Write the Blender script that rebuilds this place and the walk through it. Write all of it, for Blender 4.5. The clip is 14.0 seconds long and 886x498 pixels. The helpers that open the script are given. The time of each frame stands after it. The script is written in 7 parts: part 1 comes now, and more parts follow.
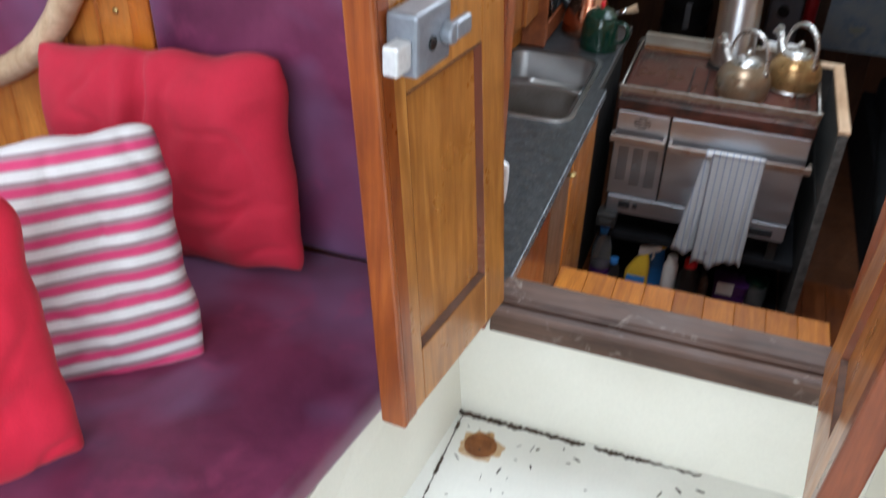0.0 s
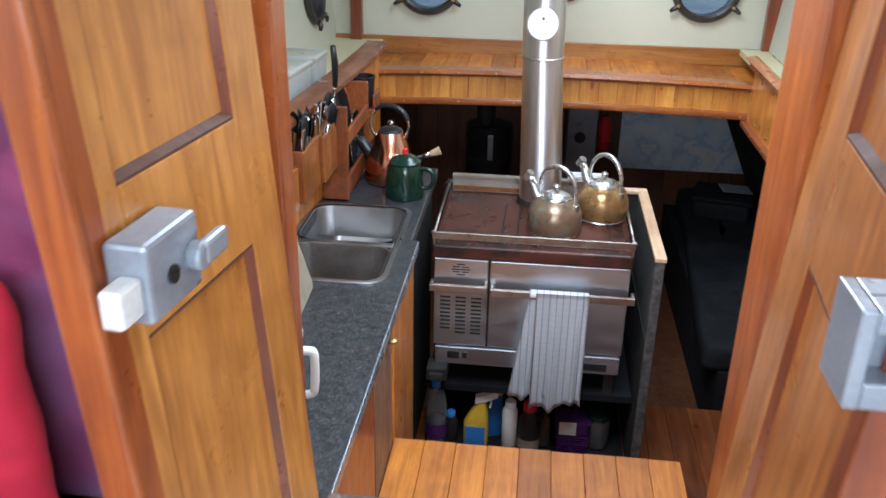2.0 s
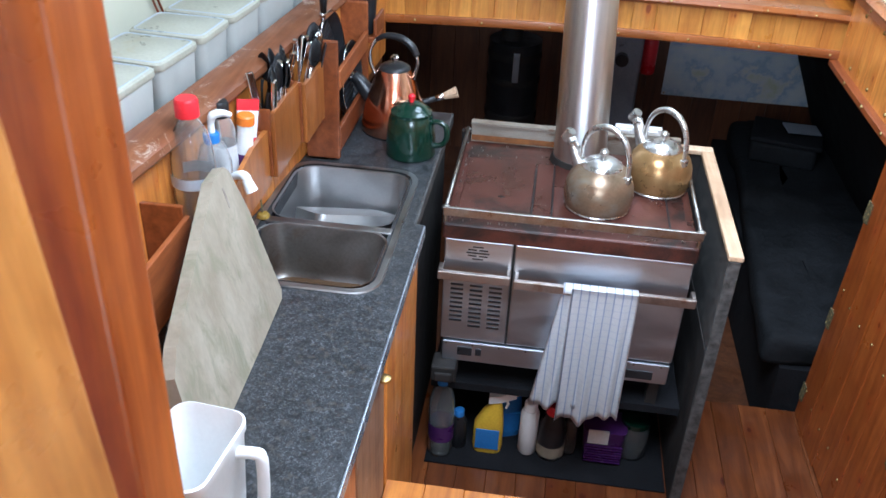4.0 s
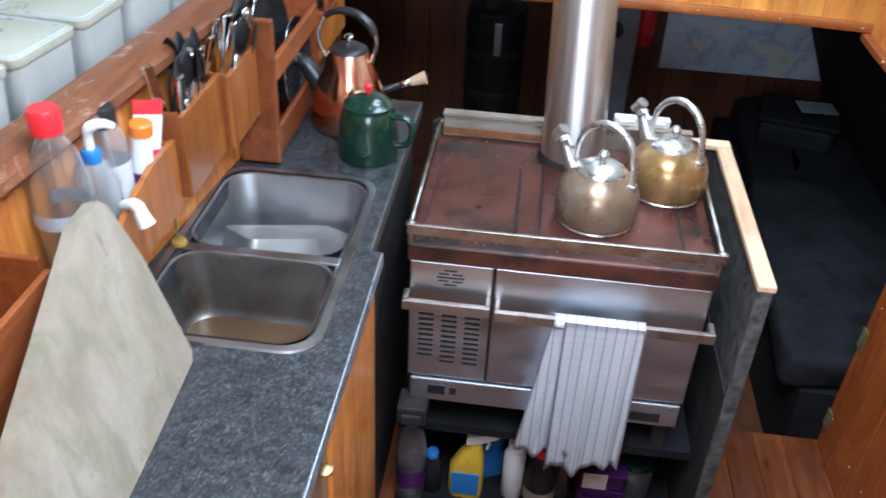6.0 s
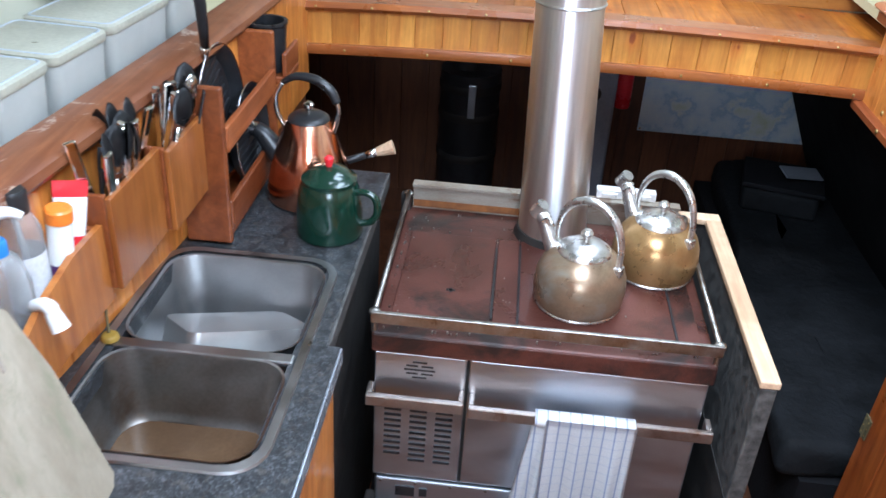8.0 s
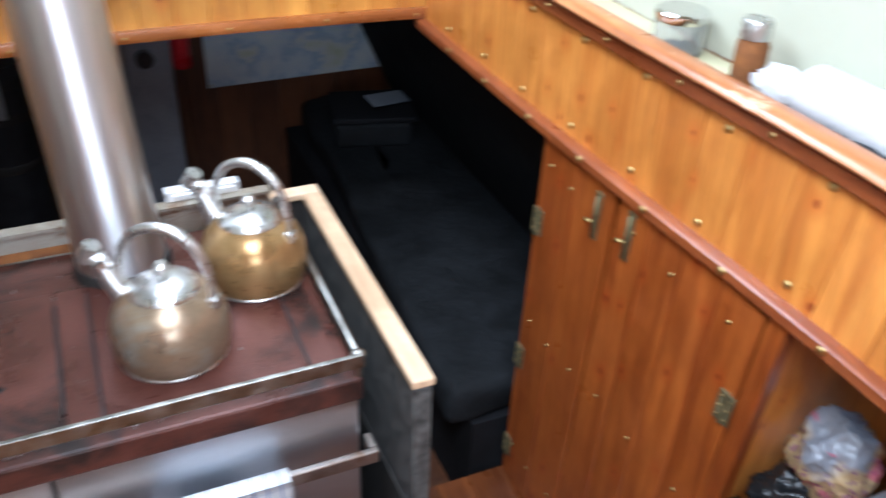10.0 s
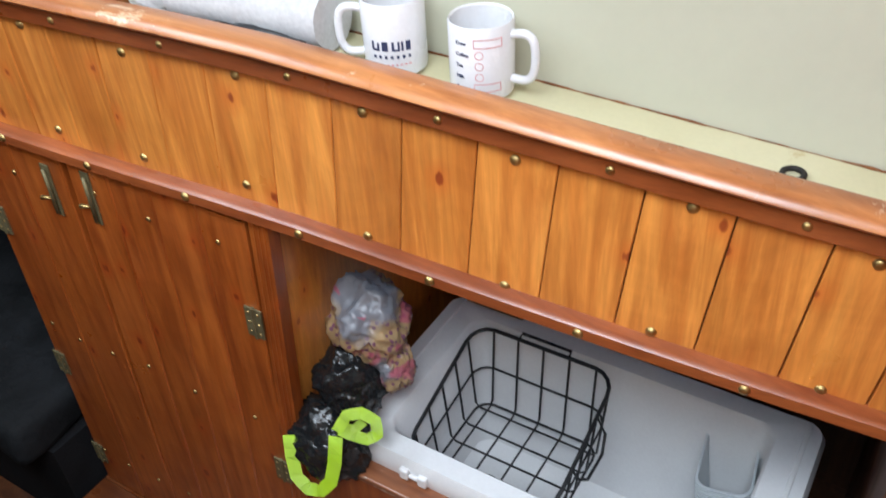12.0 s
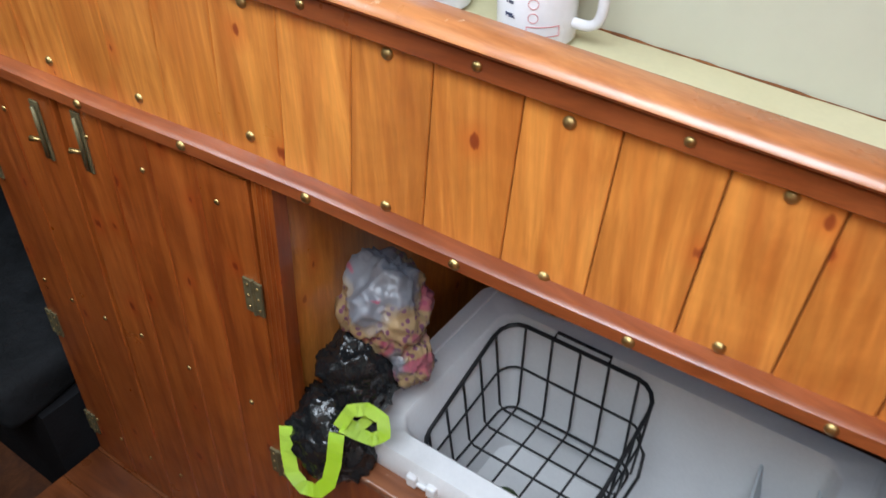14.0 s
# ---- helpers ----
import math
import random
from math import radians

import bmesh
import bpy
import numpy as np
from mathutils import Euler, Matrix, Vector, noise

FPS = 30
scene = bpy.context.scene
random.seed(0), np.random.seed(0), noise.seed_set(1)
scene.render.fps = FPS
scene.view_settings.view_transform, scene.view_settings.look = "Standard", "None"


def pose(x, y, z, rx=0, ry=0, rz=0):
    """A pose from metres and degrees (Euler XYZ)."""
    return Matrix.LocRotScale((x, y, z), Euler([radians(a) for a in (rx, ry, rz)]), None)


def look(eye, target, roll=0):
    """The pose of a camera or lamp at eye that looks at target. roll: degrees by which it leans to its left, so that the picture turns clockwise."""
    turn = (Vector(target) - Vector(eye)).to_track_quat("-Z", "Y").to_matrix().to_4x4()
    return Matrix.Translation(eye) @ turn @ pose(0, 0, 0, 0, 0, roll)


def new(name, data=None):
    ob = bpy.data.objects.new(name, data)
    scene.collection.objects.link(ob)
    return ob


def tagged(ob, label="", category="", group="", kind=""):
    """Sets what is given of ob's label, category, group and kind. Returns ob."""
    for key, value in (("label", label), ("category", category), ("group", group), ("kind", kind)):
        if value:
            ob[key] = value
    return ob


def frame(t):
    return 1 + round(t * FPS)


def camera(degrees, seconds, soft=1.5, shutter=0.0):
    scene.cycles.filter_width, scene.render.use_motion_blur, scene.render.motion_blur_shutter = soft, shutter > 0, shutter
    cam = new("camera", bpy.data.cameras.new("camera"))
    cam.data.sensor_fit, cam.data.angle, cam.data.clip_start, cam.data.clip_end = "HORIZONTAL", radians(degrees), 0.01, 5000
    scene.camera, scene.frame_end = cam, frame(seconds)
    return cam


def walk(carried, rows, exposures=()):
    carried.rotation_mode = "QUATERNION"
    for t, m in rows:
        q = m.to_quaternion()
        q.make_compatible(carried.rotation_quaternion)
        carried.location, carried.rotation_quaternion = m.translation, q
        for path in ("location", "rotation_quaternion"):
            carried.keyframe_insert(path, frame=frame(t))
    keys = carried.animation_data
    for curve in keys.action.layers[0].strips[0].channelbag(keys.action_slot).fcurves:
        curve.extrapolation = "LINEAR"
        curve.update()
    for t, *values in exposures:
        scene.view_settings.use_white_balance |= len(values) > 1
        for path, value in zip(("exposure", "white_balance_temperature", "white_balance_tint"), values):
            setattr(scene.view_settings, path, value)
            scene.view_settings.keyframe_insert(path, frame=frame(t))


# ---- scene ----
cam = camera(53.8, 14.0, shutter=0.5)
PATH = [
    (0, (0.719, -0.854, 2.008), (0.192, 0.743, 0.926), 2.0),
    (0.5, (0.664, -0.924, 2.048), (0.261, 0.819, 1.154), 3.5),
    (1, (0.665, -0.935, 2.045), (0.39, 0.869, 1.228), 2.3),
    (1.5, (0.682, -0.838, 2.016), (0.519, 0.98, 1.2), 1.8),
    (2, (0.698, -0.584, 1.998), (0.507, 1.23, 1.177), 1.1),
    (2.5, (0.69, -0.414, 1.963), (0.479, 1.366, 1.077), 1.5),
    (3, (0.659, -0.254, 1.934), (0.464, 1.519, 1.028), 0.9),
    (3.5, (0.62, -0.065, 1.915), (0.453, 1.692, 0.975), 2.5),
    (3.7, (0.623, -0.017, 1.97), (0.434, 1.699, 0.96), 2.4),
    (5.8, (0.588, 0.447, 1.855), (0.389, 2.092, 0.735), 3.5),
    (6, (0.611, 0.466, 1.865), (0.456, 2.115, 0.744), 2.9),
    (6.5, (0.623, 0.487, 1.888), (0.484, 2.193, 0.854), 1.8),
    (7, (0.621, 0.487, 1.893), (0.491, 2.21, 0.884), 2.5),
    (7.2, (0.603, 0.496, 1.882), (0.457, 2.221, 0.88), 3.5),
    (9.5, (0.662, 0.978, 1.767), (0.985, 2.623, 0.677), 1.5),
    (10, (0.726, 0.99, 1.762), (1.416, 2.511, 0.662), 2.1),
    (10.5, (0.784, 0.973, 1.759), (1.736, 2.341, 0.652), -0.1),
    (11, (0.829, 0.945, 1.749), (1.981, 2.147, 0.641), -1.3),
    (11.5, (0.88, 0.923, 1.744), (2.174, 1.943, 0.61), -2.6),
    (12, (0.894, 0.932, 1.717), (2.199, 1.806, 0.478), -3.8),
    (12.5, (0.897, 0.941, 1.706), (2.196, 1.78, 0.437), -3.2),
    (13, (0.898, 0.938, 1.703), (2.17, 1.803, 0.424), -3.1),
    (13.5, (0.923, 0.945, 1.667), (2.173, 1.838, 0.386), -3.0),
    (14, (1.01, 1.0, 1.6), (2.25, 1.934, 0.339), -1.4),
]
walk(cam, [(t, look(eye, target, roll)) for t, eye, target, roll in PATH],
     exposures=[(0, -1.0, 6050, 10), (0.5, -0.98, 6050, 10), (1.0, -0.65, 6050, 10), (1.5, -0.45, 5950, 10), (2.0, -0.42, 5800, 10), (3.0, -0.2, 5450, 10), (6.5, 0.05, 5500, 10), (9.5, 0.12, 5450, 10), (10.5, 0.0, 5800, 10), (11.2, -0.10, 6050, 10), (12.5, -0.50, 6150, 10), (14.0, -0.47, 6150, 10)])

# ---- world, sun and window light ----
world = bpy.data.worlds.new("overcast_sky")
scene.world = world
world.use_nodes = True
wn = world.node_tree
sky = wn.nodes.new("ShaderNodeTexSky")
sky.sky_type = "NISHITA"
sky.sun_disc = False
sky.sun_elevation, sky.sun_rotation = radians(48), radians(200)
wn.nodes["Background"].inputs["Strength"].default_value = 0.15
wn.links.new(sky.outputs["Color"], wn.nodes["Background"].inputs["Color"])

sun_data = bpy.data.lights.new("sun", "SUN")
sun_data.energy, sun_data.angle, sun_data.color = 0.8, radians(12), (1.0, 0.96, 0.9)
sun = new("sun", sun_data)
sun.matrix_world = look((-1.2, -3.0, 6.0), (0.7, 0.8, 0.8))


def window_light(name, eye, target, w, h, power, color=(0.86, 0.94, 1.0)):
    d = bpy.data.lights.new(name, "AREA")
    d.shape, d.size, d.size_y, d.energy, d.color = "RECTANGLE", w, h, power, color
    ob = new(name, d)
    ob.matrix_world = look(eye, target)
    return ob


window_light("hatch_light", (0.72, 1.05, 2.26), (0.78, 1.35, 0.6), 0.66, 0.95, 52)
# lamp added above an unseen deck opening to brighten the forward end
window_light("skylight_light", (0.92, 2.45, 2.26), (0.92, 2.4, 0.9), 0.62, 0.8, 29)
window_light("port_window_light", (-0.98, -0.7, 2.2), (0.4, -0.3, 1.1), 1.5, 0.75, 36)
window_light("starboard_window_light", (2.28, -0.7, 2.2), (0.9, -0.3, 1.1), 1.5, 0.75, 36)
window_light("aft_window_light", (0.65, -2.15, 2.2), (0.65, 0.6, 1.2), 1.9, 0.75, 100)

# ---- materials ----


def nodes_of(name):
    m = bpy.data.materials.new(name)
    m.use_nodes = True
    t = m.node_tree
    return m, t.nodes, t.links, t.nodes["Principled BSDF"]


def position(n, l, stretch, spread=7.0):
    """Place in the world, stretched and shifted by a random amount for each object."""
    g = n.new("ShaderNodeNewGeometry")
    o = n.new("ShaderNodeObjectInfo")
    mul = n.new("ShaderNodeMath")
    mul.operation = "MULTIPLY"
    mul.inputs[1].default_value = spread
    l.new(o.outputs["Random"], mul.inputs[0])
    add = n.new("ShaderNodeVectorMath")
    add.operation = "ADD"
    l.new(g.outputs["Position"], add.inputs[0])
    l.new(mul.outputs[0], add.inputs[1])
    mp = n.new("ShaderNodeMapping")
    mp.inputs["Scale"].default_value = stretch
    l.new(add.outputs[0], mp.inputs["Vector"])
    return mp.outputs[0], o.outputs["Random"]


def noise_tex(n, l, vec, scale, detail=4.0, rough=0.6, distort=0.0):
    t = n.new("ShaderNodeTexNoise")
    t.inputs["Scale"].default_value, t.inputs["Detail"].default_value = scale, detail
    t.inputs["Roughness"].default_value, t.inputs["Distortion"].default_value = rough, distort
    l.new(vec, t.inputs["Vector"])
    return t.outputs["Fac"]


def ramp(n, l, fac, stops):
    r = n.new("ShaderNodeValToRGB")
    e = r.color_ramp.elements
    while len(e) < len(stops):
        e.new(0.5)
    for k, (p, c) in zip(e, stops):
        k.position, k.color = p, (*c, 1) if len(c) == 3 else c
    l.new(fac, r.inputs[0])
    return r.outputs["Color"]


def mixed(n, l, fac, a, b, mode="MIX"):
    m = n.new("ShaderNodeMix")
    m.data_type, m.blend_type = "RGBA", mode
    for sock, v in ((m.inputs["Factor"], fac), (m.inputs["A"], a), (m.inputs["B"], b)):
        if isinstance(v, (int, float)):
            sock.default_value = v
        elif isinstance(v, tuple):
            sock.default_value = (*v, 1)
        else:
            l.new(v, sock)
    return m.outputs["Result"]


def g3(v):
    return (v, v, v)


def bumped(n, l, p, height, strength, dist):
    b = n.new("ShaderNodeBump")
    b.inputs["Strength"].default_value, b.inputs["Distance"].default_value = strength, dist
    l.new(height, b.inputs["Height"])
    l.new(b.outputs["Normal"], p.inputs["Normal"])


def mat(name, c1, c2, scale=8, rough=0.5, metal=0.0, bump=0.15, fine=160, stain=None, stain_scale=5,
        stain_at=0.6, stretch=(1, 1, 1), coat=0.0, rvar=0.15, trans=0.0, ior=1.45, sheen=0.0, dist=0.002, alpha=1.0, fleck=0.35, spec=0.5):
    """A surface of two close colours, mottled at a large and a fine scale, with stains and a fine relief."""
    m, n, l, p = nodes_of(name)
    v, _ = position(n, l, stretch)
    big = noise_tex(n, l, v, scale, 5, 0.6, 0.3)
    small = noise_tex(n, l, v, fine, 3, 0.6)
    col = ramp(n, l, big, ((0.3, c1), (0.7, c2)))
    col = mixed(n, l, fleck, col, ramp(n, l, small, ((0.3, g3(0.55)), (0.7, g3(1.0)))), "MULTIPLY")
    if stain:
        s = noise_tex(n, l, v, stain_scale, 6, 0.7, 0.6)
        col = mixed(n, l, ramp(n, l, s, ((stain_at, g3(0)), (min(1.0, stain_at + 0.12), g3(0.9)))), col, stain)
    l.new(col, p.inputs["Base Color"])
    rr = ramp(n, l, big, ((0.25, g3(max(0.02, rough - rvar))), (0.75, g3(min(1, rough + rvar)))))
    l.new(rr, p.inputs["Roughness"])
    p.inputs["Metallic"].default_value = metal
    p.inputs["Coat Weight"].default_value = coat
    p.inputs["Coat Roughness"].default_value = 0.15
    p.inputs["Transmission Weight"].default_value = trans
    p.inputs["IOR"].default_value = ior
    p.inputs["Sheen Weight"].default_value = sheen
    p.inputs["Specular IOR Level"].default_value = spec
    if bump:
        bumped(n, l, p, small, bump, dist)
    return m


def wood(name, light, dark, axis="z", knots=0.0, rough=0.35, coat=0.35, wear=None, wear_at=0.66, vary=0.35, grain=1.0, rings=0.25):
    """Varnished or bare boards with the grain along one axis, knots and worn patches."""
    m, n, l, p = nodes_of(name)
    long, cross = 1.4, 16.0
    st = {"x": (long, cross, cross), "y": (cross, long, cross), "z": (cross, cross, long)}[axis]
    v, rnd = position(n, l, st, 5.0)
    vk, _ = position(n, l, (1, 1, 1), 5.0)
    g1 = noise_tex(n, l, v, 1.6 * grain, 5, 0.62, 1.2)
    g2 = noise_tex(n, l, v, 9 * grain, 3, 0.6, 0.4)
    mid = tuple((a + b) / 2 for a, b in zip(light, dark))
    col = ramp(n, l, g1, ((0.28, dark), (0.47, mid), (0.62, light), (0.8, mid)))
    col = mixed(n, l, 0.4, col, ramp(n, l, g2, ((0.3, g3(0.55)), (0.65, g3(1.0)))), "MULTIPLY")
    wave = n.new("ShaderNodeTexWave")
    wave.wave_type, wave.bands_direction = "BANDS", {"x": "Y", "y": "X", "z": "Y"}[axis]
    for sock, val in (("Scale", 0.62), ("Distortion", 16.0), ("Detail", 3.0), ("Detail Scale", 0.42), ("Detail Roughness", 0.55)):
        wave.inputs[sock].default_value = val
    l.new(v, wave.inputs["Vector"])
    col = mixed(n, l, rings, col, ramp(n, l, wave.outputs["Fac"], ((0.2, g3(1.0)), (0.7, (0.88, 0.79, 0.70)), (0.97, (0.66, 0.50, 0.40)))), "MULTIPLY")
    lo, hi = 1 - vary, 1 + vary * 0.35
    col = mixed(n, l, 1.0, col, ramp(n, l, rnd, ((0.0, (lo, lo * 0.92, lo * 0.85)), (1.0, (hi, hi, hi)))), "MULTIPLY")
    vp, _ = position(n, l, (1, 1, 1), 5.0)
    patch = noise_tex(n, l, vp, 5.0, 4, 0.6, 0.8)
    col = mixed(n, l, 0.8, col, ramp(n, l, patch, ((0.3, (0.66, 0.60, 0.55)), (0.62, g3(1.0)))), "MULTIPLY")
    if knots:
        comb = n.new("ShaderNodeCombineXYZ")
        for sock, d in (("X", tuple(0.0 if s == long else 8.0 for s in st)), ("Y", tuple(5.0 if s == long else 0.0 for s in st))):
            dot = n.new("ShaderNodeVectorMath")
            dot.operation = "DOT_PRODUCT"
            dot.inputs[1].default_value = d
            l.new(vk, dot.inputs[0])
            l.new(dot.outputs["Value"], comb.inputs[sock])
        vo = n.new("ShaderNodeTexVoronoi")
        vo.voronoi_dimensions = "2D"
        vo.inputs["Scale"].default_value = knots
        l.new(comb.outputs[0], vo.inputs["Vector"])
        ring = noise_tex(n, l, v, 3.0, 3, 0.6, 0.5)
        warp = n.new("ShaderNodeMath")
        warp.operation = "MULTIPLY_ADD"
        warp.inputs[1].default_value, warp.inputs[2].default_value = 0.22, -0.10
        l.new(ring, warp.inputs[0])
        near = n.new("ShaderNodeMath")
        near.operation = "ADD"
        l.new(vo.outputs["Distance"], near.inputs[0])
        l.new(warp.outputs[0], near.inputs[1])
        pick = n.new("ShaderNodeSeparateColor")
        l.new(vo.outputs["Color"], pick.inputs[0])
        some = ramp(n, l, pick.outputs[0], ((0.30, g3(0.0)), (0.32, g3(1.0))))
        halo = ramp(n, l, near.outputs[0], ((0.04, g3(0.60)), (0.09, g3(0.34)), (0.22, g3(0.0))))
        col = mixed(n, l, mixed(n, l, 1.0, halo, some, "MULTIPLY"), col, (dark[0] * 0.95, dark[1] * 0.62, dark[2] * 0.5))
        core = ramp(n, l, near.outputs[0], ((0.022, g3(0.9)), (0.042, g3(0.7)), (0.060, g3(0.0))))
        col = mixed(n, l, mixed(n, l, 1.0, core, some, "MULTIPLY"), col, (dark[0] * 0.42, dark[1] * 0.22, dark[2] * 0.3))
    if wear:
        vw, _ = position(n, l, (1, 1, 1), 5.0)
        w = noise_tex(n, l, vw, 14, 6, 0.75, 0.8)
        col = mixed(n, l, ramp(n, l, w, ((wear_at, g3(0)), (wear_at + 0.06, g3(0.75)))), col, wear)
    l.new(col, p.inputs["Base Color"])
    vs, _ = position(n, l, (1, 1, 1), 5.0)
    sm = noise_tex(n, l, vs, 9, 4, 0.6)
    l.new(ramp(n, l, sm, ((0.3, g3(max(0.05, rough - 0.1))), (0.7, g3(rough + 0.12)))), p.inputs["Roughness"])
    p.inputs["Coat Weight"].default_value = coat
    p.inputs["Coat Roughness"].default_value = 0.22
    bumped(n, l, p, g2, 0.12, 0.002)
    return m


PINE = wood("varnished_pine", (0.84, 0.345, 0.068), (0.56, 0.175, 0.03), "z", knots=1.4, rough=0.36, coat=0.4, vary=0.13, rings=0.26)
PINE_BEAM = wood("yellow_pine_beam", (0.86, 0.42, 0.085), (0.60, 0.235, 0.045), "z", knots=0.9, rough=0.36, coat=0.4, vary=0.2, rings=0.3)
PINE_X = wood("varnished_pine_across", (0.58, 0.26, 0.06), (0.36, 0.13, 0.025), "x", knots=0.7, rough=0.35)
PINE_Y = wood("varnished_pine_floor", (0.62, 0.225, 0.024), (0.38, 0.112, 0.011), "y", knots=0.7, rough=0.46, coat=0.2, wear=(0.09, 0.05, 0.03), wear_at=0.7)
FLOORING = wood("dark_varnished_floor", (0.23, 0.070, 0.019), (0.12, 0.032, 0.009), "y", knots=0.8, rough=0.36, wear=(0.05, 0.03, 0.02), wear_at=0.68)
PINE_DOOR = wood("worn_orange_pine", (0.56, 0.155, 0.027), (0.34, 0.073, 0.012), "z", knots=1.3, rough=0.36, coat=0.35, wear=(0.60, 0.33, 0.17), wear_at=0.70, vary=0.3, rings=0.35)
ORANGE = wood("orange_varnish", (0.62, 0.19, 0.02), (0.42, 0.10, 0.01), "z", rough=0.3, coat=0.5, vary=0.15)
TEAK = wood("varnished_teak_door", (0.57, 0.255, 0.058), (0.36, 0.135, 0.027), "z", rough=0.32, coat=0.4, wear=(0.42, 0.30, 0.2), wear_at=0.74, vary=0.12)
# starboard leaf: slightly redder teak, darkened further for the weaker light on it
TEAK_RED_SHADE = wood("reddish_shaded_teak_door", (0.48, 0.185, 0.044), (0.29, 0.092, 0.021), "z", rough=0.34, coat=0.4, wear=(0.42, 0.28, 0.18), wear_at=0.74, vary=0.12)
TEAK_EDGE = wood("reddish_door_edge", (0.44, 0.12, 0.02), (0.24, 0.045, 0.008), "z", rough=0.35, coat=0.3, wear=(0.5, 0.33, 0.2), wear_at=0.72)
MOULD = wood("dark_dull_moulding", (0.13, 0.05, 0.02), (0.07, 0.025, 0.01), "z", rough=0.75, coat=0.0)
MAHOGANY = wood("mahogany_trim", (0.27, 0.065, 0.02), (0.15, 0.03, 0.01), "z", rough=0.33, coat=0.4, wear=(0.5, 0.36, 0.27), wear_at=0.75)
RAIL_Y = wood("mahogany_rail", (0.36, 0.145, 0.066), (0.22, 0.075, 0.032), "y", rough=0.4, coat=0.3, wear=(0.46, 0.36, 0.28), wear_at=0.60)
RAIL_X = wood("mahogany_rail_across", (0.46, 0.155, 0.040), (0.29, 0.082, 0.020), "x", rough=0.3, coat=0.4)
BATTEN_Y = wood("mahogany_batten", (0.40, 0.112, 0.03), (0.25, 0.058, 0.016), "y", rough=0.36, coat=0.35, wear=(0.46, 0.28, 0.18), wear_at=0.74)
RAIL_TOP = wood("worn_orange_rail", (0.66, 0.27, 0.095), (0.40, 0.125, 0.038), "y", rough=0.32, coat=0.45, wear=(0.74, 0.52, 0.34), wear_at=0.62)
RACK = wood("reddish_rack_wood", (0.34, 0.10, 0.028), (0.20, 0.05, 0.013), "y", rough=0.4, coat=0.25)
RACKFRONT = wood("orange_rack_board", (0.50, 0.185, 0.04), (0.32, 0.098, 0.02), "z", rough=0.38, coat=0.3, wear=(0.36, 0.17, 0.06), wear_at=0.7)
SILL = wood("weathered_sill_wood", (0.125, 0.066, 0.044), (0.042, 0.020, 0.014), "x", rough=0.6, coat=0.0, wear=(0.25, 0.20, 0.165), wear_at=0.60)
PALE = wood("pale_new_wood", (0.74, 0.56, 0.39), (0.60, 0.43, 0.28), "y", rough=0.45, coat=0.15, vary=0.08)
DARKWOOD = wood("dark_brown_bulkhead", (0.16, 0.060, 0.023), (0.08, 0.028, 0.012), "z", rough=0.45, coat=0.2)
OLDDOOR = wood("old_greyish_cabinet_door", (0.34, 0.20, 0.12), (0.2, 0.11, 0.065), "z", rough=0.5, coat=0.05, wear=(0.5, 0.42, 0.35), wear_at=0.6)
BOARD = mat("scrubbed_board_wood", (0.25, 0.205, 0.145), (0.36, 0.31, 0.235), 9, 0.75, bump=0.2, fine=70, stain=(0.21, 0.195, 0.13), stain_scale=11, stain_at=0.52, stretch=(1, 1.6, 0.8), fleck=0.25)
CREAM = mat("cream_paint", (0.475, 0.465, 0.360), (0.53, 0.52, 0.405), 3, 0.45, fine=60, bump=0.04, rvar=0.08, fleck=0.05)
LEDGE = mat("stained_cream_paint", (0.56, 0.51, 0.31), (0.64, 0.59, 0.39), 5, 0.45, stain=(0.40, 0.27, 0.08), stain_scale=9, stain_at=0.62, bump=0.06, fleck=0.1)
WHITE = mat("white_paint", (0.76, 0.73, 0.63), (0.82, 0.79, 0.70), 3, 0.45, bump=0.05, stain=(0.62, 0.58, 0.48), stain_at=0.7, stain_scale=3, fleck=0.1)
DECK = mat("dirty_white_deck", (0.70, 0.69, 0.63), (0.79, 0.78, 0.72), 4, 0.5, bump=0.1, stain=(0.20, 0.15, 0.11), stain_scale=26, stain_at=0.70, fleck=0.1)
GRIME = mat("black_grime", (0.02, 0.016, 0.012), (0.09, 0.06, 0.04), 40, 0.85, bump=0.3)
RUSTWASH = mat("orange_rust_wash", (0.50, 0.27, 0.09), (0.66, 0.52, 0.36), 22, 0.7, bump=0.1, stain=(0.30, 0.13, 0.04), stain_scale=30, stain_at=0.55)
WORNSLOT = mat("worn_slot", (0.30, 0.25, 0.20), (0.20, 0.16, 0.13), 60, 0.7, bump=0.15)
RUST = mat("rust", (0.30, 0.11, 0.025), (0.14, 0.05, 0.02), 30, 0.85, bump=0.3)
PURPLE = mat("mottled_sheen_purple_vinyl", (0.075, 0.012, 0.040), (0.20, 0.034, 0.095), 5, 0.40, bump=0.12, fine=300, sheen=0.06, fleck=0.2)
pm = PURPLE.node_tree
pv, _ = position(pm.nodes, pm.links, (1, 1, 1), 0.0)
pbase = pm.nodes["Principled BSDF"].inputs["Base Color"]
pcol = pbase.links[0].from_socket
# soft lilac patches: the vinyl's mottling plus a hazy daylight sheen painted in
pmottle_sheen = ramp(pm.nodes, pm.links, noise_tex(pm.nodes, pm.links, pv, 4.0, 2, 0.5, 0.2), ((0.44, g3(0.0)), (0.66, g3(0.75))))
pcol = mixed(pm.nodes, pm.links, pmottle_sheen, pcol, (0.19, 0.098, 0.20))
pworn = ramp(pm.nodes, pm.links, noise_tex(pm.nodes, pm.links, pv, 9.0, 4, 0.6, 0.3), ((0.56, g3(0.0)), (0.72, g3(0.55))))
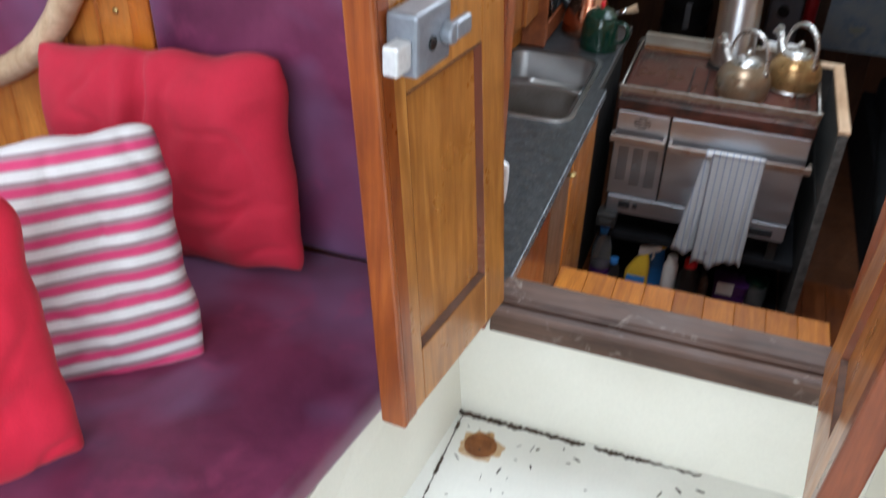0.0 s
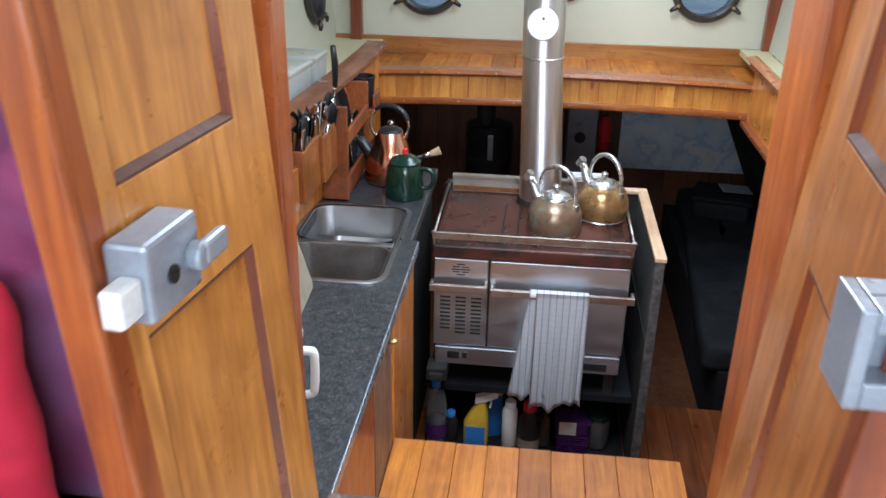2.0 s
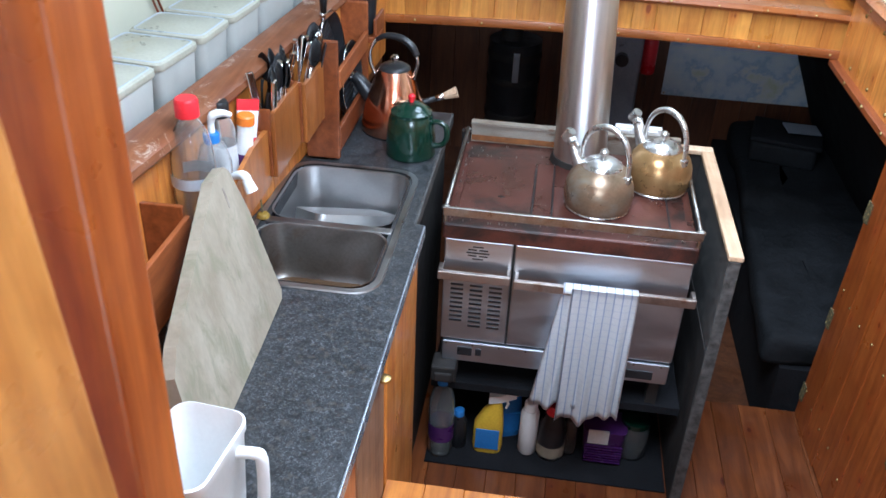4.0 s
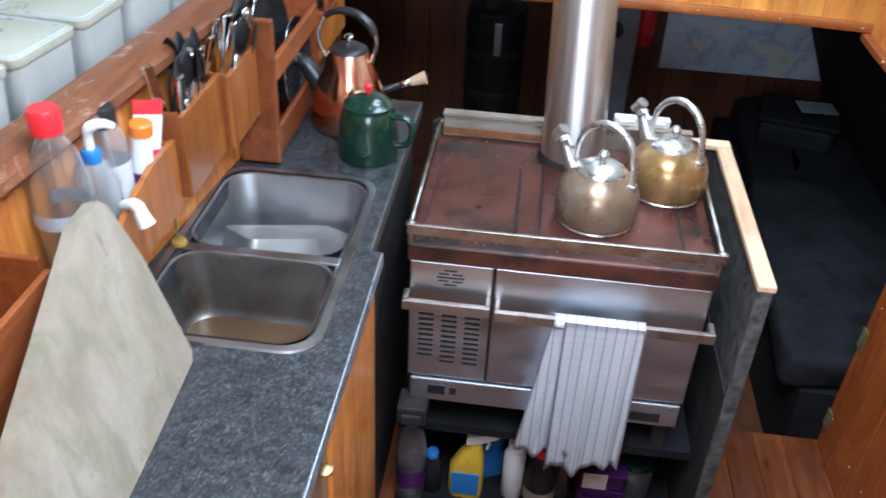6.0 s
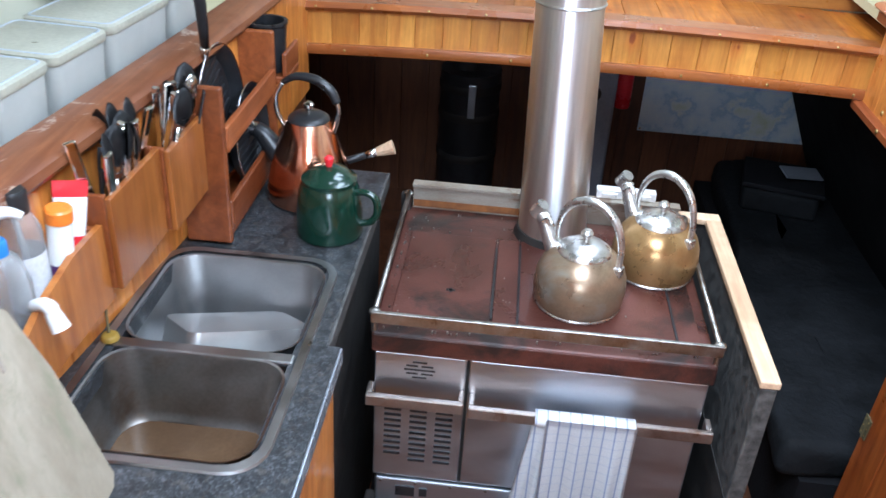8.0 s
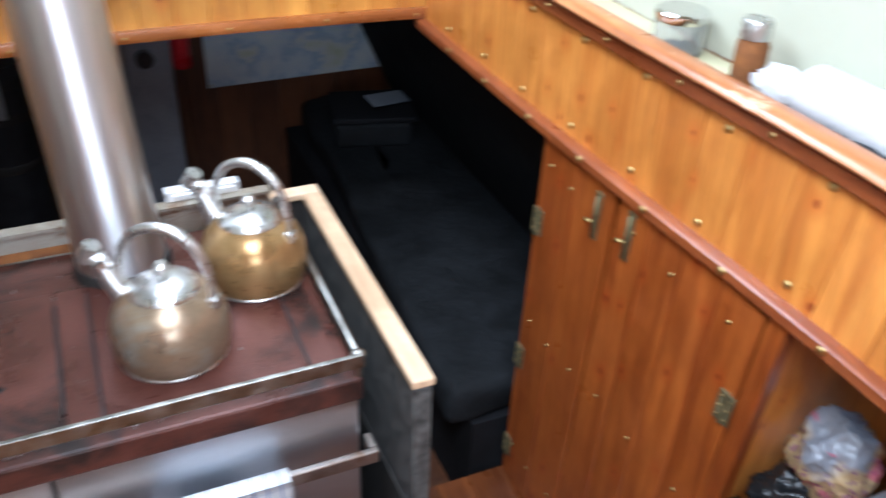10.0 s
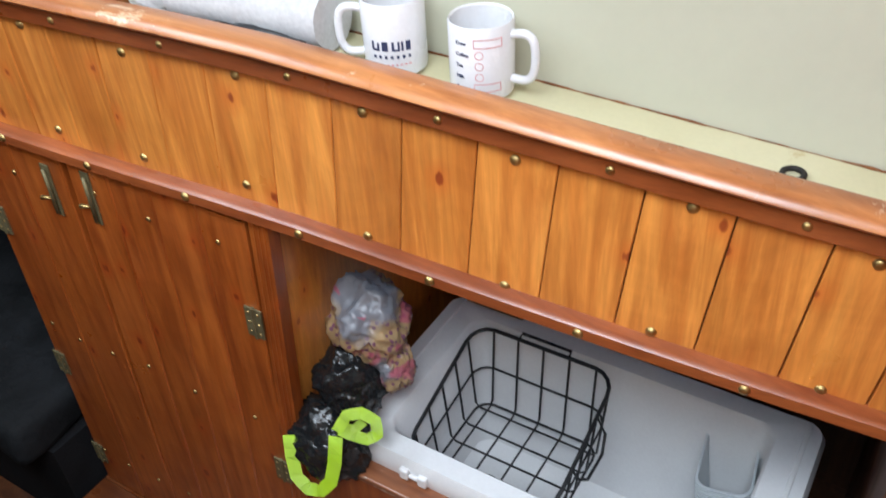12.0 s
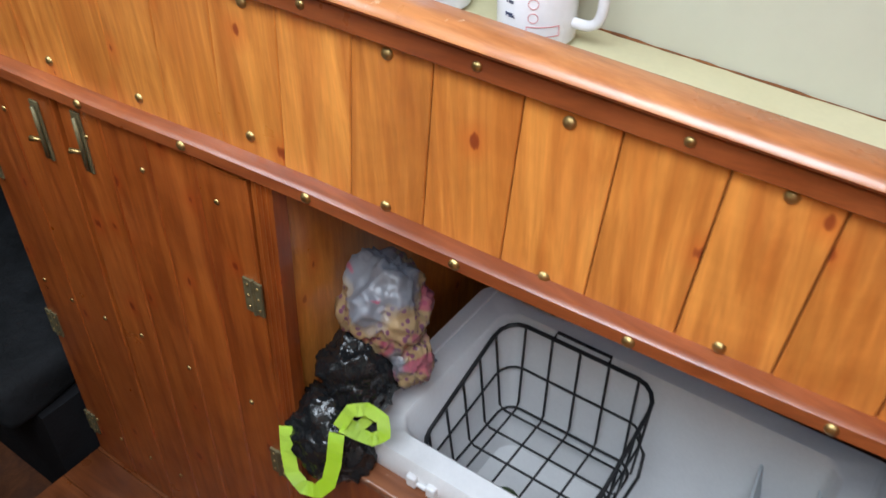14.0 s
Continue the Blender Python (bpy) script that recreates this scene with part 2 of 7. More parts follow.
pm.links.new(mixed(pm.nodes, pm.links, pworn, pcol, (0.27, 0.045, 0.12)), pbase)
RED = mat("red_cotton", (0.46, 0.008, 0.032), (0.58, 0.018, 0.050), 9, 0.9, bump=0.35, fine=420, sheen=0.08)
BRIGHTRED = mat("bright_red_cotton", (0.68, 0.008, 0.04), (0.76, 0.02, 0.06), 9, 0.85, bump=0.35, fine=420, sheen=0.08)
STEEL = mat("brushed_steel", (0.50, 0.53, 0.57), (0.61, 0.64, 0.68), 5, 0.40, 1.0, bump=0.04, stretch=(1, 1, 3), stain=(0.33, 0.30, 0.27), stain_at=0.70, rvar=0.08, fleck=0.1)
SINK = mat("worn_sink_steel", (0.34, 0.34, 0.34), (0.46, 0.46, 0.46), 5, 0.38, 1.0, bump=0.05, stain=(0.2, 0.14, 0.09), stain_at=0.7, stain_scale=7, fleck=0.1)
# light and dark streaks along the pipe paint its reflections into the colour
PIPE = mat("polished_flue_steel", (0.66, 0.67, 0.69), (0.88, 0.88, 0.89), 5, 0.40, 1.0, bump=0.12, fine=9, dist=0.003, rvar=0.07, stretch=(8, 8, 0.05), stain=(0.36, 0.28, 0.22), stain_at=0.74, fleck=0.1)
RAILSTEEL = mat("dull_rail_steel", (0.26, 0.245, 0.225), (0.42, 0.40, 0.37), 30, 0.38, 1.0, bump=0.15, stain=(0.15, 0.10, 0.065), stain_at=0.60, stain_scale=40)
IRON = mat("rusty_cast_iron", (0.055, 0.017, 0.012), (0.125, 0.043, 0.031), 6, 0.36, 0.2, bump=0.35, fine=190, stain=(0.015, 0.011, 0.010), stain_scale=4.5, stain_at=0.50, rvar=0.2)
CHROME = mat("chrome", (0.72, 0.72, 0.72), (0.82, 0.82, 0.82), 12, 0.12, 1.0, bump=0.0, rvar=0.06)
KETTLE = mat("tarnished_brown_copper", (0.22, 0.145, 0.09), (0.36, 0.265, 0.175), 11, 0.33, 0.62, bump=0.06, stain=(0.30, 0.27, 0.22), stain_scale=9, stain_at=0.54, rvar=0.14)
KETTLE_GOLD = mat("golden_brown_copper", (0.26, 0.14, 0.05), (0.42, 0.27, 0.12), 12, 0.32, 0.62, bump=0.06, stain=(0.16, 0.09, 0.045), stain_scale=8, stain_at=0.56, rvar=0.14)
WORNCHROME = mat("spotted_chrome", (0.46, 0.45, 0.43), (0.68, 0.67, 0.65), 40, 0.30, 0.92, bump=0.22, fine=240, rvar=0.12, stain=(0.30, 0.25, 0.19), stain_scale=30, stain_at=0.62)
COPPER = mat("bright_copper", (0.72, 0.33, 0.2), (0.80, 0.42, 0.28), 6, 0.2, 1.0, bump=0.02, rvar=0.08)
GREEN = mat("green_enamel", (0.003, 0.020, 0.012), (0.006, 0.032, 0.019), 8, 0.2, coat=0.5, bump=0.02)
BLACK = mat("black_plastic", (0.012, 0.012, 0.013), (0.022, 0.022, 0.024), 20, 0.35, bump=0.1)
BLACKMETAL = mat("black_pan_coating", (0.015, 0.015, 0.017), (0.03, 0.03, 0.033), 20, 0.42, 0.3, bump=0.15)
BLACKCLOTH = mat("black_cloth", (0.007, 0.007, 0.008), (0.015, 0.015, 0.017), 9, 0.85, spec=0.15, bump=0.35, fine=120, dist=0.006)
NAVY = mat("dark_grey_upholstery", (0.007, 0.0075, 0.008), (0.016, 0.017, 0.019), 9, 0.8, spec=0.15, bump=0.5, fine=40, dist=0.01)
LOCKGREY = mat("grey_lock_paint", (0.24, 0.26, 0.30), (0.31, 0.33, 0.37), 15, 0.38, 0.35, bump=0.08, stain=(0.25, 0.24, 0.23), stain_at=0.7, stain_scale=25)
BOLTWHITE = mat("worn_bolt_metal", (0.72, 0.72, 0.72), (0.82, 0.82, 0.82), 20, 0.35, 0.3)
BRASS = mat("dull_brass", (0.40, 0.28, 0.11), (0.50, 0.36, 0.15), 40, 0.42, 1.0, bump=0.1)
OLDBRASS = mat("old_green_brass", (0.15, 0.13, 0.07), (0.24, 0.20, 0.10), 40, 0.55, 0.6, bump=0.2)
BRONZE = mat("dark_bronze", (0.045, 0.04, 0.038), (0.09, 0.08, 0.07), 20, 0.4, 0.7, bump=0.15)
COOLER = mat("white_cooler_plastic", (0.72, 0.72, 0.73), (0.79, 0.79, 0.79), 5, 0.42, bump=0.05, stain=(0.55, 0.51, 0.46), stain_scale=10, stain_at=0.68, fleck=0.1)
CERAMIC = mat("white_glazed_ceramic", (0.70, 0.69, 0.71), (0.75, 0.74, 0.75), 5, 0.22, bump=0.0, coat=0.3, fleck=0.1)
PLASTICWHITE = mat("white_plastic", (0.74, 0.75, 0.74), (0.80, 0.80, 0.79), 6, 0.4, bump=0.04, fleck=0.1)
PAPER = mat("white_paper_roll", (0.58, 0.57, 0.58), (0.70, 0.69, 0.69), 12, 0.75, bump=0.25)
GREYBOX = mat("frosted_box_plastic", (0.52, 0.54, 0.51), (0.68, 0.69, 0.65), 6, 0.34, bump=0.0, trans=0.45, ior=1.08, fleck=0.04, rvar=0.06)
LIDBLUE = mat("box_rim_plastic", (0.52, 0.58, 0.64), (0.62, 0.67, 0.72), 6, 0.35, bump=0.03, trans=0.3, ior=1.2)
LIDTAN = mat("yellowed_lid_plastic", (0.50, 0.49, 0.39), (0.60, 0.59, 0.49), 9, 0.36, bump=0.05, trans=0.3, ior=1.1, stain=(0.48, 0.42, 0.28), stain_scale=8, stain_at=0.58)
CLEAR = mat("clear_bottle_plastic", (0.93, 0.95, 0.95), (0.97, 0.98, 0.98), 6, 0.07, bump=0.0, trans=0.96, ior=1.4, rvar=0.03, fleck=0.0)
MILKY = mat("milky_clear_plastic", (0.90, 0.92, 0.92), (0.95, 0.96, 0.96), 6, 0.16, bump=0.0, trans=0.9, ior=1.3, rvar=0.05, fleck=0.02)
FROST = mat("frosted_tub_plastic", (0.62, 0.67, 0.70), (0.74, 0.78, 0.80), 6, 0.3, bump=0.0, trans=0.25, ior=1.2, rvar=0.05, fleck=0.05)
PLUGRUBBER = mat("dull_yellow_rubber", (0.26, 0.16, 0.025), (0.34, 0.21, 0.035), 30, 0.5, bump=0.1)
BIN = mat("black_sack_plastic", (0.008, 0.009, 0.010), (0.018, 0.019, 0.020), 15, 0.2, bump=0.55, fine=60, dist=0.006, rvar=0.1)
LIME = mat("lime_green_strap", (0.50, 0.74, 0.02), (0.58, 0.82, 0.04), 15, 0.35, bump=0.1, fleck=0.1)
YELLOW = mat("yellow_plastic", (0.62, 0.38, 0.03), (0.70, 0.45, 0.04), 9, 0.4, bump=0.03)
BLUE = mat("blue_plastic", (0.03, 0.16, 0.45), (0.05, 0.22, 0.55), 9, 0.4, bump=0.03)
REDPLASTIC = mat("red_plastic", (0.68, 0.02, 0.03), (0.75, 0.03, 0.04), 9, 0.35, bump=0.03)
ORANGEPLASTIC = mat("orange_plastic", (0.78, 0.19, 0.02), (0.82, 0.24, 0.03), 9, 0.4, bump=0.03)
PURPLEPLASTIC = mat("purple_plastic", (0.045, 0.010, 0.075), (0.07, 0.018, 0.11), 9, 0.3, bump=0.03)
SOOT = mat("sooty_metal", (0.014, 0.012, 0.011), (0.04, 0.034, 0.03), 14, 0.7, 0.2, bump=0.3, stain=(0.09, 0.06, 0.05), stain_at=0.66)
SPECKLE = mat("pitted_grey_laminate", (0.02, 0.02, 0.019), (0.12, 0.115, 0.108), 45, 0.55, bump=0.5, fine=260, stain=(0.30, 0.28, 0.24), stain_scale=70, stain_at=0.66)
TRAYSTEEL = mat("pale_matt_steel", (0.36, 0.36, 0.36), (0.45, 0.45, 0.44), 9, 0.42, 0.85, bump=0.05, fleck=0.1)
# brown tint puts the handles' copper-like reflections into the steel colour
HANDLESTEEL = mat("reflection_tinted_handle_steel", (0.36, 0.29, 0.25), (0.48, 0.42, 0.38), 14, 0.40, 0.95, bump=0.06, stain=(0.26, 0.16, 0.11), stain_scale=12, stain_at=0.58)
BACKSTEEL = mat("heat_stained_steel", (0.36, 0.30, 0.23), (0.50, 0.46, 0.39), 12, 0.45, 0.75, bump=0.1, stain=(0.20, 0.10, 0.045), stain_scale=9, stain_at=0.55, stretch=(1, 1, 2.5))
WATER = mat("murky_sink_water", (0.12, 0.070, 0.036), (0.075, 0.042, 0.022), 8, 0.16, bump=0.0)
SINKBROWN = mat("brown_stained_sink_steel", (0.24, 0.22, 0.20), (0.36, 0.35, 0.34), 5, 0.42, 1.0, bump=0.05, stain=(0.19, 0.115, 0.065), stain_at=0.48, stain_scale=3)
SEA = mat("grey_harbour_water", (0.10, 0.13, 0.15), (0.14, 0.17, 0.19), 0.4, 0.18, bump=0.3, fine=3, dist=0.05)
LIMEPEEL = mat("dull_green_peel", (0.03, 0.05, 0.018), (0.06, 0.09, 0.03), 30, 0.5, bump=0.2)
GLASS = mat("window_glass", (0.95, 0.97, 0.98), (0.97, 0.98, 0.99), 3, 0.03, bump=0.0, trans=1.0, ior=1.2, rvar=0.01)


for key, val in (("Anisotropic", 0.85), ("Anisotropic Rotation", 0.25)):
    PIPE.node_tree.nodes["Principled BSDF"].inputs[key].default_value = val
tangent = PIPE.node_tree.nodes.new("ShaderNodeTangent")
tangent.direction_type, tangent.axis = "RADIAL", "Z"
PIPE.node_tree.links.new(tangent.outputs[0], PIPE.node_tree.nodes["Principled BSDF"].inputs["Tangent"])


def laminate():
    m, n, l, p = nodes_of("speckled_grey_laminate")
    v, _ = position(n, l, (1, 1, 1), 0.0)
    a = noise_tex(n, l, v, 150, 3, 0.7, 1.2)
    b = noise_tex(n, l, v, 38, 4, 0.7, 0.6)
    col = ramp(n, l, a, ((0.35, (0.012, 0.013, 0.014)), (0.52, (0.032, 0.034, 0.037)), (0.72, (0.10, 0.104, 0.11))))
    col = mixed(n, l, 0.75, col, ramp(n, l, b, ((0.34, g3(0.35)), (0.62, g3(1.35)))), "MULTIPLY")
    brown = noise_tex(n, l, v, 70, 2, 0.5, 0.4)
    col = mixed(n, l, ramp(n, l, brown, ((0.58, g3(0.0)), (0.66, g3(0.4)))), col, (0.080, 0.070, 0.060))
    l.new(col, p.inputs["Base Color"])
    c = noise_tex(n, l, v, 6, 4, 0.6)
    l.new(ramp(n, l, c, ((0.3, g3(0.28)), (0.7, g3(0.45)))), p.inputs["Roughness"])
    bumped(n, l, p, a, 0.06, 0.001)
    return m


LAMINATE = laminate()
EDGEGREY = mat("blue_grey_edge_strip", (0.20, 0.22, 0.25), (0.30, 0.32, 0.35), 20, 0.25, 0.4, bump=0.05)


def banded(name, axis, period, stops, rough=0.85, cross=None, fine=400):
    """Woven cloth with coloured bands along one of its own axes."""
    m, n, l, p = nodes_of(name)
    tc = n.new("ShaderNodeTexCoord")
    sep = n.new("ShaderNodeSeparateXYZ")
    l.new(tc.outputs["Object"], sep.inputs[0])

    def bands(ax, per, st):
        d = n.new("ShaderNodeMath")
        d.operation = "DIVIDE"
        d.inputs[1].default_value = per
        l.new(sep.outputs[ax], d.inputs[0])
        f = n.new("ShaderNodeMath")
        f.operation = "FRACT"
        l.new(d.outputs[0], f.inputs[0])
        return ramp(n, l, f.outputs[0], st)
    col = bands(axis, period, stops)
    if cross:
        col = mixed(n, l, 1.0, col, bands(*cross), "MULTIPLY")
    v = noise_tex(n, l, tc.outputs["Object"], fine, 3, 0.6)
    col = mixed(n, l, 0.35, col, ramp(n, l, v, ((0.3, g3(0.6)), (0.7, g3(1.0)))), "MULTIPLY")
    l.new(col, p.inputs["Base Color"])
    p.inputs["Roughness"].default_value = rough
    p.inputs["Sheen Weight"].default_value = 0.08
    bumped(n, l, p, v, 0.3, 0.002)
    return m


W, PK, GY = (0.78, 0.75, 0.75), (0.66, 0.05, 0.17), (0.34, 0.21, 0.24)
STRIPES = banded("striped_cushion_cloth", "Z", 0.039, ((0.0, (0.40, 0.33, 0.35)), (0.06, W), (0.34, W), (0.40, (0.45, 0.38, 0.41)), (0.46, (0.60, 0.15, 0.25)), (0.52, PK), (0.74, PK), (0.80, (0.52, 0.20, 0.28)), (0.90, GY), (1.0, (0.36, 0.27, 0.29))))
TC = (0.80, 0.80, 0.81)
TOWEL = banded("blue_lined_tea_towel", "X", 0.021, ((0.0, TC), (0.72, TC), (0.80, (0.40, 0.46, 0.62)), (0.89, (0.40, 0.46, 0.62)), (0.92, TC)), cross=("Z", 0.021, ((0.0, g3(1.0)), (0.80, g3(1.0)), (0.84, (0.88, 0.90, 0.95)), (0.92, (0.88, 0.90, 0.95)), (0.95, g3(1.0)))))
RUG = banded("grey_pink_woven_throw", "X", 0.017, ((0.0, (0.50, 0.42, 0.42)), (0.3, (0.24, 0.18, 0.19)), (0.5, (0.58, 0.51, 0.50)), (0.75, (0.38, 0.27, 0.28)), (1.0, (0.50, 0.42, 0.42))), cross=("Y", 0.023, ((0.0, g3(0.55)), (0.5, g3(1.0)), (1.0, g3(0.55)))), fine=90)


def chart_material():
    m, n, l, p = nodes_of("faded_sea_chart")
    v, _ = position(n, l, (1, 1, 1), 0.0)
    a = noise_tex(n, l, v, 4.5, 6, 0.6)
    col = ramp(n, l, a, ((0.40, (0.62, 0.66, 0.68)), (0.50, (0.50, 0.58, 0.66)), (0.53, (0.34, 0.46, 0.60)), (0.57, (0.62, 0.64, 0.64)), (0.68, (0.50, 0.54, 0.30))))
    l.new(col, p.inputs["Base Color"])
    p.inputs["Roughness"].default_value = 0.6
    return m


CHART = chart_material()


def patterned(name):
    m, n, l, p = nodes_of(name)
    v, _ = position(n, l, (1, 1, 1), 0.0)
    vo = n.new("ShaderNodeTexVoronoi")
    vo.inputs["Scale"].default_value = 95
    l.new(v, vo.inputs["Vector"])
    d = ramp(n, l, vo.outputs["Distance"], ((0.28, (0.16, 0.06, 0.11)), (0.42, (0.36, 0.25, 0.13))))
    a = noise_tex(n, l, v, 9, 2, 0.5)
    col = mixed(n, l, ramp(n, l, a, ((0.53, g3(0)), (0.60, g3(1)))), d, (0.20, 0.205, 0.23))
    b = noise_tex(n, l, v, 10, 2, 0.6, 1.0)
    col = mixed(n, l, ramp(n, l, b, ((0.58, g3(0)), (0.62, g3(0.8)))), col, (0.42, 0.09, 0.15))
    l.new(col, p.inputs["Base Color"])
    p.inputs["Roughness"].default_value = 0.35
    return m


WRAPPER = patterned("patterned_food_wrapper")
INK = mat("blue_black_ink", (0.03, 0.04, 0.10), (0.05, 0.06, 0.13), 20, 0.6, bump=0)
INKRED = mat("pinkish_red_ink", (0.66, 0.26, 0.27), (0.7, 0.30, 0.31), 20, 0.6, bump=0)

# ---- shapes ----


def box(bm, x0, x1, y0, y1, z0, z1):
    m = Matrix.Translation(((x0 + x1) / 2, (y0 + y1) / 2, (z0 + z1) / 2)) @ Matrix.Diagonal((x1 - x0, y1 - y0, z1 - z0, 1))
    return bmesh.ops.create_cube(bm, size=1, matrix=m)["verts"]


def cyl(bm, a, b, r1, r2=None, seg=16, caps=True):
    a, b = Vector(a), Vector(b)
    d = b - a
    m = Matrix.Translation((a + b) / 2) @ d.to_track_quat("Z", "Y").to_matrix().to_4x4()
    bmesh.ops.create_cone(bm, cap_ends=caps, segments=seg, radius1=r1, radius2=r1 if r2 is None else r2, depth=d.length, matrix=m)


def lathe(bm, prof, seg=28, at=(0, 0, 0), close=True):
    rings = []
    for r, z in prof:
        rings.append([bm.verts.new((at[0] + r * math.cos(2 * math.pi * k / seg), at[1] + r * math.sin(2 * math.pi * k / seg), at[2] + z)) for k in range(seg)])
    for a, b in zip(rings, rings[1:]):
        for k in range(seg):
            bm.faces.new((a[k], a[(k + 1) % seg], b[(k + 1) % seg], b[k]))
    if close:
        bm.faces.new(list(reversed(rings[0])))
        bm.faces.new(rings[-1])


def tube(bm, pts, r, seg=8, closed=False, smooth_path=False):
    pts = [Vector(p) for p in pts]
    if smooth_path and not closed and len(pts) > 2:
        rs = list(r) if isinstance(r, (list, tuple)) else [r] * len(pts)
        p2, r2 = [], []
        for i in range(len(pts) - 1):
            p0, p1, q1, q2 = pts[max(0, i - 1)], pts[i], pts[i + 1], pts[min(len(pts) - 1, i + 2)]
            for j in range(5):
                u = j / 5
                p2.append(0.5 * (2 * p1 + (q1 - p0) * u + (2 * p0 - 5 * p1 + 4 * q1 - q2) * u * u + (3 * p1 - p0 - 3 * q1 + q2) * u ** 3))
                r2.append(rs[i] + (rs[i + 1] - rs[i]) * u)
        pts, r = p2 + [pts[-1]], r2 + [rs[-1]]
    rings, up = [], Vector((0.13, 0.21, 0.97))
    for i, p in enumerate(pts):
        a = pts[i - 1] if (i or closed) else p
        b = pts[(i + 1) % len(pts)] if (i < len(pts) - 1 or closed) else p
        d = (b - a).normalized()
        s = d.cross(up)
        if s.length < 0.05:
            s = d.cross(Vector((1, 0, 0)))
        s.normalize()
        t = s.cross(d)
        rr = r[i] if isinstance(r, (list, tuple)) else r
        rings.append([bm.verts.new(p + (s * math.cos(2 * math.pi * k / seg) + t * math.sin(2 * math.pi * k / seg)) * rr) for k in range(seg)])
    pairs = list(zip(rings, rings[1:])) + ([(rings[-1], rings[0])] if closed else [])
    for a, b in pairs:
        for k in range(seg):
            bm.faces.new((a[k], a[(k + 1) % seg], b[(k + 1) % seg], b[k]))
    if not closed:
        bm.faces.new(list(reversed(rings[0])))
        bm.faces.new(rings[-1])


def arc(c, r, a0, a1, n, plane="xz", squash=1.0):
    out = []
    for i in range(n + 1):
        a = radians(a0 + (a1 - a0) * i / n)
        u, w = r * math.cos(a), r * math.sin(a) * squash
        out.append({"xz": (c[0] + u, c[1], c[2] + w), "yz": (c[0], c[1] + u, c[2] + w), "xy": (c[0] + u, c[1] + w, c[2])}[plane])
    return out


def rrect(cx, cy, w, d, r, n=5):
    pts = []
    for sx, sy, a0 in ((1, 1, 0), (-1, 1, 90), (-1, -1, 180), (1, -1, 270)):
        for i in range(n + 1):
            a = radians(a0 + 90 * i / n)
            pts.append((cx + sx * (w / 2 - r) + r * math.cos(a), cy + sy * (d / 2 - r) + r * math.sin(a)))
    return pts


def loft(bm, loops, cap0=True, cap1=True):
    rings = [[bm.verts.new(p) for p in lp] for lp in loops]
    k = len(rings[0])
    for a, b in zip(rings, rings[1:]):
        for i in range(k):
            bm.faces.new((a[i], a[(i + 1) % k], b[(i + 1) % k], b[i]))
    if cap0:
        bm.faces.new(list(reversed(rings[0])))
    if cap1:
        bm.faces.new(rings[-1])


def pillow(bm, w, h, t, seed=0, n=56, sag=0.0, fold=None):
    """A stuffed cushion that stands on its lower edge; its own x across, z up, y through."""
    grid = {}
    for side in (1, -1):
        for i in range(n + 1):
            for j in range(n + 1):
                u, v = 2 * i / n - 1, 2 * j / n - 1
                edge = max(0.0, (1 - abs(u) ** 3.2) * (1 - abs(v) ** 3.2)) ** 0.5
                if side == -1 and edge == 0:
                    grid[side, i, j] = grid[1, i, j]
                    continue
                pin = 1 - 0.03 * (1 - abs(v) ** 2) * abs(u) ** 4
                pinv = 1 - 0.035 * (1 - abs(u) ** 2) * abs(v) ** 4
                nz = noise.noise(Vector((u * 1.7 + seed, v * 1.7, side * 0.4 + seed))) * 0.35 + noise.noise(Vector((u * 4 + seed, v * 3, side))) * 0.12
                crease = max(0.0, 1 - 7 * abs(noise.noise(Vector((u * 1.6 + v * 0.8 + seed, v * 2.1 - u, side + seed)))))
                nz -= 0.20 * crease * (0.35 + abs(u * v))
                nz += 0.05 * noise.noise(Vector((u * 9 + seed, v * 7, side * 2)))
                if fold is not None:
                    away = (u - fold - 0.10 * math.sin(v * 2.6)) / 0.055
                    nz -= (0.40 * math.exp(-away * away) - 0.14 * math.exp(-(abs(away) - 2.2) ** 2)) * (0.30 + 0.70 * (v > -0.3) * min(1.0, v + 0.3))
                    low = (v + 0.42 - 0.12 * u) / 0.05
                    nz -= 0.16 * math.exp(-low * low) * max(0.0, u)
                y = side * (t / 2) * edge * (1 + nz)
                round_off = 1 - 0.055 * (u * u * v * v) ** 3
                x = u * w / 2 * pin * round_off + 0.008 * noise.noise(Vector((v * 3, seed, 2)))
                z = h / 2 + v * h / 2 * pinv * round_off - sag * (1 - u * u) * (v > 0.6) + 0.01 * noise.noise(Vector((u * 3, seed, 5)))
                grid[side, i, j] = bm.verts.new((x, y, z))
    for side in (1, -1):
        for i in range(n):
            for j in range(n):
                q = [grid[side, i, j], grid[side, i + 1, j], grid[side, i + 1, j + 1], grid[side, i, j + 1]]
                bm.faces.new(q if side == -1 else q[::-1])


def soft_block(bm, x0, x1, y0, y1, z0, z1, r=0.02, seed=0.0, amp=0.006, n=14):
    """An upholstered block with rounded edges and an uneven surface."""
    vs = box(bm, x0, x1, y0, y1, z0, z1)
    bmesh.ops.bevel(bm, geom=list(bm.edges), offset=r, segments=3, affect="EDGES", profile=0.5)
    bmesh.ops.subdivide_edges(bm, edges=[e for e in bm.edges if e.calc_length() > 0.12], cuts=n, use_grid_fill=True)
    for v in bm.verts:
        d = noise.noise(v.co * 7 + Vector((seed, 0, 0))) * amp + noise.noise(v.co * 2.5 + Vector((0, seed, 0))) * amp * 1.5
        v.co += Vector((d, d * 0.6, d))


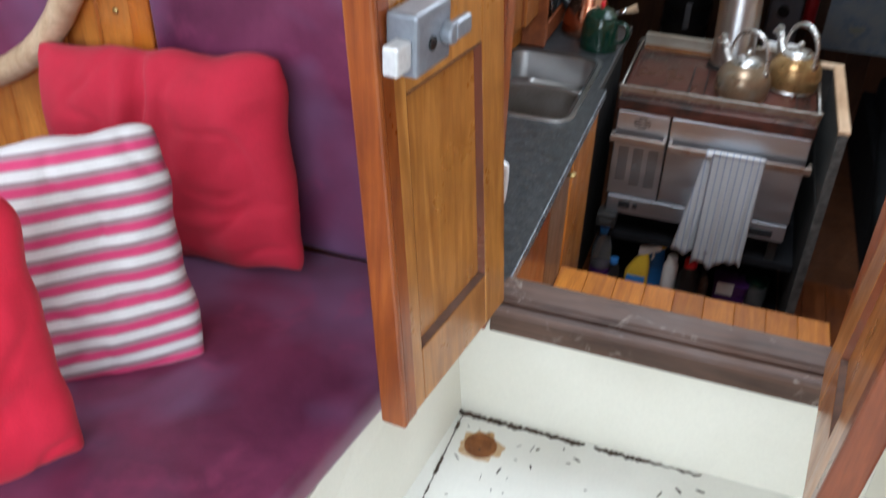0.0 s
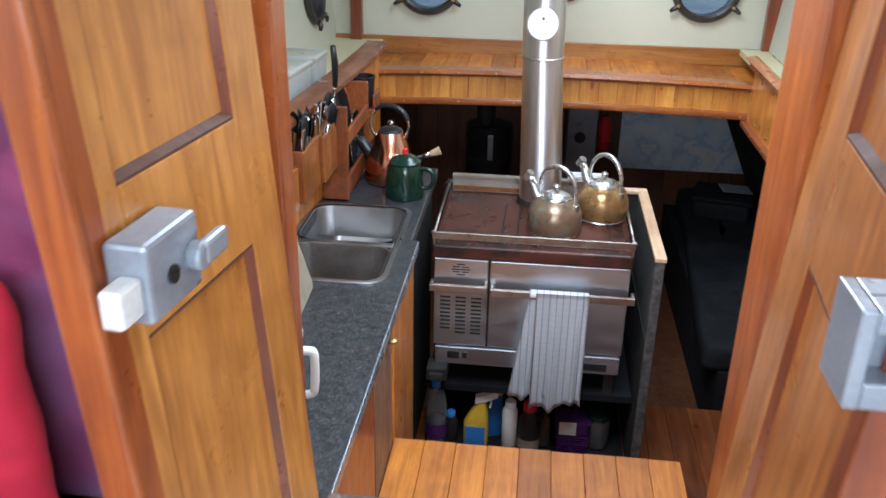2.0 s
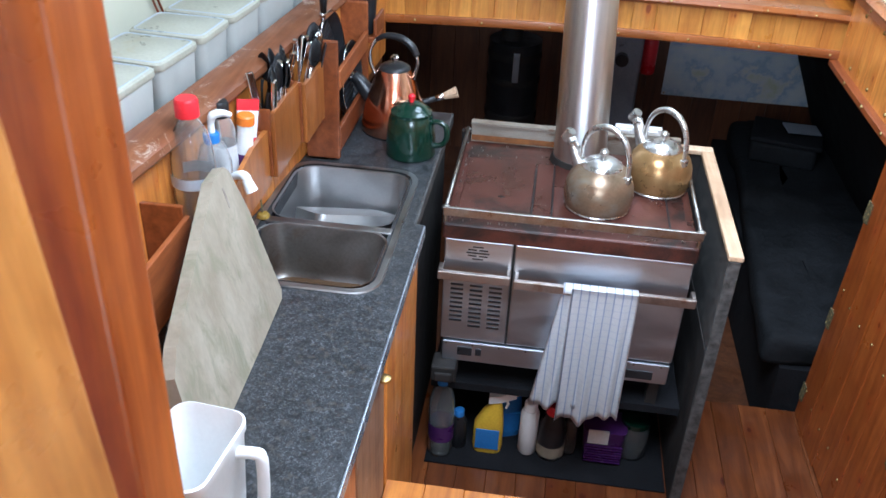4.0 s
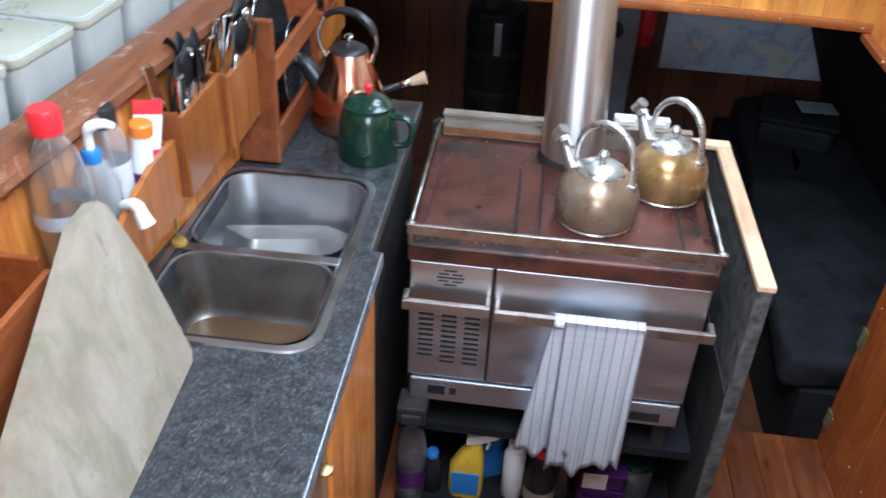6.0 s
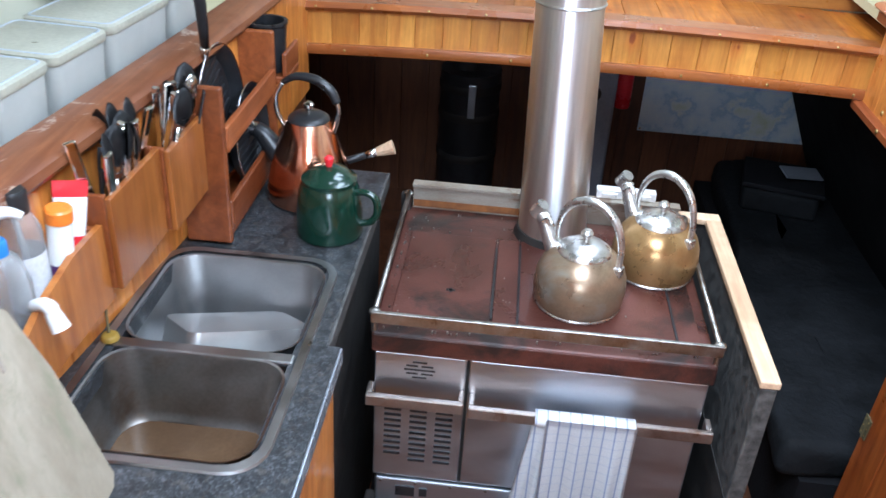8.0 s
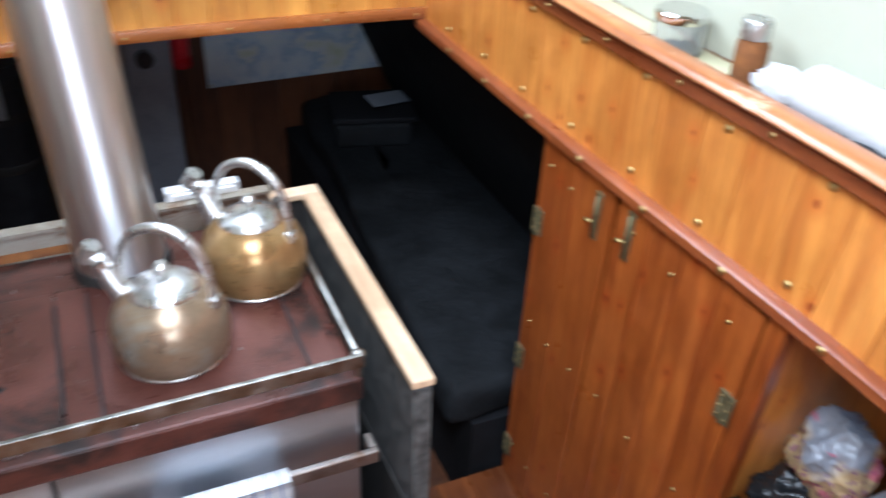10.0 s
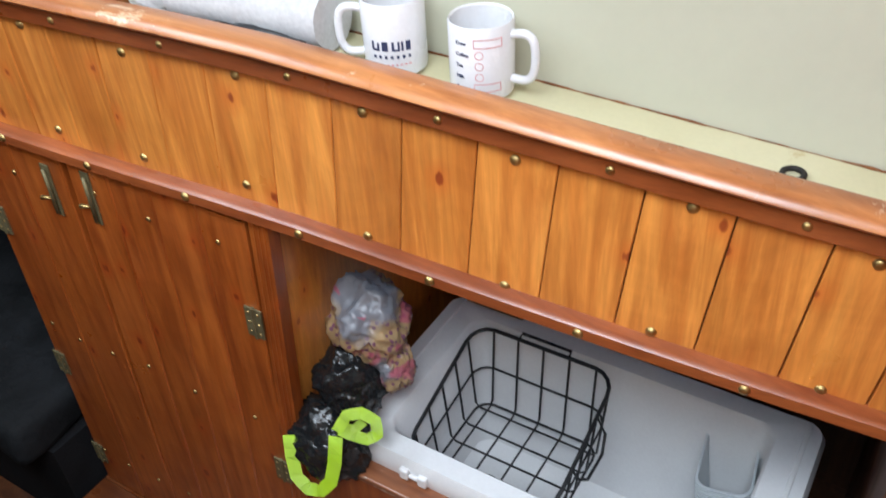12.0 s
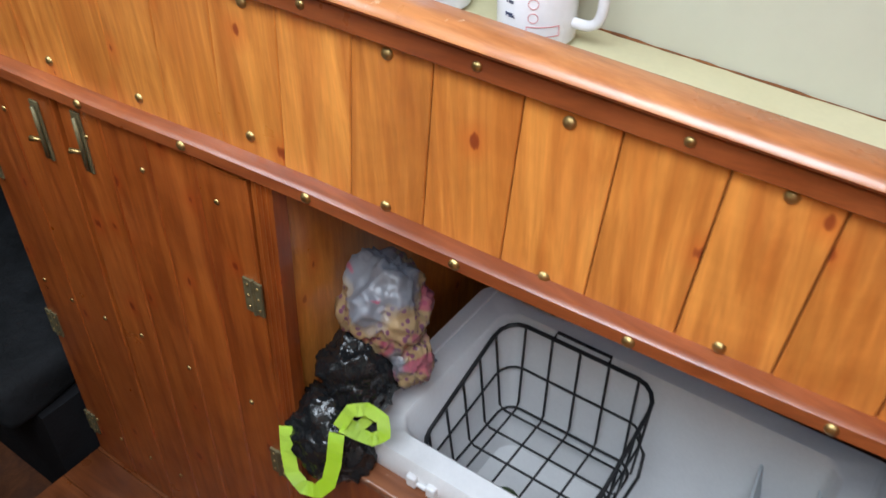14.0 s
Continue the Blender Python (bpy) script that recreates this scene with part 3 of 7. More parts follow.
def finish(name, bm, material, bevel=0.0, smooth=False, segs=2):
    if bevel:
        es = [e for e in bm.edges if len(e.link_faces) == 2 and e.calc_face_angle(0) > 0.6]
        bmesh.ops.bevel(bm, geom=es, offset=bevel, segments=segs, affect="EDGES", profile=0.5, clamp_overlap=True)
    bmesh.ops.recalc_face_normals(bm, faces=bm.faces)
    me = bpy.data.meshes.new(name)
    bm.to_mesh(me)
    bm.free()
    if smooth:
        me.shade_smooth()
    if smooth == "auto":
        me.set_sharp_from_angle(angle=radians(42))
    me.materials.append(material)
    return me


def part(name, bm, material, parent, label="", bevel=0.0, smooth=False, segs=2):
    ob = new(name, finish(name, bm, material, bevel, smooth, segs))
    ob.parent = parent
    return tagged(ob, label)


def piece(name, mesh, parent, m):
    ob = new(name, mesh)
    ob.parent = parent
    ob.matrix_basis = m
    return ob


def thing(name, m, label, category, group="", kind=""):
    ob = new(name)
    ob.empty_display_size = 0.05
    ob.matrix_basis = m if isinstance(m, Matrix) else Matrix.Translation(m)
    return tagged(ob, label, category, group, kind)


def solid(name, bm, material, label="", category="", kind="structure", bevel=0.0, smooth=False):
    return tagged(new(name, finish(name, bm, material, bevel, smooth)), label, category, "", kind)


def B():
    return bmesh.new()


def boxes(*dims):
    bm = B()
    for d in dims:
        box(bm, *d)
    return bm


def screw_mesh(r=0.006):
    bm = B()
    lathe(bm, ((r, 0), (r * 0.85, r * 0.35), (r * 0.4, r * 0.6)), 10)
    return finish("screw", bm, BRASS, smooth="auto")


SCREW = screw_mesh(0.007)
SCREW_SMALL = screw_mesh(0.0045)
SCREW_HINGE = screw_mesh(0.0024)
SCREW_BAND = screw_mesh(0.0055)


def plank_mesh(w, t, h, material, chamfer=0.0016, gap=0.0003):
    """An upright board: its own x across, y through, z up from its foot."""
    bm = boxes((-w / 2 + gap, w / 2 - gap, -t / 2, t / 2, 0, h))
    bmesh.ops.bevel(bm, geom=[e for e in bm.edges if abs((e.verts[0].co - e.verts[1].co).normalized().z) > 0.9], offset=chamfer, segments=1, affect="EDGES")
    return finish("plank", bm, material)


def right_x(y):
    return 1.54 + 0.09 * max(0.0, (2.95 - y) / 1.85) ** 3


def left_x(y):
    return 0.05 - 0.09 * max(0.0, (2.95 - y) / 1.4) ** 1.5


def swept(bm, fx, y0, y1, section, n=12):
    """A bar along the curved side of the cabin: section in (x off the side, z)."""
    loops = []
    for i in range(n + 1):
        y = y0 + (y1 - y0) * i / n
        loops.append([(fx(y) + dx, y, z) for dx, z in section])
    loft(bm, loops)

# ---- the large structure: wheelhouse ----
solid("water", boxes((-3000, 3000, -3000, 3000, -0.9, -0.6)), SEA, "grey harbour water round the boat", "water")
solid("floor_wheelhouse", boxes((0.10, 1.16, -2.2, 0.475, 0.665, 0.715)), DECK, "dirty white painted wheelhouse sole", "floor")
solid("wall_under_sill", boxes((0.30, 1.16, 0.475, 0.56, 0.40, 0.972)), WHITE, "white painted riser below the companionway sill", "wall")
bm = boxes((0.392, 1.012, 0.436, 0.470, 0.972, 1.016), (0.392, 1.012, 0.476, 0.56, 0.972, 1.020), (0.392, 1.012, 0.484, 0.540, 1.020, 1.027), (0.392, 1.012, 0.470, 0.476, 0.972, 1.006))
tube(bm, [(0.393, 0.446, 1.012), (1.01, 0.446, 1.012)], 0.009)
tube(bm, [(0.393, 0.484, 1.017), (1.01, 0.484, 1.017)], 0.006)
solid("sill", bm, SILL, "weathered brown wooden sill with worn grooves", "sill", bevel=0.004)
solid("wall_bulkhead", boxes((-1.1, 0.335, 0.492, 0.56, 0.4, 2.75), (1.03, 2.42, 0.492, 0.56, 0.4, 2.75), (0.335, 1.03, 0.492, 0.56, 2.2, 2.75)), ORANGE, "varnished wooden bulkhead round the companionway", "wall")
solid("trim_jamb_port", boxes((0.335, 0.384, 0.432, 0.488, 0.972, 2.2)), TEAK_EDGE, "varnished door jamb", "trim", bevel=0.003)
solid("trim_jamb_starboard", boxes((1.008, 1.03, 0.425, 0.57, 0.966, 2.2)), TEAK_EDGE, "varnished door jamb", "trim", bevel=0.003)

bm = B()
loft(bm, [[(0.336 + 0.10 * (y - 0.47), y, 0.70), (0.31 + 0.13 * (y - 0.47), y, 0.998), (0.27 + 0.13 * (y - 0.47), y, 0.998), (0.29 + 0.10 * (y - 0.47), y, 0.70)] for y in (-0.9, 0.474)])
solid("wall_bench_port", bm, WHITE, "white painted bench front", "wall")
solid("wall_bench_starboard", boxes((1.125, 1.145, -2.2, 0.474, 0.70, 1.04)), WHITE, "white painted bench front", "wall")
solid("bench_deck", boxes((-1.1, 0.27, -2.2, 0.49, 0.90, 1.0), (1.145, 2.42, -2.2, 0.49, 0.98, 1.03)), WHITE, "white painted bench tops under the cushions", "bench")

for nm, dims in (("wall_wheelhouse_port", ((-1.1, -1.05, -2.25, 0.49, 0.4, 1.8), (-1.1, -1.05, -2.25, 0.49, 2.58, 2.75), (-1.1, -1.05, -2.25, -1.5, 1.8, 2.58), (-1.1, -1.05, 0.1, 0.49, 1.8, 2.58))),
                 ("wall_wheelhouse_starboard", ((2.37, 2.42, -2.25, 0.49, 0.4, 1.8), (2.37, 2.42, -2.25, 0.49, 2.58, 2.75), (2.37, 2.42, -2.25, -1.5, 1.8, 2.58), (2.37, 2.42, 0.1, 0.49, 1.8, 2.58))),
                 ("wall_wheelhouse_aft", ((-1.05, 2.37, -2.25, -2.2, 0.4, 1.8), (-1.05, 2.37, -2.25, -2.2, 2.58, 2.75), (-1.05, -0.35, -2.25, -2.2, 1.8, 2.58), (1.65, 2.37, -2.25, -2.2, 1.8, 2.58)))):
    solid(nm, boxes(*dims), CREAM, "cream wheelhouse wall with a window opening", "wall")
solid("ceiling_wheelhouse", boxes((-1.1, 2.42, -2.25, 0.56, 2.75, 2.8)), CREAM, "cream wheelhouse ceiling", "ceiling")

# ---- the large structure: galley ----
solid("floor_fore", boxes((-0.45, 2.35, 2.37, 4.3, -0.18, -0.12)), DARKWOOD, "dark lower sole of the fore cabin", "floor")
floor = solid("floor", boxes((-0.45, 2.35, 0.56, 2.37, -0.18, 0.03)), DARKWOOD, "varnished plank sole of the galley", "floor")
# second opening, over the stove, is unseen and lets the added lamp in
solid("ceiling", boxes((-0.6, 0.36, 0.56, 3.4, 2.2, 2.25), (1.08, 2.2, 0.56, 2.0, 2.2, 2.25), (1.26, 2.2, 2.0, 2.9, 2.2, 2.25), (1.08, 2.2, 2.9, 3.4, 2.2, 2.25), (0.36, 1.08, 1.56, 2.0, 2.2, 2.25), (0.36, 0.58, 2.0, 2.9, 2.2, 2.25), (0.36, 1.08, 2.9, 3.4, 2.2, 2.25)), CREAM, "cream deckhead with an open hatch", "ceiling")

# port side
wall_port = B()
swept(wall_port, left_x, 0.56, 2.95, ((-0.03, 0.90), (-0.012, 0.90), (-0.012, 1.262), (-0.03, 1.262)))
wall_port = solid("wall_port", wall_port, DARKWOOD, "varnished pine boards behind the worktop", "wall")
bm = B()
swept(bm, left_x, 0.56, 2.98, ((-0.055, 1.266), (0.016, 1.266), (0.026, 1.278), (0.024, 1.292), (0.01, 1.302), (-0.055, 1.302)))
solid("trim_rail_port", bm, RAIL_Y, "worn mahogany fiddle rail with peeling varnish", "rail", smooth="auto")
bm = B()
swept(bm, left_x, 0.56, 3.34, ((-0.36, 1.225), (-0.05, 1.225), (-0.05, 1.245), (-0.36, 1.245)))
solid("shelf_port", bm, LEDGE, "cream painted side shelf", "shelf")
bm = B()
swept(bm, left_x, 0.50, 3.34, ((-0.29, 1.20), (-0.26, 1.20), (-0.36, 2.22), (-0.39, 2.22)))
solid("wall_hull_port", bm, CREAM, "cream painted cabin side", "wall")

# starboard side


def sheer(y):
    return -0.11 * max(0.0, 1.7 - y) ** 1.3


def swept_sheer(bm, y0, y1, section, n=16):
    loft(bm, [[(right_x(y0 + (y1 - y0) * i / n) + dx, y0 + (y1 - y0) * i / n, z + sheer(y0 + (y1 - y0) * i / n)) for dx, z in section] for i in range(n + 1)])


bm = B()
swept_sheer(bm, 0.56, 2.95, ((0.012, 1.03), (0.03, 1.03), (0.03, 1.275), (0.012, 1.275)))
wall_stbd = solid("wall_starboard", bm, DARKWOOD, "varnished knotty pine boards with brass screws", "wall")
bm = B()
swept_sheer(bm, 0.56, 2.97, ((-0.012, 1.2815), (-0.015, 1.284), (-0.024, 1.286), (-0.030, 1.292), (-0.026, 1.299), (-0.014, 1.303), (0.006, 1.304), (0.016, 1.299), (0.016, 1.2815)))
rail_top = solid("trim_rail_starboard", bm, RAIL_TOP, "mahogany fiddle rail with a rounded worn top", "rail", smooth="auto")
bm = B()
swept_sheer(bm, 0.56, 2.97, ((-0.011, 1.2545), (-0.014, 1.257), (-0.014, 1.278), (-0.011, 1.281), (0.011, 1.281), (0.011, 1.2545)))
rail_band = solid("trim_rail_band", bm, BATTEN_Y, "mahogany band with brass screws under the rail", "trim", smooth="auto")
bm = B()
swept_sheer(bm, 0.56, 2.95, ((-0.018, 1.026), (-0.022, 1.030), (-0.022, 1.046), (-0.016, 1.051), (0.02, 1.051), (0.02, 1.026)))
rail_low = solid("trim_lower_rail", bm, BATTEN_Y, "mahogany batten with brass screws", "rail", smooth="auto")
bm = B()
swept_sheer(bm, 0.56, 3.34, ((0.016, 1.237), (0.30, 1.237), (0.30, 1.262), (0.016, 1.262)))
solid("shelf_starboard", bm, LEDGE, "yellowed cream side shelf with brown stains", "shelf")
bm = B()
swept_sheer(bm, 0.50, 3.34, ((0.122, 1.20), (0.152, 1.20), (0.26, 2.25), (0.23, 2.25)))
solid("wall_hull_starboard", bm, CREAM, "cream painted cabin side", "wall")
bm = B()
pts, rad = [], []
for k in range(320):
    y = 0.60 + 0.0085 * k
    pts.append((right_x(y) + 0.1265 + 0.001 * noise.noise(Vector((y * 30, 1, 0))), y, 1.2625 + sheer(y)))
    rad.append(max(0.0005, 0.0010 + 0.0042 * noise.noise(Vector((y * 14, 3, 0))) + 0.001 * noise.noise(Vector((y * 60, 5, 0)))))
tube(bm, pts, rad, 6)
solid("trim_rusty_seam", bm, RUST, "rusty brown seam behind the shelf", "seam")

# forward end
wall_beam = solid("wall_forward_beam", boxes((0.02, 1.56, 2.962, 2.98, 1.06, 1.18)), DARKWOOD, "varnished pine boards across the cabin", "wall")


def camber(x):
    return 0.016 * (1 - ((x - 0.79) / 0.75) ** 2)


def across(bm, x0, x1, y_off, section, n=14):
    loft(bm, [[(x0 + (x1 - x0) * i / n, y_off + dy, z + camber(x0 + (x1 - x0) * i / n)) for dy, z in section] for i in range(n + 1)])


bm = B()
across(bm, 0.03, 1.55, 2.93, ((0.0, 1.172), (-0.008, 1.182), (0.0, 1.196), (0.06, 1.198), (0.06, 1.172)))
beam_rail = solid("trim_beam_rail", bm, RAIL_X, "dark mahogany nosing along the shelf", "rail", smooth="auto")
bm = B()
across(bm, 0.03, 1.55, 2.935, ((0.0, 1.052), (-0.004, 1.062), (0.0, 1.078), (0.04, 1.078), (0.04, 1.052)))
beam_low = solid("trim_beam_batten", bm, RAIL_X, "mahogany batten with brass screws", "rail", smooth="auto")
shelf_fwd = solid("shelf_forward", boxes((-0.25, 1.85, 2.98, 3.34, 1.155, 1.172)), DARKWOOD, "pine shelf across the forward end", "shelf")
solid("wall_forward", boxes((-0.45, 2.05, 3.33, 3.37, 1.15, 2.25)), CREAM, "cream painted forward cabin wall", "wall")
solid("trim_forward_board", boxes((-0.25, 1.85, 3.312, 3.328, 1.19, 1.262)), PINE_X, "pine skirting along the cream wall", "trim", bevel=0.003)
solid("trim_corner_port", boxes((-0.14, -0.09, 3.285, 3.325, 1.19, 2.2)), MAHOGANY, "dark mahogany corner post", "trim", bevel=0.004)
solid("trim_corner_starboard", boxes((1.64, 1.69, 3.285, 3.325, 1.19, 2.2)), MAHOGANY, "dark mahogany corner post", "trim", bevel=0.004)

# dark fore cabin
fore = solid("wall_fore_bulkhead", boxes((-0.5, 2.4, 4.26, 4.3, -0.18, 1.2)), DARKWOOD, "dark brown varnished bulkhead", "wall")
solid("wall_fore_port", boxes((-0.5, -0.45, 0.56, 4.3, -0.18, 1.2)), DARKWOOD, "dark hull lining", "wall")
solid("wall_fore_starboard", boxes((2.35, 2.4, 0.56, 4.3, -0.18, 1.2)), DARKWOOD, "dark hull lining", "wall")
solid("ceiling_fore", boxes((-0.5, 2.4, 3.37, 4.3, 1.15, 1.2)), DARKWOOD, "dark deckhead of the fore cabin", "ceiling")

# locker fronts on the starboard side


def stbd_pose(y, z, off=0.0):
    """A pose on the starboard side: own x runs aft along the side, own y points into the hull."""
    slope = (right_x(y + 0.02) - right_x(y - 0.02)) / 0.04
    return Matrix.Translation((right_x(y) + off, y, z)) @ Matrix.Rotation(-math.pi / 2 - math.atan(slope), 4, "Z")


solid("wall_locker_front", boxes((1.572, 1.60, 0.56, 1.724, 0.03, 0.52)), PINE_DOOR, "orange pine front below the cool box", "wall")
# varnished pine, lighter than the doors; its tone also stands in for light here
bm = B()
loft(bm, [[(x, 1.752, 0.03), (x, 1.680, 1.03), (x, 1.702, 1.03), (x, 1.774, 0.03)] for x in (1.585, 2.34)])
solid("wall_locker_side", bm, PINE, "varnished side of the cool box recess", "wall")
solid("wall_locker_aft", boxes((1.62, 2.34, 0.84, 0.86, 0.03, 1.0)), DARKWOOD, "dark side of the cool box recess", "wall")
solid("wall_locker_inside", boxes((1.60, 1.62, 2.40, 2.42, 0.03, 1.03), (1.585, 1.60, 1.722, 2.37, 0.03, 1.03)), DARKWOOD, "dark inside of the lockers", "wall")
solid("trim_locker_ledge", boxes((1.562, 1.61, 0.87, 1.71, 0.515, 0.53)), RAIL_Y, "worn wooden ledge under the cool box", "trim", bevel=0.003)

# ---- things: wheelhouse ----


def panel_door(name, at, width, free, hinge, z0, z1, low, high, face, label):
    """A framed door leaf with two sunk panels; own x runs along the leaf from its free edge, own y out of its shown face."""
    d = thing(name, at, label, "door")
    t = 0.034
    leaf_wood = TEAK if face > 0 else TEAK_RED_SHADE
    part("stile", boxes((0, free, -t, 0, z0, z1)), leaf_wood, d, bevel=0.003)
    part("stile", boxes((width - hinge, width, -t, 0, z0, z1)), leaf_wood, d, bevel=0.003)
    for a, b in ((z0, z0 + 0.10), (low, high), (z1 - 0.08, z1)):
        part("rail", boxes((free, width - hinge, -t, -0.0006, a, b)), leaf_wood, d, bevel=0.002)
    for a, b in ((z0 + 0.10, low), (high, z1 - 0.08)):
        part("panel", boxes((free, width - hinge, -t + 0.008, -0.010, a, b)), leaf_wood, d)
        for z, s in ((a, 1), (b, -1)):
            bm = B()
            loft(bm, [[(x, -0.0105, z), (x, -0.001, z), (x, -0.001, z + s * 0.003), (x, -0.0105, z + s * 0.010)] for x in (free + 0.002, width - hinge - 0.002)])
            part("moulding", bm, MOULD, d)
        for x, s in ((free, 1), (width - hinge, -1)):
            bm = B()
            loft(bm, [[(x, -0.0105, z), (x, -0.001, z), (x + s * 0.009, -0.0105, z)] for z in (a, b)])
            part("moulding", bm, MAHOGANY, d)
    part("edge_strip", boxes((-0.012, 0.0, -t - 0.004, 0.004, z0, z1)), TEAK_EDGE if face > 0 else MAHOGANY, d, "reddish worn edge strip", bevel=0.004)
    part("lipping", boxes((0.0005, 0.026, -0.002, 0.0025, z0 + 0.002, z1 - 0.002)), TEAK_EDGE if face > 0 else MAHOGANY, d, "reddish lipping beside the free edge", bevel=0.001)
    return d


# each leaf swings about its hinge side and leans a little; own x runs from the free edge to the hinge
LEAN = Matrix.Translation((0, 0, 1.6)) @ Matrix.Rotation(-0.070, 4, "Y") @ Matrix.Translation((0, 0, -1.6))
port_leaf = Matrix.Translation((0.341, 0.040, 0)) @ LEAN @ Matrix.Rotation(radians(81.8), 4, "Z") @ Matrix.Diagonal((1, -1, 1, 1))
stbd_leaf = Matrix.Translation((0.963, 0.006, 0)) @ LEAN.inverted() @ Matrix.Rotation(radians(83.5), 4, "Z")
left_leaf = panel_door("cabin_door", port_leaf, 0.355, 0.058, 0.078, 1.078, 2.12, 1.580, 1.730, 1, "open varnished teak cabin door with sunk panels and a grey rim lock")
right_leaf = panel_door("cabin_door", stbd_leaf, 0.418, 0.105, 0.125, 1.085, 2.12, 1.610, 1.752, -1, "open varnished teak cabin door with a grey lock keeper")


def rim_lock():
    k = thing("rim_lock", Matrix.Translation((0.352, 0.088, 1.66)) @ Matrix.Rotation(radians(-6), 4, "Z"), "grey painted rim lock on the open door", "lock")
    part("case", boxes((-0.006, 0.036, -0.040, 0.052, -0.038, 0.038)), LOCKGREY, k, bevel=0.005)
    part("bolt", boxes((0.008, 0.029, -0.075, -0.039, -0.026, 0.010)), BOLTWHITE, k, "worn white bolt", bevel=0.004)
    bm = B()
    cyl(bm, (0.035, -0.002, -0.004), (0.0385, -0.002, -0.004), 0.009)
    part("keyhole", bm, BLACK, k)
    bm = B()
    cyl(bm, (0.035, 0.032, 0.0), (0.052, 0.032, 0.0), 0.014)
    box(bm, 0.042, 0.054, 0.032, 0.076, -0.010, 0.014)
    part("thumb_lever", bm, LOCKGREY, k, bevel=0.004)


rim_lock()
k = thing("lock_keeper", (0.953, 0.004, 1.677), "grey painted lock keeper with a square slot", "lock")
part("body", boxes((-0.022, -0.010, -0.028, 0.03, -0.04, 0.04), (-0.010, 0.036, 0.0, 0.03, -0.04, 0.04), (0.012, 0.036, -0.028, 0.0, -0.04, 0.04), (-0.010, 0.012, -0.028, 0.0, 0.022, 0.04), (-0.010, 0.012, -0.028, 0.0, -0.04, -0.018)), LOCKGREY, k, bevel=0.002)
for z in (0.026, -0.026):
    bm = B()
    cyl(bm, (0.024, -0.029, z), (0.024, -0.032, z), 0.005)
    part("screw", bm, SOOT, k)

# benches and cushions
seat = thing("bench_cushion", (0, 0, 0), "mottled purple vinyl bench cushion with worn patches and a painted sheen", "cushion")
bm = B()
soft_block(bm, -1.04, 0.312, -2.15, 0.445, 1.004, 1.068, 0.02, 1.0)
for v in bm.verts:
    if v.co.x > 0.1:
        v.co.x += 0.15 * (max(v.co.y, -0.8) - 0.15)
part("pad", bm, PURPLE, seat, smooth="auto")
back = thing("back_cushion", (0, 0, 0), "mottled purple vinyl back cushion with a painted sheen against the bulkhead", "cushion")
bm = B()
soft_block(bm, -0.285, 0.345, 0.44, 0.488, 1.06, 2.05, 0.02, 4.0, 0.004)
part("pad", bm, PURPLE, back, smooth="auto")


def cushion(m, w, h, t, material, seed, label, fold=None):
    c = thing("throw_pillow", m, label, "pillow", "pillows on the bench")
    bm = B()
    pillow(bm, w, h, t, seed, fold=fold)
    part("cover", bm, material, c, smooth=True)


cushion(pose(-0.212, 0.35, 1.045, -6, -6.5, -3), 0.56, 0.415, 0.13, RED, 3.3, "red cotton throw pillow with a crease and white marks", -0.12)
cushion(pose(-0.170, -0.025, 1.030, -18, -6, 32), 0.43, 0.41, 0.13, STRIPES, 8.1, "pink, white and grey striped throw pillow")
cushion(pose(-0.180, -0.31, 1.05, -6, -2, 48), 0.42, 0.425, 0.14, BRIGHTRED, 5.7, "bright red cotton throw pillow on the bench")

rug = thing("woven_throw", (0, 0, 0), "grey and pink woven throw over the bench", "throw")
bm = B()
soft_block(bm, 1.128, 2.36, -2.15, 0.468, 1.032, 1.098, 0.02, 7.0, 0.004)
part("pad", bm, RUG, rug, smooth="auto")

# round opening trim beside the back cushion
bm = B()
tube(bm, arc((-0.84, 0.44, 1.74), 0.45, 0, 360, 47, "xz")[:-1], 0.028, 10, True)
solid("trim_round_opening", bm, PALE, "pale rounded wooden ring round a purple opening", "trim", smooth=True)
bm = B()
lathe(bm, ((0.0005, 0), (0.44, 0), (0.44, 0.03), (0.0005, 0.03)), 40, close=False)
bmesh.ops.rotate(bm, verts=bm.verts, matrix=Matrix.Rotation(math.pi / 2, 3, "X"))
bmesh.ops.translate(bm, verts=bm.verts, vec=(-0.84, 0.475, 1.74))
solid("trim_purple_panel", bm, PURPLE, "purple vinyl panel inside the wooden ring", "panel")
solid("trim_corner_post", boxes((-0.335, -0.288, 0.45, 0.49, 1.06, 2.4)), ORANGE, "orange varnished corner post", "trim", bevel=0.004)

# deck drain with rust
bm = B()
ang = [2 * math.pi * k / 40 for k in range(40)]
outline = [(0.040 + 0.018 * noise.noise(Vector((math.cos(a) * 2.2, math.sin(a) * 2.2, 3.0)))) for a in ang]
loft(bm, [[(0.405 + r * math.cos(a) * 1.1, 0.385 + r * math.sin(a), z) for r, a in zip(outline, ang)] for z in (0.7152, 0.7160)])
solid("trim_rust_stain", bm, RUSTWASH, "orange rust stain round the drain", "stain")
rng = random.Random(4)
bm = B()
for k in range(70):
    x, y = 0.36 + 0.5 * rng.random(), 0.44 - 0.5 * rng.random() ** 1.3
    L, a = rng.uniform(0.002, 0.009), rng.uniform(0, 3.1)
    tube(bm, [(x - L * math.cos(a), y - L * math.sin(a), 0.7148), (x, y, 0.7156), (x + L * math.cos(a), y + L * math.sin(a), 0.7148)], rng.uniform(0.0006, 0.002), 5)
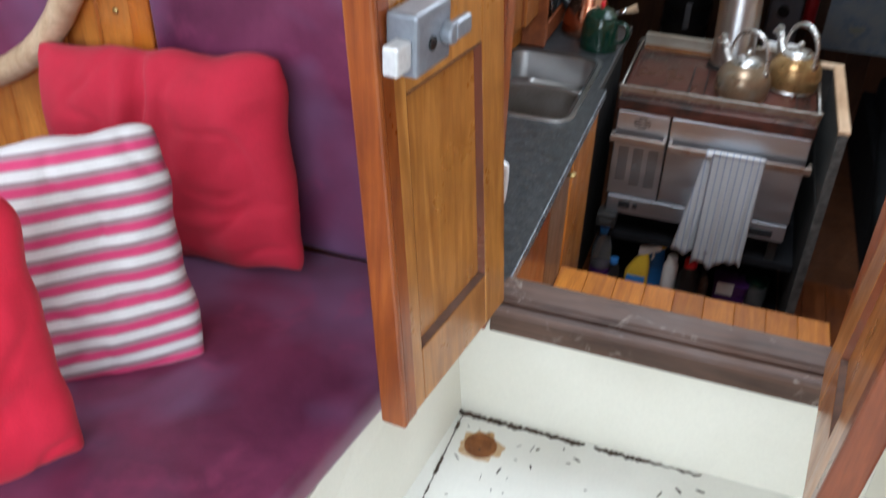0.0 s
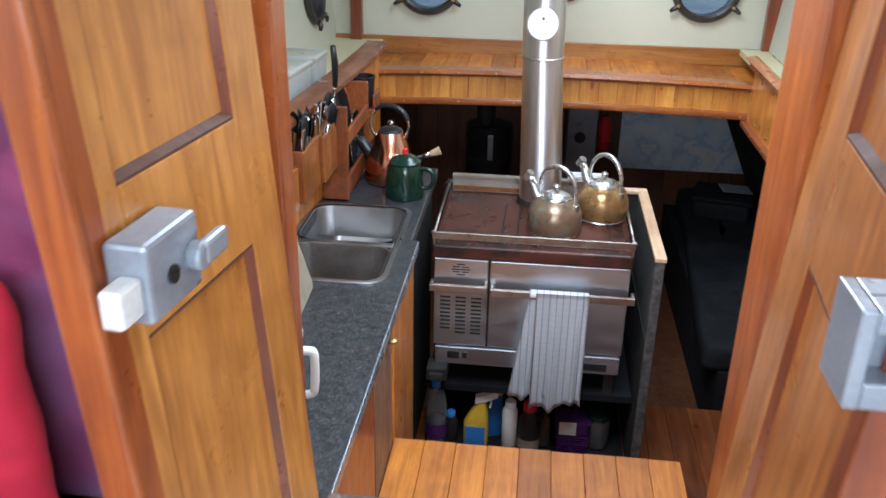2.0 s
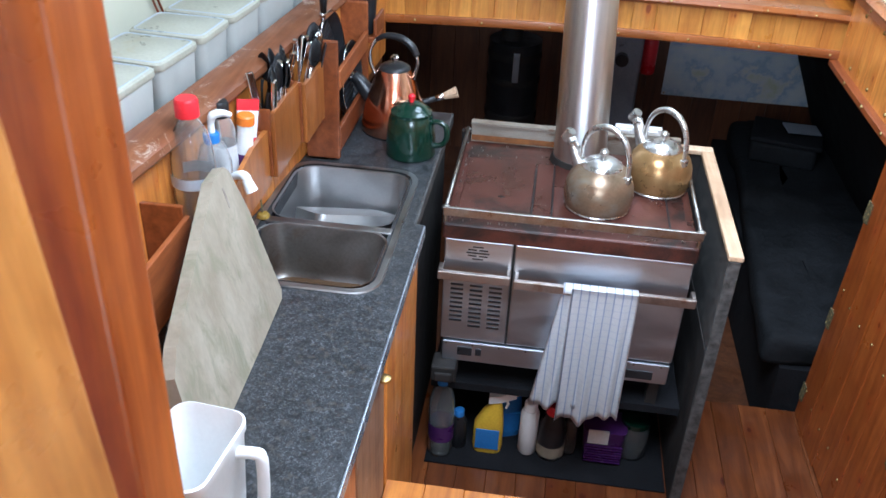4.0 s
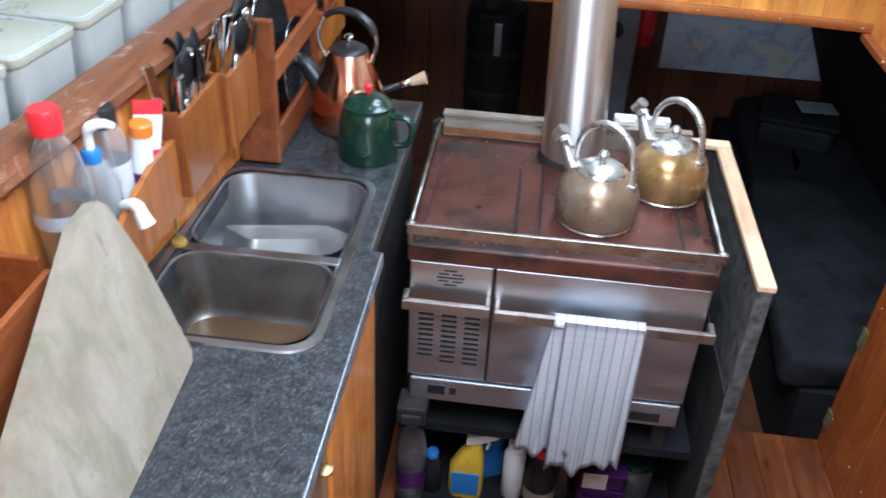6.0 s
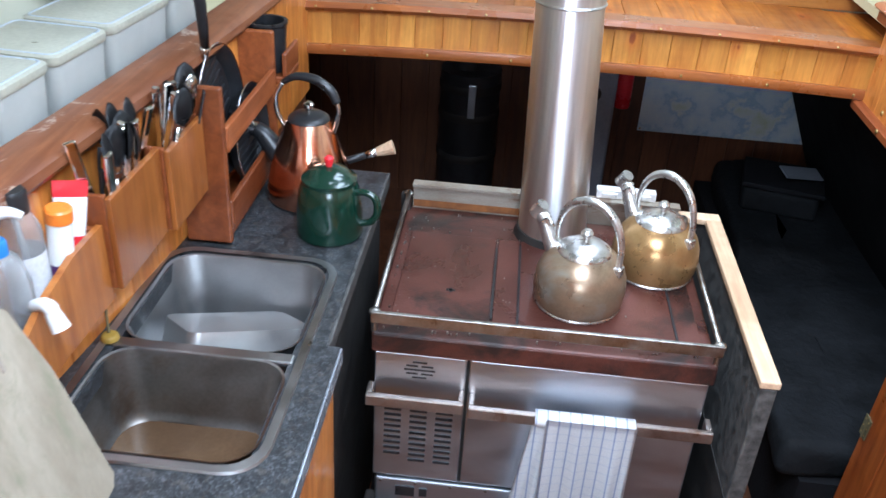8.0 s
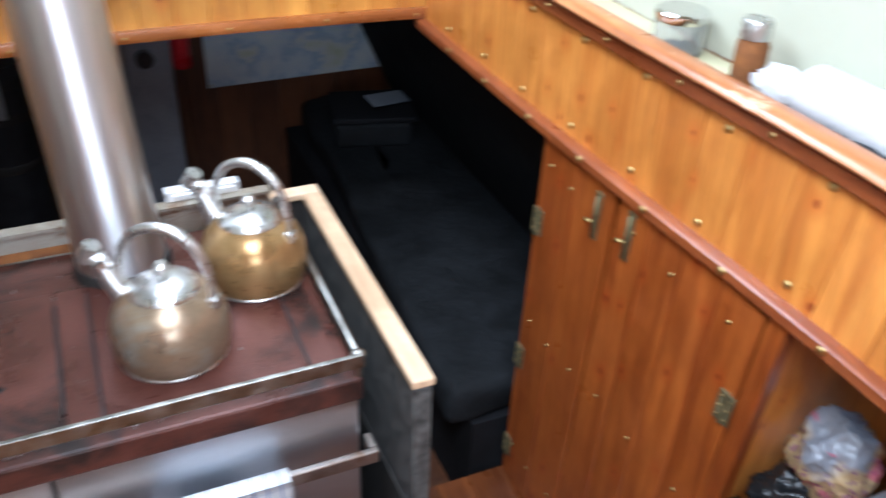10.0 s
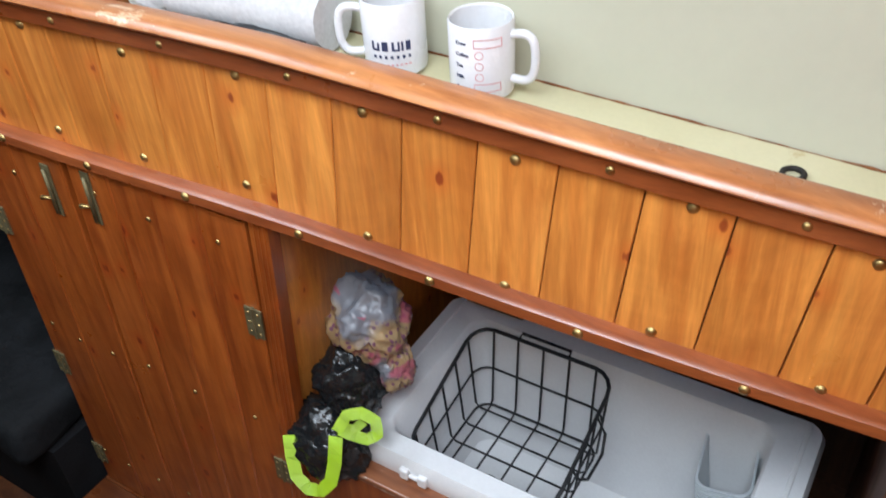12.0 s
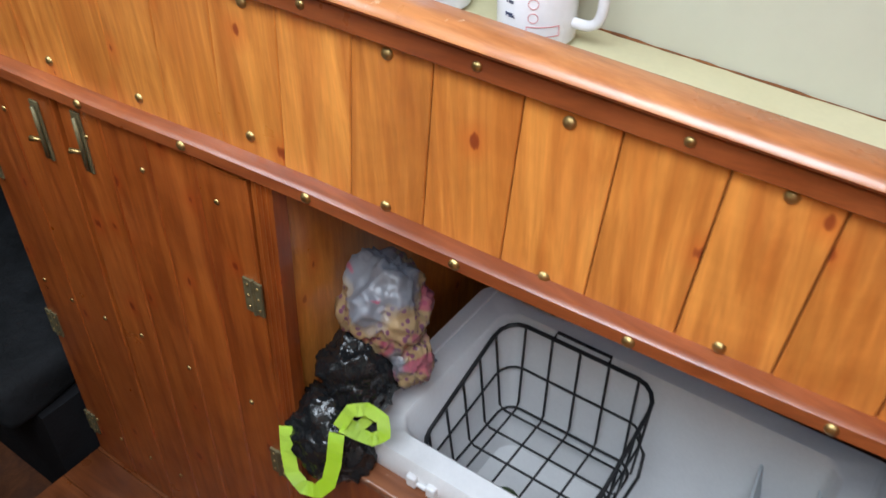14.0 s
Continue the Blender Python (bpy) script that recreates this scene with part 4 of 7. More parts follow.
solid("trim_deck_specks", bm, GRIME, "dark dirt specks on the white sole", "dirt", kind="stuff")
d = thing("deck_drain", (0.405, 0.385, 0.715), "rusted round drain in the white sole", "drain")
bm = B()
lathe(bm, ((0.033, 0.0), (0.033, 0.004), (0.022, 0.006), (0.019, 0.002), (0.0005, 0.0015)), 24, close=False)
part("flange", bm, RUST, d, smooth="auto")
bm = B()
for k in range(46):
    f = k / 45
    x = 0.345 + 0.5 * f
    r = random.uniform(0.0010, 0.0052) * (1.2 - 0.8 * f)
    if random.random() < 0.22 + 0.35 * f:
        continue
    tube(bm, [(x - 0.011, 0.466, 0.716), (x, 0.462 - random.uniform(0, 0.006), 0.717), (x + 0.013, 0.466, 0.716)], r, 6)
for k in range(22):
    y = 0.45 - 0.026 * k
    tube(bm, [(0.342, y + 0.01, 0.716), (0.344, y, 0.717), (0.342, y - 0.012, 0.716)], random.uniform(0.0008, 0.0035), 6)
solid("trim_grime_seam", bm, GRIME, "black grime in the corners of the sole", "grime", kind="stuff")

# ---- things: galley, port side ----
step = thing("companionway_step", (0, 0, 0), "varnished plank step inside the companionway", "step")
part("body", boxes((0.37, 1.14, 0.565, 1.39, 0.03, 0.476)), DARKWOOD, step)
me = plank_mesh(0.0878, 0.022, 0.85, PINE_Y)
for k in range(9):
    piece("plank", me, step, Matrix.Translation((0.36 + 0.0878 * (k + 0.5), 0.566, 0.489 + random.uniform(-0.001, 0.001))) @ Matrix.Rotation(-math.pi / 2, 4, "X"))

cab = thing("galley_cabinet", (0, 0, 0), "worn pine galley cabinet under the worktop", "cabinet")
part("body", boxes((-0.35, 0.343, 0.565, 1.776, 0.03, 0.75), (0.331, 0.343, 0.565, 1.776, 0.75, 0.912), (-0.35, 0.331, 0.565, 1.45, 0.75, 0.912)), PINE_DOOR, cab)
part("door", boxes((0.3435, 0.358, 0.60, 1.136, 0.10, 0.895)), PINE_DOOR, cab, "scuffed brown pine door", bevel=0.003)
old = part("door", boxes((0.3435, 0.358, 1.146, 1.392, 0.10, 0.895)), OLDDOOR, cab, "greyish worn wooden door", bevel=0.003)
bm = B()
cyl(bm, (0.358, 1.325, 0.868), (0.374, 1.325, 0.868), 0.006)
lathe(bm, ((0.004, 0), (0.013, 0.004), (0.013, 0.010), (0.005, 0.014)), 14, (0.372, 1.325, 0.861))
part("knob", bm, BRASS, old, "small brass knob", smooth="auto")
part("end_panel", boxes((0.3435, 0.362, 1.402, 1.775, 0.05, 0.912)), PINE, cab, "varnished orange end panel", bevel=0.003)
part("edge_strip", boxes((0.359, 0.364, 0.58, 1.398, 0.898, 0.9145)), WHITE, cab, "chipped white painted strip")
part("end_block", boxes((-0.35, 0.327, 1.778, 2.44, 0.03, 0.75)), SPECKLE, cab)
part("end_cheek", boxes((0.328, 0.335, 1.778, 2.44, 0.03, 0.912)), SOOT, cab, "grimy laminate end beside the stove")

top = thing("worktop", (0, 0, 0), "speckled dark grey laminate worktop with a worn far edge", "worktop")
bm = boxes((-0.20, 0.372, 0.565, 1.785, 0.9148, 0.947), (-0.2, 0.349, 1.784, 2.45, 0.9148, 0.947))
slab = part("slab", bm, LAMINATE, top)
bm = boxes((0.015, 0.300, 1.500, 2.022, 0.85, 1.0))
cutter = new("cutter", finish("cutter", bm, LAMINATE))
mod = slab.modifiers.new("hole", "BOOLEAN")
mod.operation, mod.solver, mod.object, mod.use_self = "DIFFERENCE", "EXACT", cutter, True
bpy.context.view_layer.update()
slab_mesh = bpy.data.meshes.new_from_object(slab.evaluated_get(bpy.context.evaluated_depsgraph_get()))
slab.modifiers.remove(mod)
slab.data = slab_mesh
bpy.data.objects.remove(cutter)
part("front_edge", boxes((0.3722, 0.3765, 0.565, 1.785, 0.916, 0.9465)), EDGEGREY, top, "shiny blue-grey edge strip", bevel=0.0015)
part("worn_edge", boxes((0.346, 0.354, 1.79, 2.448, 0.912, 0.9455), (-0.1, 0.354, 2.4505, 2.458, 0.912, 0.9455)), SPECKLE, top, "pitted grey edge", bevel=0.002)

# double sink
sk = thing("double_sink", (0, 0, 0), "worn stainless steel double sink with brown stains", "sink")
sx, sy, sw, sd = 0.157, 1.762, 0.338, 0.572


def ring_loop(cx, cy, w, d, r, z):
    return [(x, y, z) for x, y in rrect(cx, cy, w, d, r)]


def bowl(cy, d, depth):
    bm = B()
    w = sw - 0.05
    loft(bm, [ring_loop(sx, cy, w + 0.012, d + 0.012, 0.055, 0.9505), ring_loop(sx, cy, w + 0.004, d + 0.004, 0.052, 0.949), ring_loop(sx, cy, w, d, 0.05, 0.942), ring_loop(sx, cy, w - 0.014, d - 0.014, 0.05, 0.947 - depth + 0.035),
              ring_loop(sx, cy, w - 0.035, d - 0.035, 0.05, 0.947 - depth + 0.01), ring_loop(sx, cy, w - 0.08, d - 0.08, 0.04, 0.947 - depth)], cap0=False)
    return bm


c1, d1, c2, d2 = 1.612, 0.222, 1.886, 0.268
part("bowl", bowl(c1, d1, 0.15), SINKBROWN, sk, smooth="auto")
part("bowl", bowl(c2, d2, 0.16), SINK, sk, smooth="auto")
bm = B()
loft(bm, [ring_loop(sx, c1, sw - 0.09, d1 - 0.04, 0.05, z) for z in (0.806, 0.818)])
part("standing_water", bm, WATER, sk, "shallow murky brown water")
bm = B()
outer = ring_loop(sx, sy, sw, sd, 0.062, 0.948)
loft(bm, [outer, ring_loop(sx, sy, sw - 0.004, sd - 0.004, 0.06, 0.952), ring_loop(sx, sy, sw - 0.03, sd - 0.03, 0.054, 0.9515)], cap0=False, cap1=False)
part("rim", bm, SINK, sk, smooth="auto")
part("divider", boxes((sx - sw / 2 + 0.02, sx + sw / 2 - 0.02, c1 + d1 / 2 + 0.002, c2 - d2 / 2 - 0.002, 0.94, 0.9507)), SINK, sk, bevel=0.003)
for cy in (c1, c2):
    bm = B()
    lathe(bm, ((0.03, 0), (0.028, 0.003), (0.012, 0.001), (0.0005, 0.001)), 20, (sx, cy, 0.788), close=False)
    part("drain", bm, CHROME, sk, smooth="auto")
bm = B()
cyl(bm, (0.004, 1.738, 0.951), (0.004, 1.738, 0.962), 0.016, 0.013)
plug = thing("sink_plug", (0, 0, 0), "yellow rubber sink plug on a bead chain", "plug")
part("stopper", bm, PLUGRUBBER, plug, bevel=0.003)
bm = B()
tube(bm, [(0.002, 1.740, 0.962), (-0.004, 1.752, 0.985), (-0.009, 1.765, 1.012), (-0.010, 1.775, 1.035)], 0.0025, 6)
part("chain", bm, OLDBRASS, plug)
tray = thing("steel_tray", pose(0.168, 1.888, 0.902, 160, 14, 34) @ Matrix.Scale(1.12, 4), "dull steel tray lying in the sink", "tray")
bm = B()
loft(bm, [ring_loop(0, 0, 0.20, 0.14, 0.02, 0.0), ring_loop(0, 0, 0.21, 0.15, 0.02, 0.05), ring_loop(0, 0, 0.225, 0.165, 0.022, 0.054), ring_loop(0, 0, 0.205, 0.145, 0.02, 0.05), ring_loop(0, 0, 0.19, 0.13, 0.02, 0.044)])
part("dish", bm, TRAYSTEEL, tray, smooth="auto")
cup = thing("steel_cup", (0.245, 1.80, 0.789), "small steel cup standing in the sink", "cup")
bm = B()
lathe(bm, ((0.03, 0), (0.034, 0.07), (0.031, 0.07), (0.028, 0.004)), 20)
part("wall", bm, SINK, cup, smooth="auto")
bm = B()
tube(bm, arc((0.034, 0, 0.038), 0.022, -80, 80, 8, "xz"), 0.003, 6)
part("handle", bm, SINK, cup, smooth=True)

# ---- things: the stove ----
st = thing("diesel_stove", (0, 0, 0), "stainless steel cooking stove with a rusty cast iron top", "stove")
part("body", boxes((0.405, 1.028, 1.972, 2.455, 0.415, 0.822)), SOOT, st, "sooty dark body")
hot = part("top_plate", boxes((0.398, 1.034, 1.944, 2.455, 0.822, 0.866)), IRON, st, "rusty brown cast iron top", bevel=0.005)
part("hotplate", boxes((0.425, 0.612, 1.985, 2.33, 0.866, 0.8705)), IRON, hot, bevel=0.0015)
part("hotplate", boxes((0.618, 0.664, 1.985, 2.33, 0.866, 0.8698)), IRON, hot, bevel=0.0015)
part("hotplate", boxes((0.668, 0.965, 1.985, 2.33, 0.866, 0.8702)), IRON, hot, bevel=0.0015)
part("hotplate", boxes((0.969, 1.012, 1.985, 2.33, 0.866, 0.8698)), IRON, hot, bevel=0.0015)
for x, y0, y1 in ((0.615, 2.02, 2.29), (0.666, 1.99, 2.31), (0.967, 1.99, 2.31)):
    part("seam", boxes((x - 0.0022, x + 0.0022, y0, y1, 0.866, 0.8709)), BLACK, hot)
rng = random.Random(9)
bm = B()
for k in range(90):
    edge = rng.random()
    x, y = (rng.uniform(0.41, 1.02), 1.96 + 0.03 * rng.random() ** 2) if edge < 0.35 else ((0.412 + 0.05 * rng.random() ** 2, rng.uniform(1.97, 2.4)) if edge < 0.6 else (rng.uniform(0.42, 1.0), 2.43 - 0.42 * rng.random() ** 1.6))
    q = rng.uniform(0.0006, 0.0017)
    box(bm, x - q, x + q, y - q * rng.uniform(0.6, 2), y + q, 0.8665, 0.870 + q)
crumb = part("crumb_litter", bm, RAILSTEEL, hot)
tagged(crumb, kind="stuff")
bm = boxes((0.522, 0.540, 2.103, 2.109, 0.870, 0.8714), (0.528, 0.534, 2.098, 2.114, 0.870, 0.8714))
part("lifter_hole", bm, BLACK, hot)
part("front_rail", boxes((0.396, 1.036, 1.942, 1.950, 0.889, 0.913)), RAILSTEEL, st, "flat steel fiddle rail", bevel=0.0015)
for x in (0.402, 1.030):
    bm = B()
    tube(bm, [(x, 1.95, 0.904), (x, 2.44, 0.910)], 0.0055, 8)
    part("side_rail", bm, RAILSTEEL, st, smooth=True)
    for y in (1.955, 2.44):
        bm = B()
        cyl(bm, (x, y, 0.864), (x, y, 0.912), 0.006)
        lathe(bm, ((0.006, 0), (0.011, 0.005), (0.011, 0.011), (0.005, 0.016)), 12, (x, y, 0.898))
        part("rail_post", bm, RAILSTEEL, st, smooth="auto")
part("back_plate", boxes((0.41, 1.02, 2.456, 2.464, 0.80, 0.925), (0.41, 1.02, 2.44, 2.466, 0.925, 0.931)), BACKSTEEL, st, "rust-streaked steel back plate")
part("rust_band", boxes((0.412, 0.69, 2.4545, 2.4558, 0.868, 0.885)), RUST, st)
left_door = part("fuel_door", boxes((0.403, 0.579, 1.958, 1.971, 0.497, 0.815)), STEEL, st, bevel=0.003)
oven = part("oven_door", boxes((0.585, 1.030, 1.958, 1.971, 0.497, 0.815)), STEEL, st, bevel=0.003)
bm = B()
for k, half in ((0, 0.014), (1, 0.026), (2, 0.030), (3, 0.026), (4, 0.014)):
    z = 0.795 - 0.009 * k
    if k % 2:
        box(bm, 0.49 - half, 0.49 - 0.003, 1.9568, 1.9588, z, z + 0.004)
        box(bm, 0.49 + 0.003, 0.49 + half, 1.9568, 1.9588, z, z + 0.004)
    else:
        box(bm, 0.49 - half, 0.49 + half, 1.9568, 1.9588, z, z + 0.004)
part("vent", bm, BLACK, left_door)
for k in range(10):
    for x in (0.424, 0.475, 0.526):
        if k < 9 or x > 0.45:
            bm = boxes((x, x + 0.034, 1.9566, 1.9588, 0.674 - 0.0145 * k, 0.6805 - 0.0145 * k))
            part("slot", bm, BLACK, left_door)


def stove_handle(x0, x1, z, holder):
    bm = boxes((x0, x1, 1.914, 1.926, z - 0.013, z + 0.013), (x0, x0 + 0.012, 1.926, 1.959, z - 0.013, z + 0.013), (x1 - 0.012, x1, 1.926, 1.959, z - 0.013, z + 0.013))
    return part("handle", bm, HANDLESTEEL, holder, "flat steel bar handle tinted with brown reflections", bevel=0.003)


stove_handle(0.392, 0.580, 0.728, left_door)
stove_handle(0.588, 1.048, 0.722, oven)
base = part("control_strip", boxes((0.410, 1.026, 1.955, 1.971, 0.425, 0.490)), STEEL, st, bevel=0.003)
part("switch", boxes((0.452, 0.492, 1.952, 1.9552, 0.448, 0.474), (0.502, 0.518, 1.952, 1.9552, 0.451, 0.472)), BLACK, base)
part("name_plate", boxes((0.905, 0.985, 1.952, 1.9552, 0.438, 0.464)), BLACK, base)
for k in range(9):
    bm = B()
    x = 0.42 + 0.073 * k
    lathe(bm, ((0.004, 0), (0.003, 0.002)), 8)
    bmesh.ops.rotate(bm, verts=bm.verts, matrix=Matrix.Rotation(math.pi / 2, 3, "X"))
    bmesh.ops.translate(bm, verts=bm.verts, vec=(x, 1.9552, 0.483))
    part("rivet", bm, RAILSTEEL, base)
fuel = part("fuel_valve", boxes((0.385, 0.455, 1.915, 1.985, 0.375, 0.425), (0.395, 0.445, 1.905, 1.916, 0.38, 0.41)), SOOT, st, "grimy fuel valve box", bevel=0.006)
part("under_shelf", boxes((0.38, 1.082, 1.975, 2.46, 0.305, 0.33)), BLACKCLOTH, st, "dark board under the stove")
# black sheet added to darken the floor below the stove
part("floor_tray", boxes((0.375, 1.086, 1.93, 2.47, 0.0445, 0.050)), BLACKCLOTH, st, "black sheet laid on the floor under the stove")
for x in (0.43, 1.0):
    part("leg", boxes((x - 0.015, x + 0.015, 1.985, 2.015, 0.329, 0.416)), SOOT, st)
    part("leg", boxes((x - 0.015, x + 0.015, 2.40, 2.43, 0.329, 0.416)), SOOT, st)

flue = thing("stove_flue", (0, 0, 0), "shiny stainless steel stove flue with a round damper dial", "flue")
bm = B()
cyl(bm, (0.735, 2.385, 0.866), (0.711, 2.385, 1.40), 0.076, 0.068, 40)
part("lower_pipe", bm, PIPE, flue, smooth="auto")
bm = B()
cyl(bm, (0.711, 2.385, 1.39), (0.70, 2.385, 2.22), 0.070, 0.070, 40)
part("upper_pipe", bm, PIPE, flue, smooth="auto")
bm = B()
lathe(bm, ((0.0705, 0), (0.073, 0.003), (0.0705, 0.006)), 40, (0.711, 2.385, 1.386))
part("seam_ring", bm, PIPE, flue, smooth="auto")
bm = B()
lathe(bm, ((0.052, 0), (0.052, 0.010), (0.048, 0.014), (0.002, 0.014)), 36)
bmesh.ops.rotate(bm, verts=bm.verts, matrix=Matrix.Rotation(math.pi / 2 - 0.1, 3, "X"))
bmesh.ops.translate(bm, verts=bm.verts, vec=(0.705, 2.322, 1.505))
dial = part("damper_dial", bm, BOLTWHITE, flue, "pale round dial", smooth="auto")
bm = B()
cyl(bm, (0.705, 2.311, 1.525), (0.705, 2.300, 1.526), 0.005)
part("pin", bm, SOOT, dial)
bm = B()
cyl(bm, (0.735, 2.385, 0.8662), (0.735, 2.385, 0.885), 0.086, 0.08, 36)
part("collar", bm, SOOT, flue, "sooty collar", smooth="auto")

# partition round the stove
pt = thing("stove_partition", (0, 0, 0), "pitted grey laminate partition with a pale wooden cap", "partition")
part("panel", boxes((1.092, 1.112, 1.884, 2.475, 0.03, 0.884)), SPECKLE, pt)
# thin sheet added to darken the lower part of the inner face
part("lining", boxes((1.0895, 1.0918, 1.886, 2.474, 0.05, 0.60)), SOOT, pt, "dark sheet on the lower inner face")
part("front_edge", boxes((1.088, 1.118, 1.872, 1.884, 0.03, 0.884)), SPECKLE, pt, "chipped grey front edge", bevel=0.003)
part("back_panel", boxes((0.38, 1.118, 2.476, 2.494, 0.03, 0.884)), SOOT, pt)
part("cap", boxes((1.086, 1.122, 1.872, 2.462, 0.884, 0.899)), PALE, pt, "pale bare wood cap", bevel=0.003)
part("cap", boxes((0.90, 1.122, 2.462, 2.496, 0.884, 0.899)), PALE, pt, "pale bare wood cap", bevel=0.003)
hk = thing("glass_jar_clips", (0.86, 2.47, 0.931), "small clear plastic clips on the stove back", "clip")
for dx in (0.0, 0.075):
    bm = B()
    box(bm, dx - 0.03, dx + 0.03, -0.012, 0.012, 0.0, 0.022)
    box(bm, dx - 0.018, dx + 0.018, -0.016, -0.011, 0.006, 0.016)
    part("clip", bm, BOLTWHITE, hk, bevel=0.004)


def round_kettle(m, label, copper):
    """A squat whistling kettle; its own spout points to -x."""
    k = thing("kettle", m, label, "kettle", "kettles on the stove")
    bm = B()
    lathe(bm, ((0.074, 0.0), (0.082, 0.003), (0.088, 0.018), (0.0905, 0.042), (0.088, 0.066), (0.080, 0.088), (0.066, 0.107), (0.050, 0.118), (0.046, 0.121)), 40)
    part("body", bm, copper, k, smooth="auto")
    bm = B()
    lathe(bm, ((0.078, 0.0), (0.084, 0.001), (0.085, 0.004), (0.083, 0.007)), 40)
    part("base_ring", bm, WORNCHROME, k, smooth="auto")
    bm = B()
    lathe(bm, ((0.053, 0.117), (0.051, 0.122), (0.040, 0.130), (0.022, 0.137), (0.006, 0.139)), 32)
    lid = part("lid", bm, WORNCHROME, k, "shiny domed lid", smooth="auto")
    bm = B()
    lathe(bm, ((0.005, 0.137), (0.005, 0.145), (0.011, 0.149), (0.012, 0.156), (0.007, 0.162)), 16)
    part("knob", bm, WORNCHROME, lid, smooth="auto")
    bm = B()
    tube(bm, [(-0.060, 0, 0.098), (-0.074, 0, 0.120), (-0.088, 0, 0.146), (-0.093, 0, 0.155)], [0.022, 0.018, 0.014, 0.015], 14, smooth_path=True)
    sp = part("spout", bm, WORNCHROME, k, smooth="auto")
    bm = B()
    tube(bm, [(-0.092, 0, 0.156), (-0.104, 0, 0.166)], [0.016, 0.012], 14, smooth_path=True)
    cyl(bm, (-0.112, 0, 0.160), (-0.098, 0, 0.184), 0.015, 0.013, 14)
    tube(bm, [(-0.075, 0, 0.150), (-0.090, 0, 0.168)], 0.005, 8, smooth_path=True)
    part("whistle", bm, WORNCHROME, sp, smooth="auto")
    bm = B()
    pts = [(-0.058, 0, 0.112), (-0.062, 0, 0.135), (-0.060, 0, 0.162), (-0.050, 0, 0.190), (-0.030, 0, 0.212), (0.0, 0, 0.222), (0.030, 0, 0.215), (0.052, 0, 0.196), (0.066, 0, 0.168), (0.072, 0, 0.138), (0.072, 0, 0.105)]
    tube(bm, pts, [0.0055, 0.0055, 0.006, 0.007, 0.008, 0.0085, 0.0085, 0.008, 0.007, 0.0065, 0.0065], 10, smooth_path=True)
    part("handle", bm, WORNCHROME, k, "chrome arched handle", smooth=True)
    bm = B()
    box(bm, 0.064, 0.082, -0.011, 0.011, 0.088, 0.108)
    part("handle_foot", bm, WORNCHROME, k, bevel=0.004)
    return k


round_kettle(pose(0.782, 2.112, 0.8705, 0, 0, -28), "tarnished brown copper kettle with a chrome lid on the stove", KETTLE)
round_kettle(pose(0.945, 2.262, 0.8705, 0, 0, -42), "golden brown copper kettle with a chrome handle behind another", KETTLE_GOLD)

ck = thing("copper_kettle", pose(0.203, 2.305, 0.947, 0, 0, -10) @ Matrix.Diagonal((1, 1, 0.91, 1)), "tall copper kettle with black handle and spout", "kettle")
bm = B()
lathe(bm, ((0.084, 0.0), (0.090, 0.006), (0.091, 0.03), (0.084, 0.075), (0.069, 0.13), (0.053, 0.176), (0.043, 0.198)), 40)
part("body", bm, COPPER, ck, smooth="auto")
bm = B()
lathe(bm, ((0.089, 0.0), (0.090, 0.012), (0.0885, 0.016)), 36)
part("base", bm, BLACK, ck, smooth="auto")
bm = B()
lathe(bm, ((0.044, 0.196), (0.042, 0.202), (0.030, 0.210), (0.012, 0.213)), 28)
lid = part("lid", bm, BLACK, ck, smooth="auto")
bm = B()
lathe(bm, ((0.005, 0.212), (0.005, 0.219), (0.012, 0.225), (0.012, 0.233), (0.005, 0.239)), 14)
part("knob", bm, CHROME, lid, smooth="auto")
bm = B()
tube(bm, [(-0.058, 0, 0.085), (-0.085, 0, 0.115), (-0.106, 0, 0.142), (-0.124, 0, 0.152)], [0.030, 0.023, 0.019, 0.017], 14, smooth_path=True)
spout = part("spout", bm, BLACK, ck, "black spout", smooth="auto")
bm = B()
tube(bm, [(-0.120, 0, 0.150), (-0.136, 0, 0.156), (-0.148, 0, 0.156)], [0.0185, 0.018, 0.014], 14, smooth_path=True)
part("spout_cap", bm, CHROME, spout, "chrome spout cap", smooth="auto")
bm = B()
tube(bm, [(-0.052, 0, 0.165), (-0.070, 0, 0.20), (-0.072, 0, 0.24), (-0.055, 0, 0.275)], 0.005, 8, smooth_path=True)
part("handle_arm", bm, CHROME, ck, smooth=True)
bm = B()
tube(bm, [(-0.055, 0, 0.275), (-0.025, 0, 0.293), (0.015, 0, 0.292), (0.048, 0, 0.272), (0.062, 0, 0.245)], [0.006, 0.009, 0.0105, 0.0105, 0.009], 10, smooth_path=True)
part("handle", bm, BLACK, ck, "black grip", smooth=True)
bm = B()
tube(bm, [(0.062, 0, 0.245), (0.066, 0, 0.22), (0.054, 0, 0.172)], 0.005, 8, smooth_path=True)
part("handle_arm", bm, CHROME, ck, smooth=True)

gp = thing("coffee_pot", pose(0.276, 2.158, 0.947, 0, 0, -8) @ Matrix.Diagonal((1.06, 1.06, 0.92, 1)), "dark green enamel coffee pot with a red lid knob", "coffee pot")
bm = B()
lathe(bm, ((0.058, 0.0), (0.0625, 0.005), (0.062, 0.05), (0.059, 0.085), (0.056, 0.108), (0.051, 0.122), (0.0495, 0.126), (0.0505, 0.129), (0.048, 0.131)), 36)
part("body", bm, GREEN, gp, smooth="auto")
bm = B()
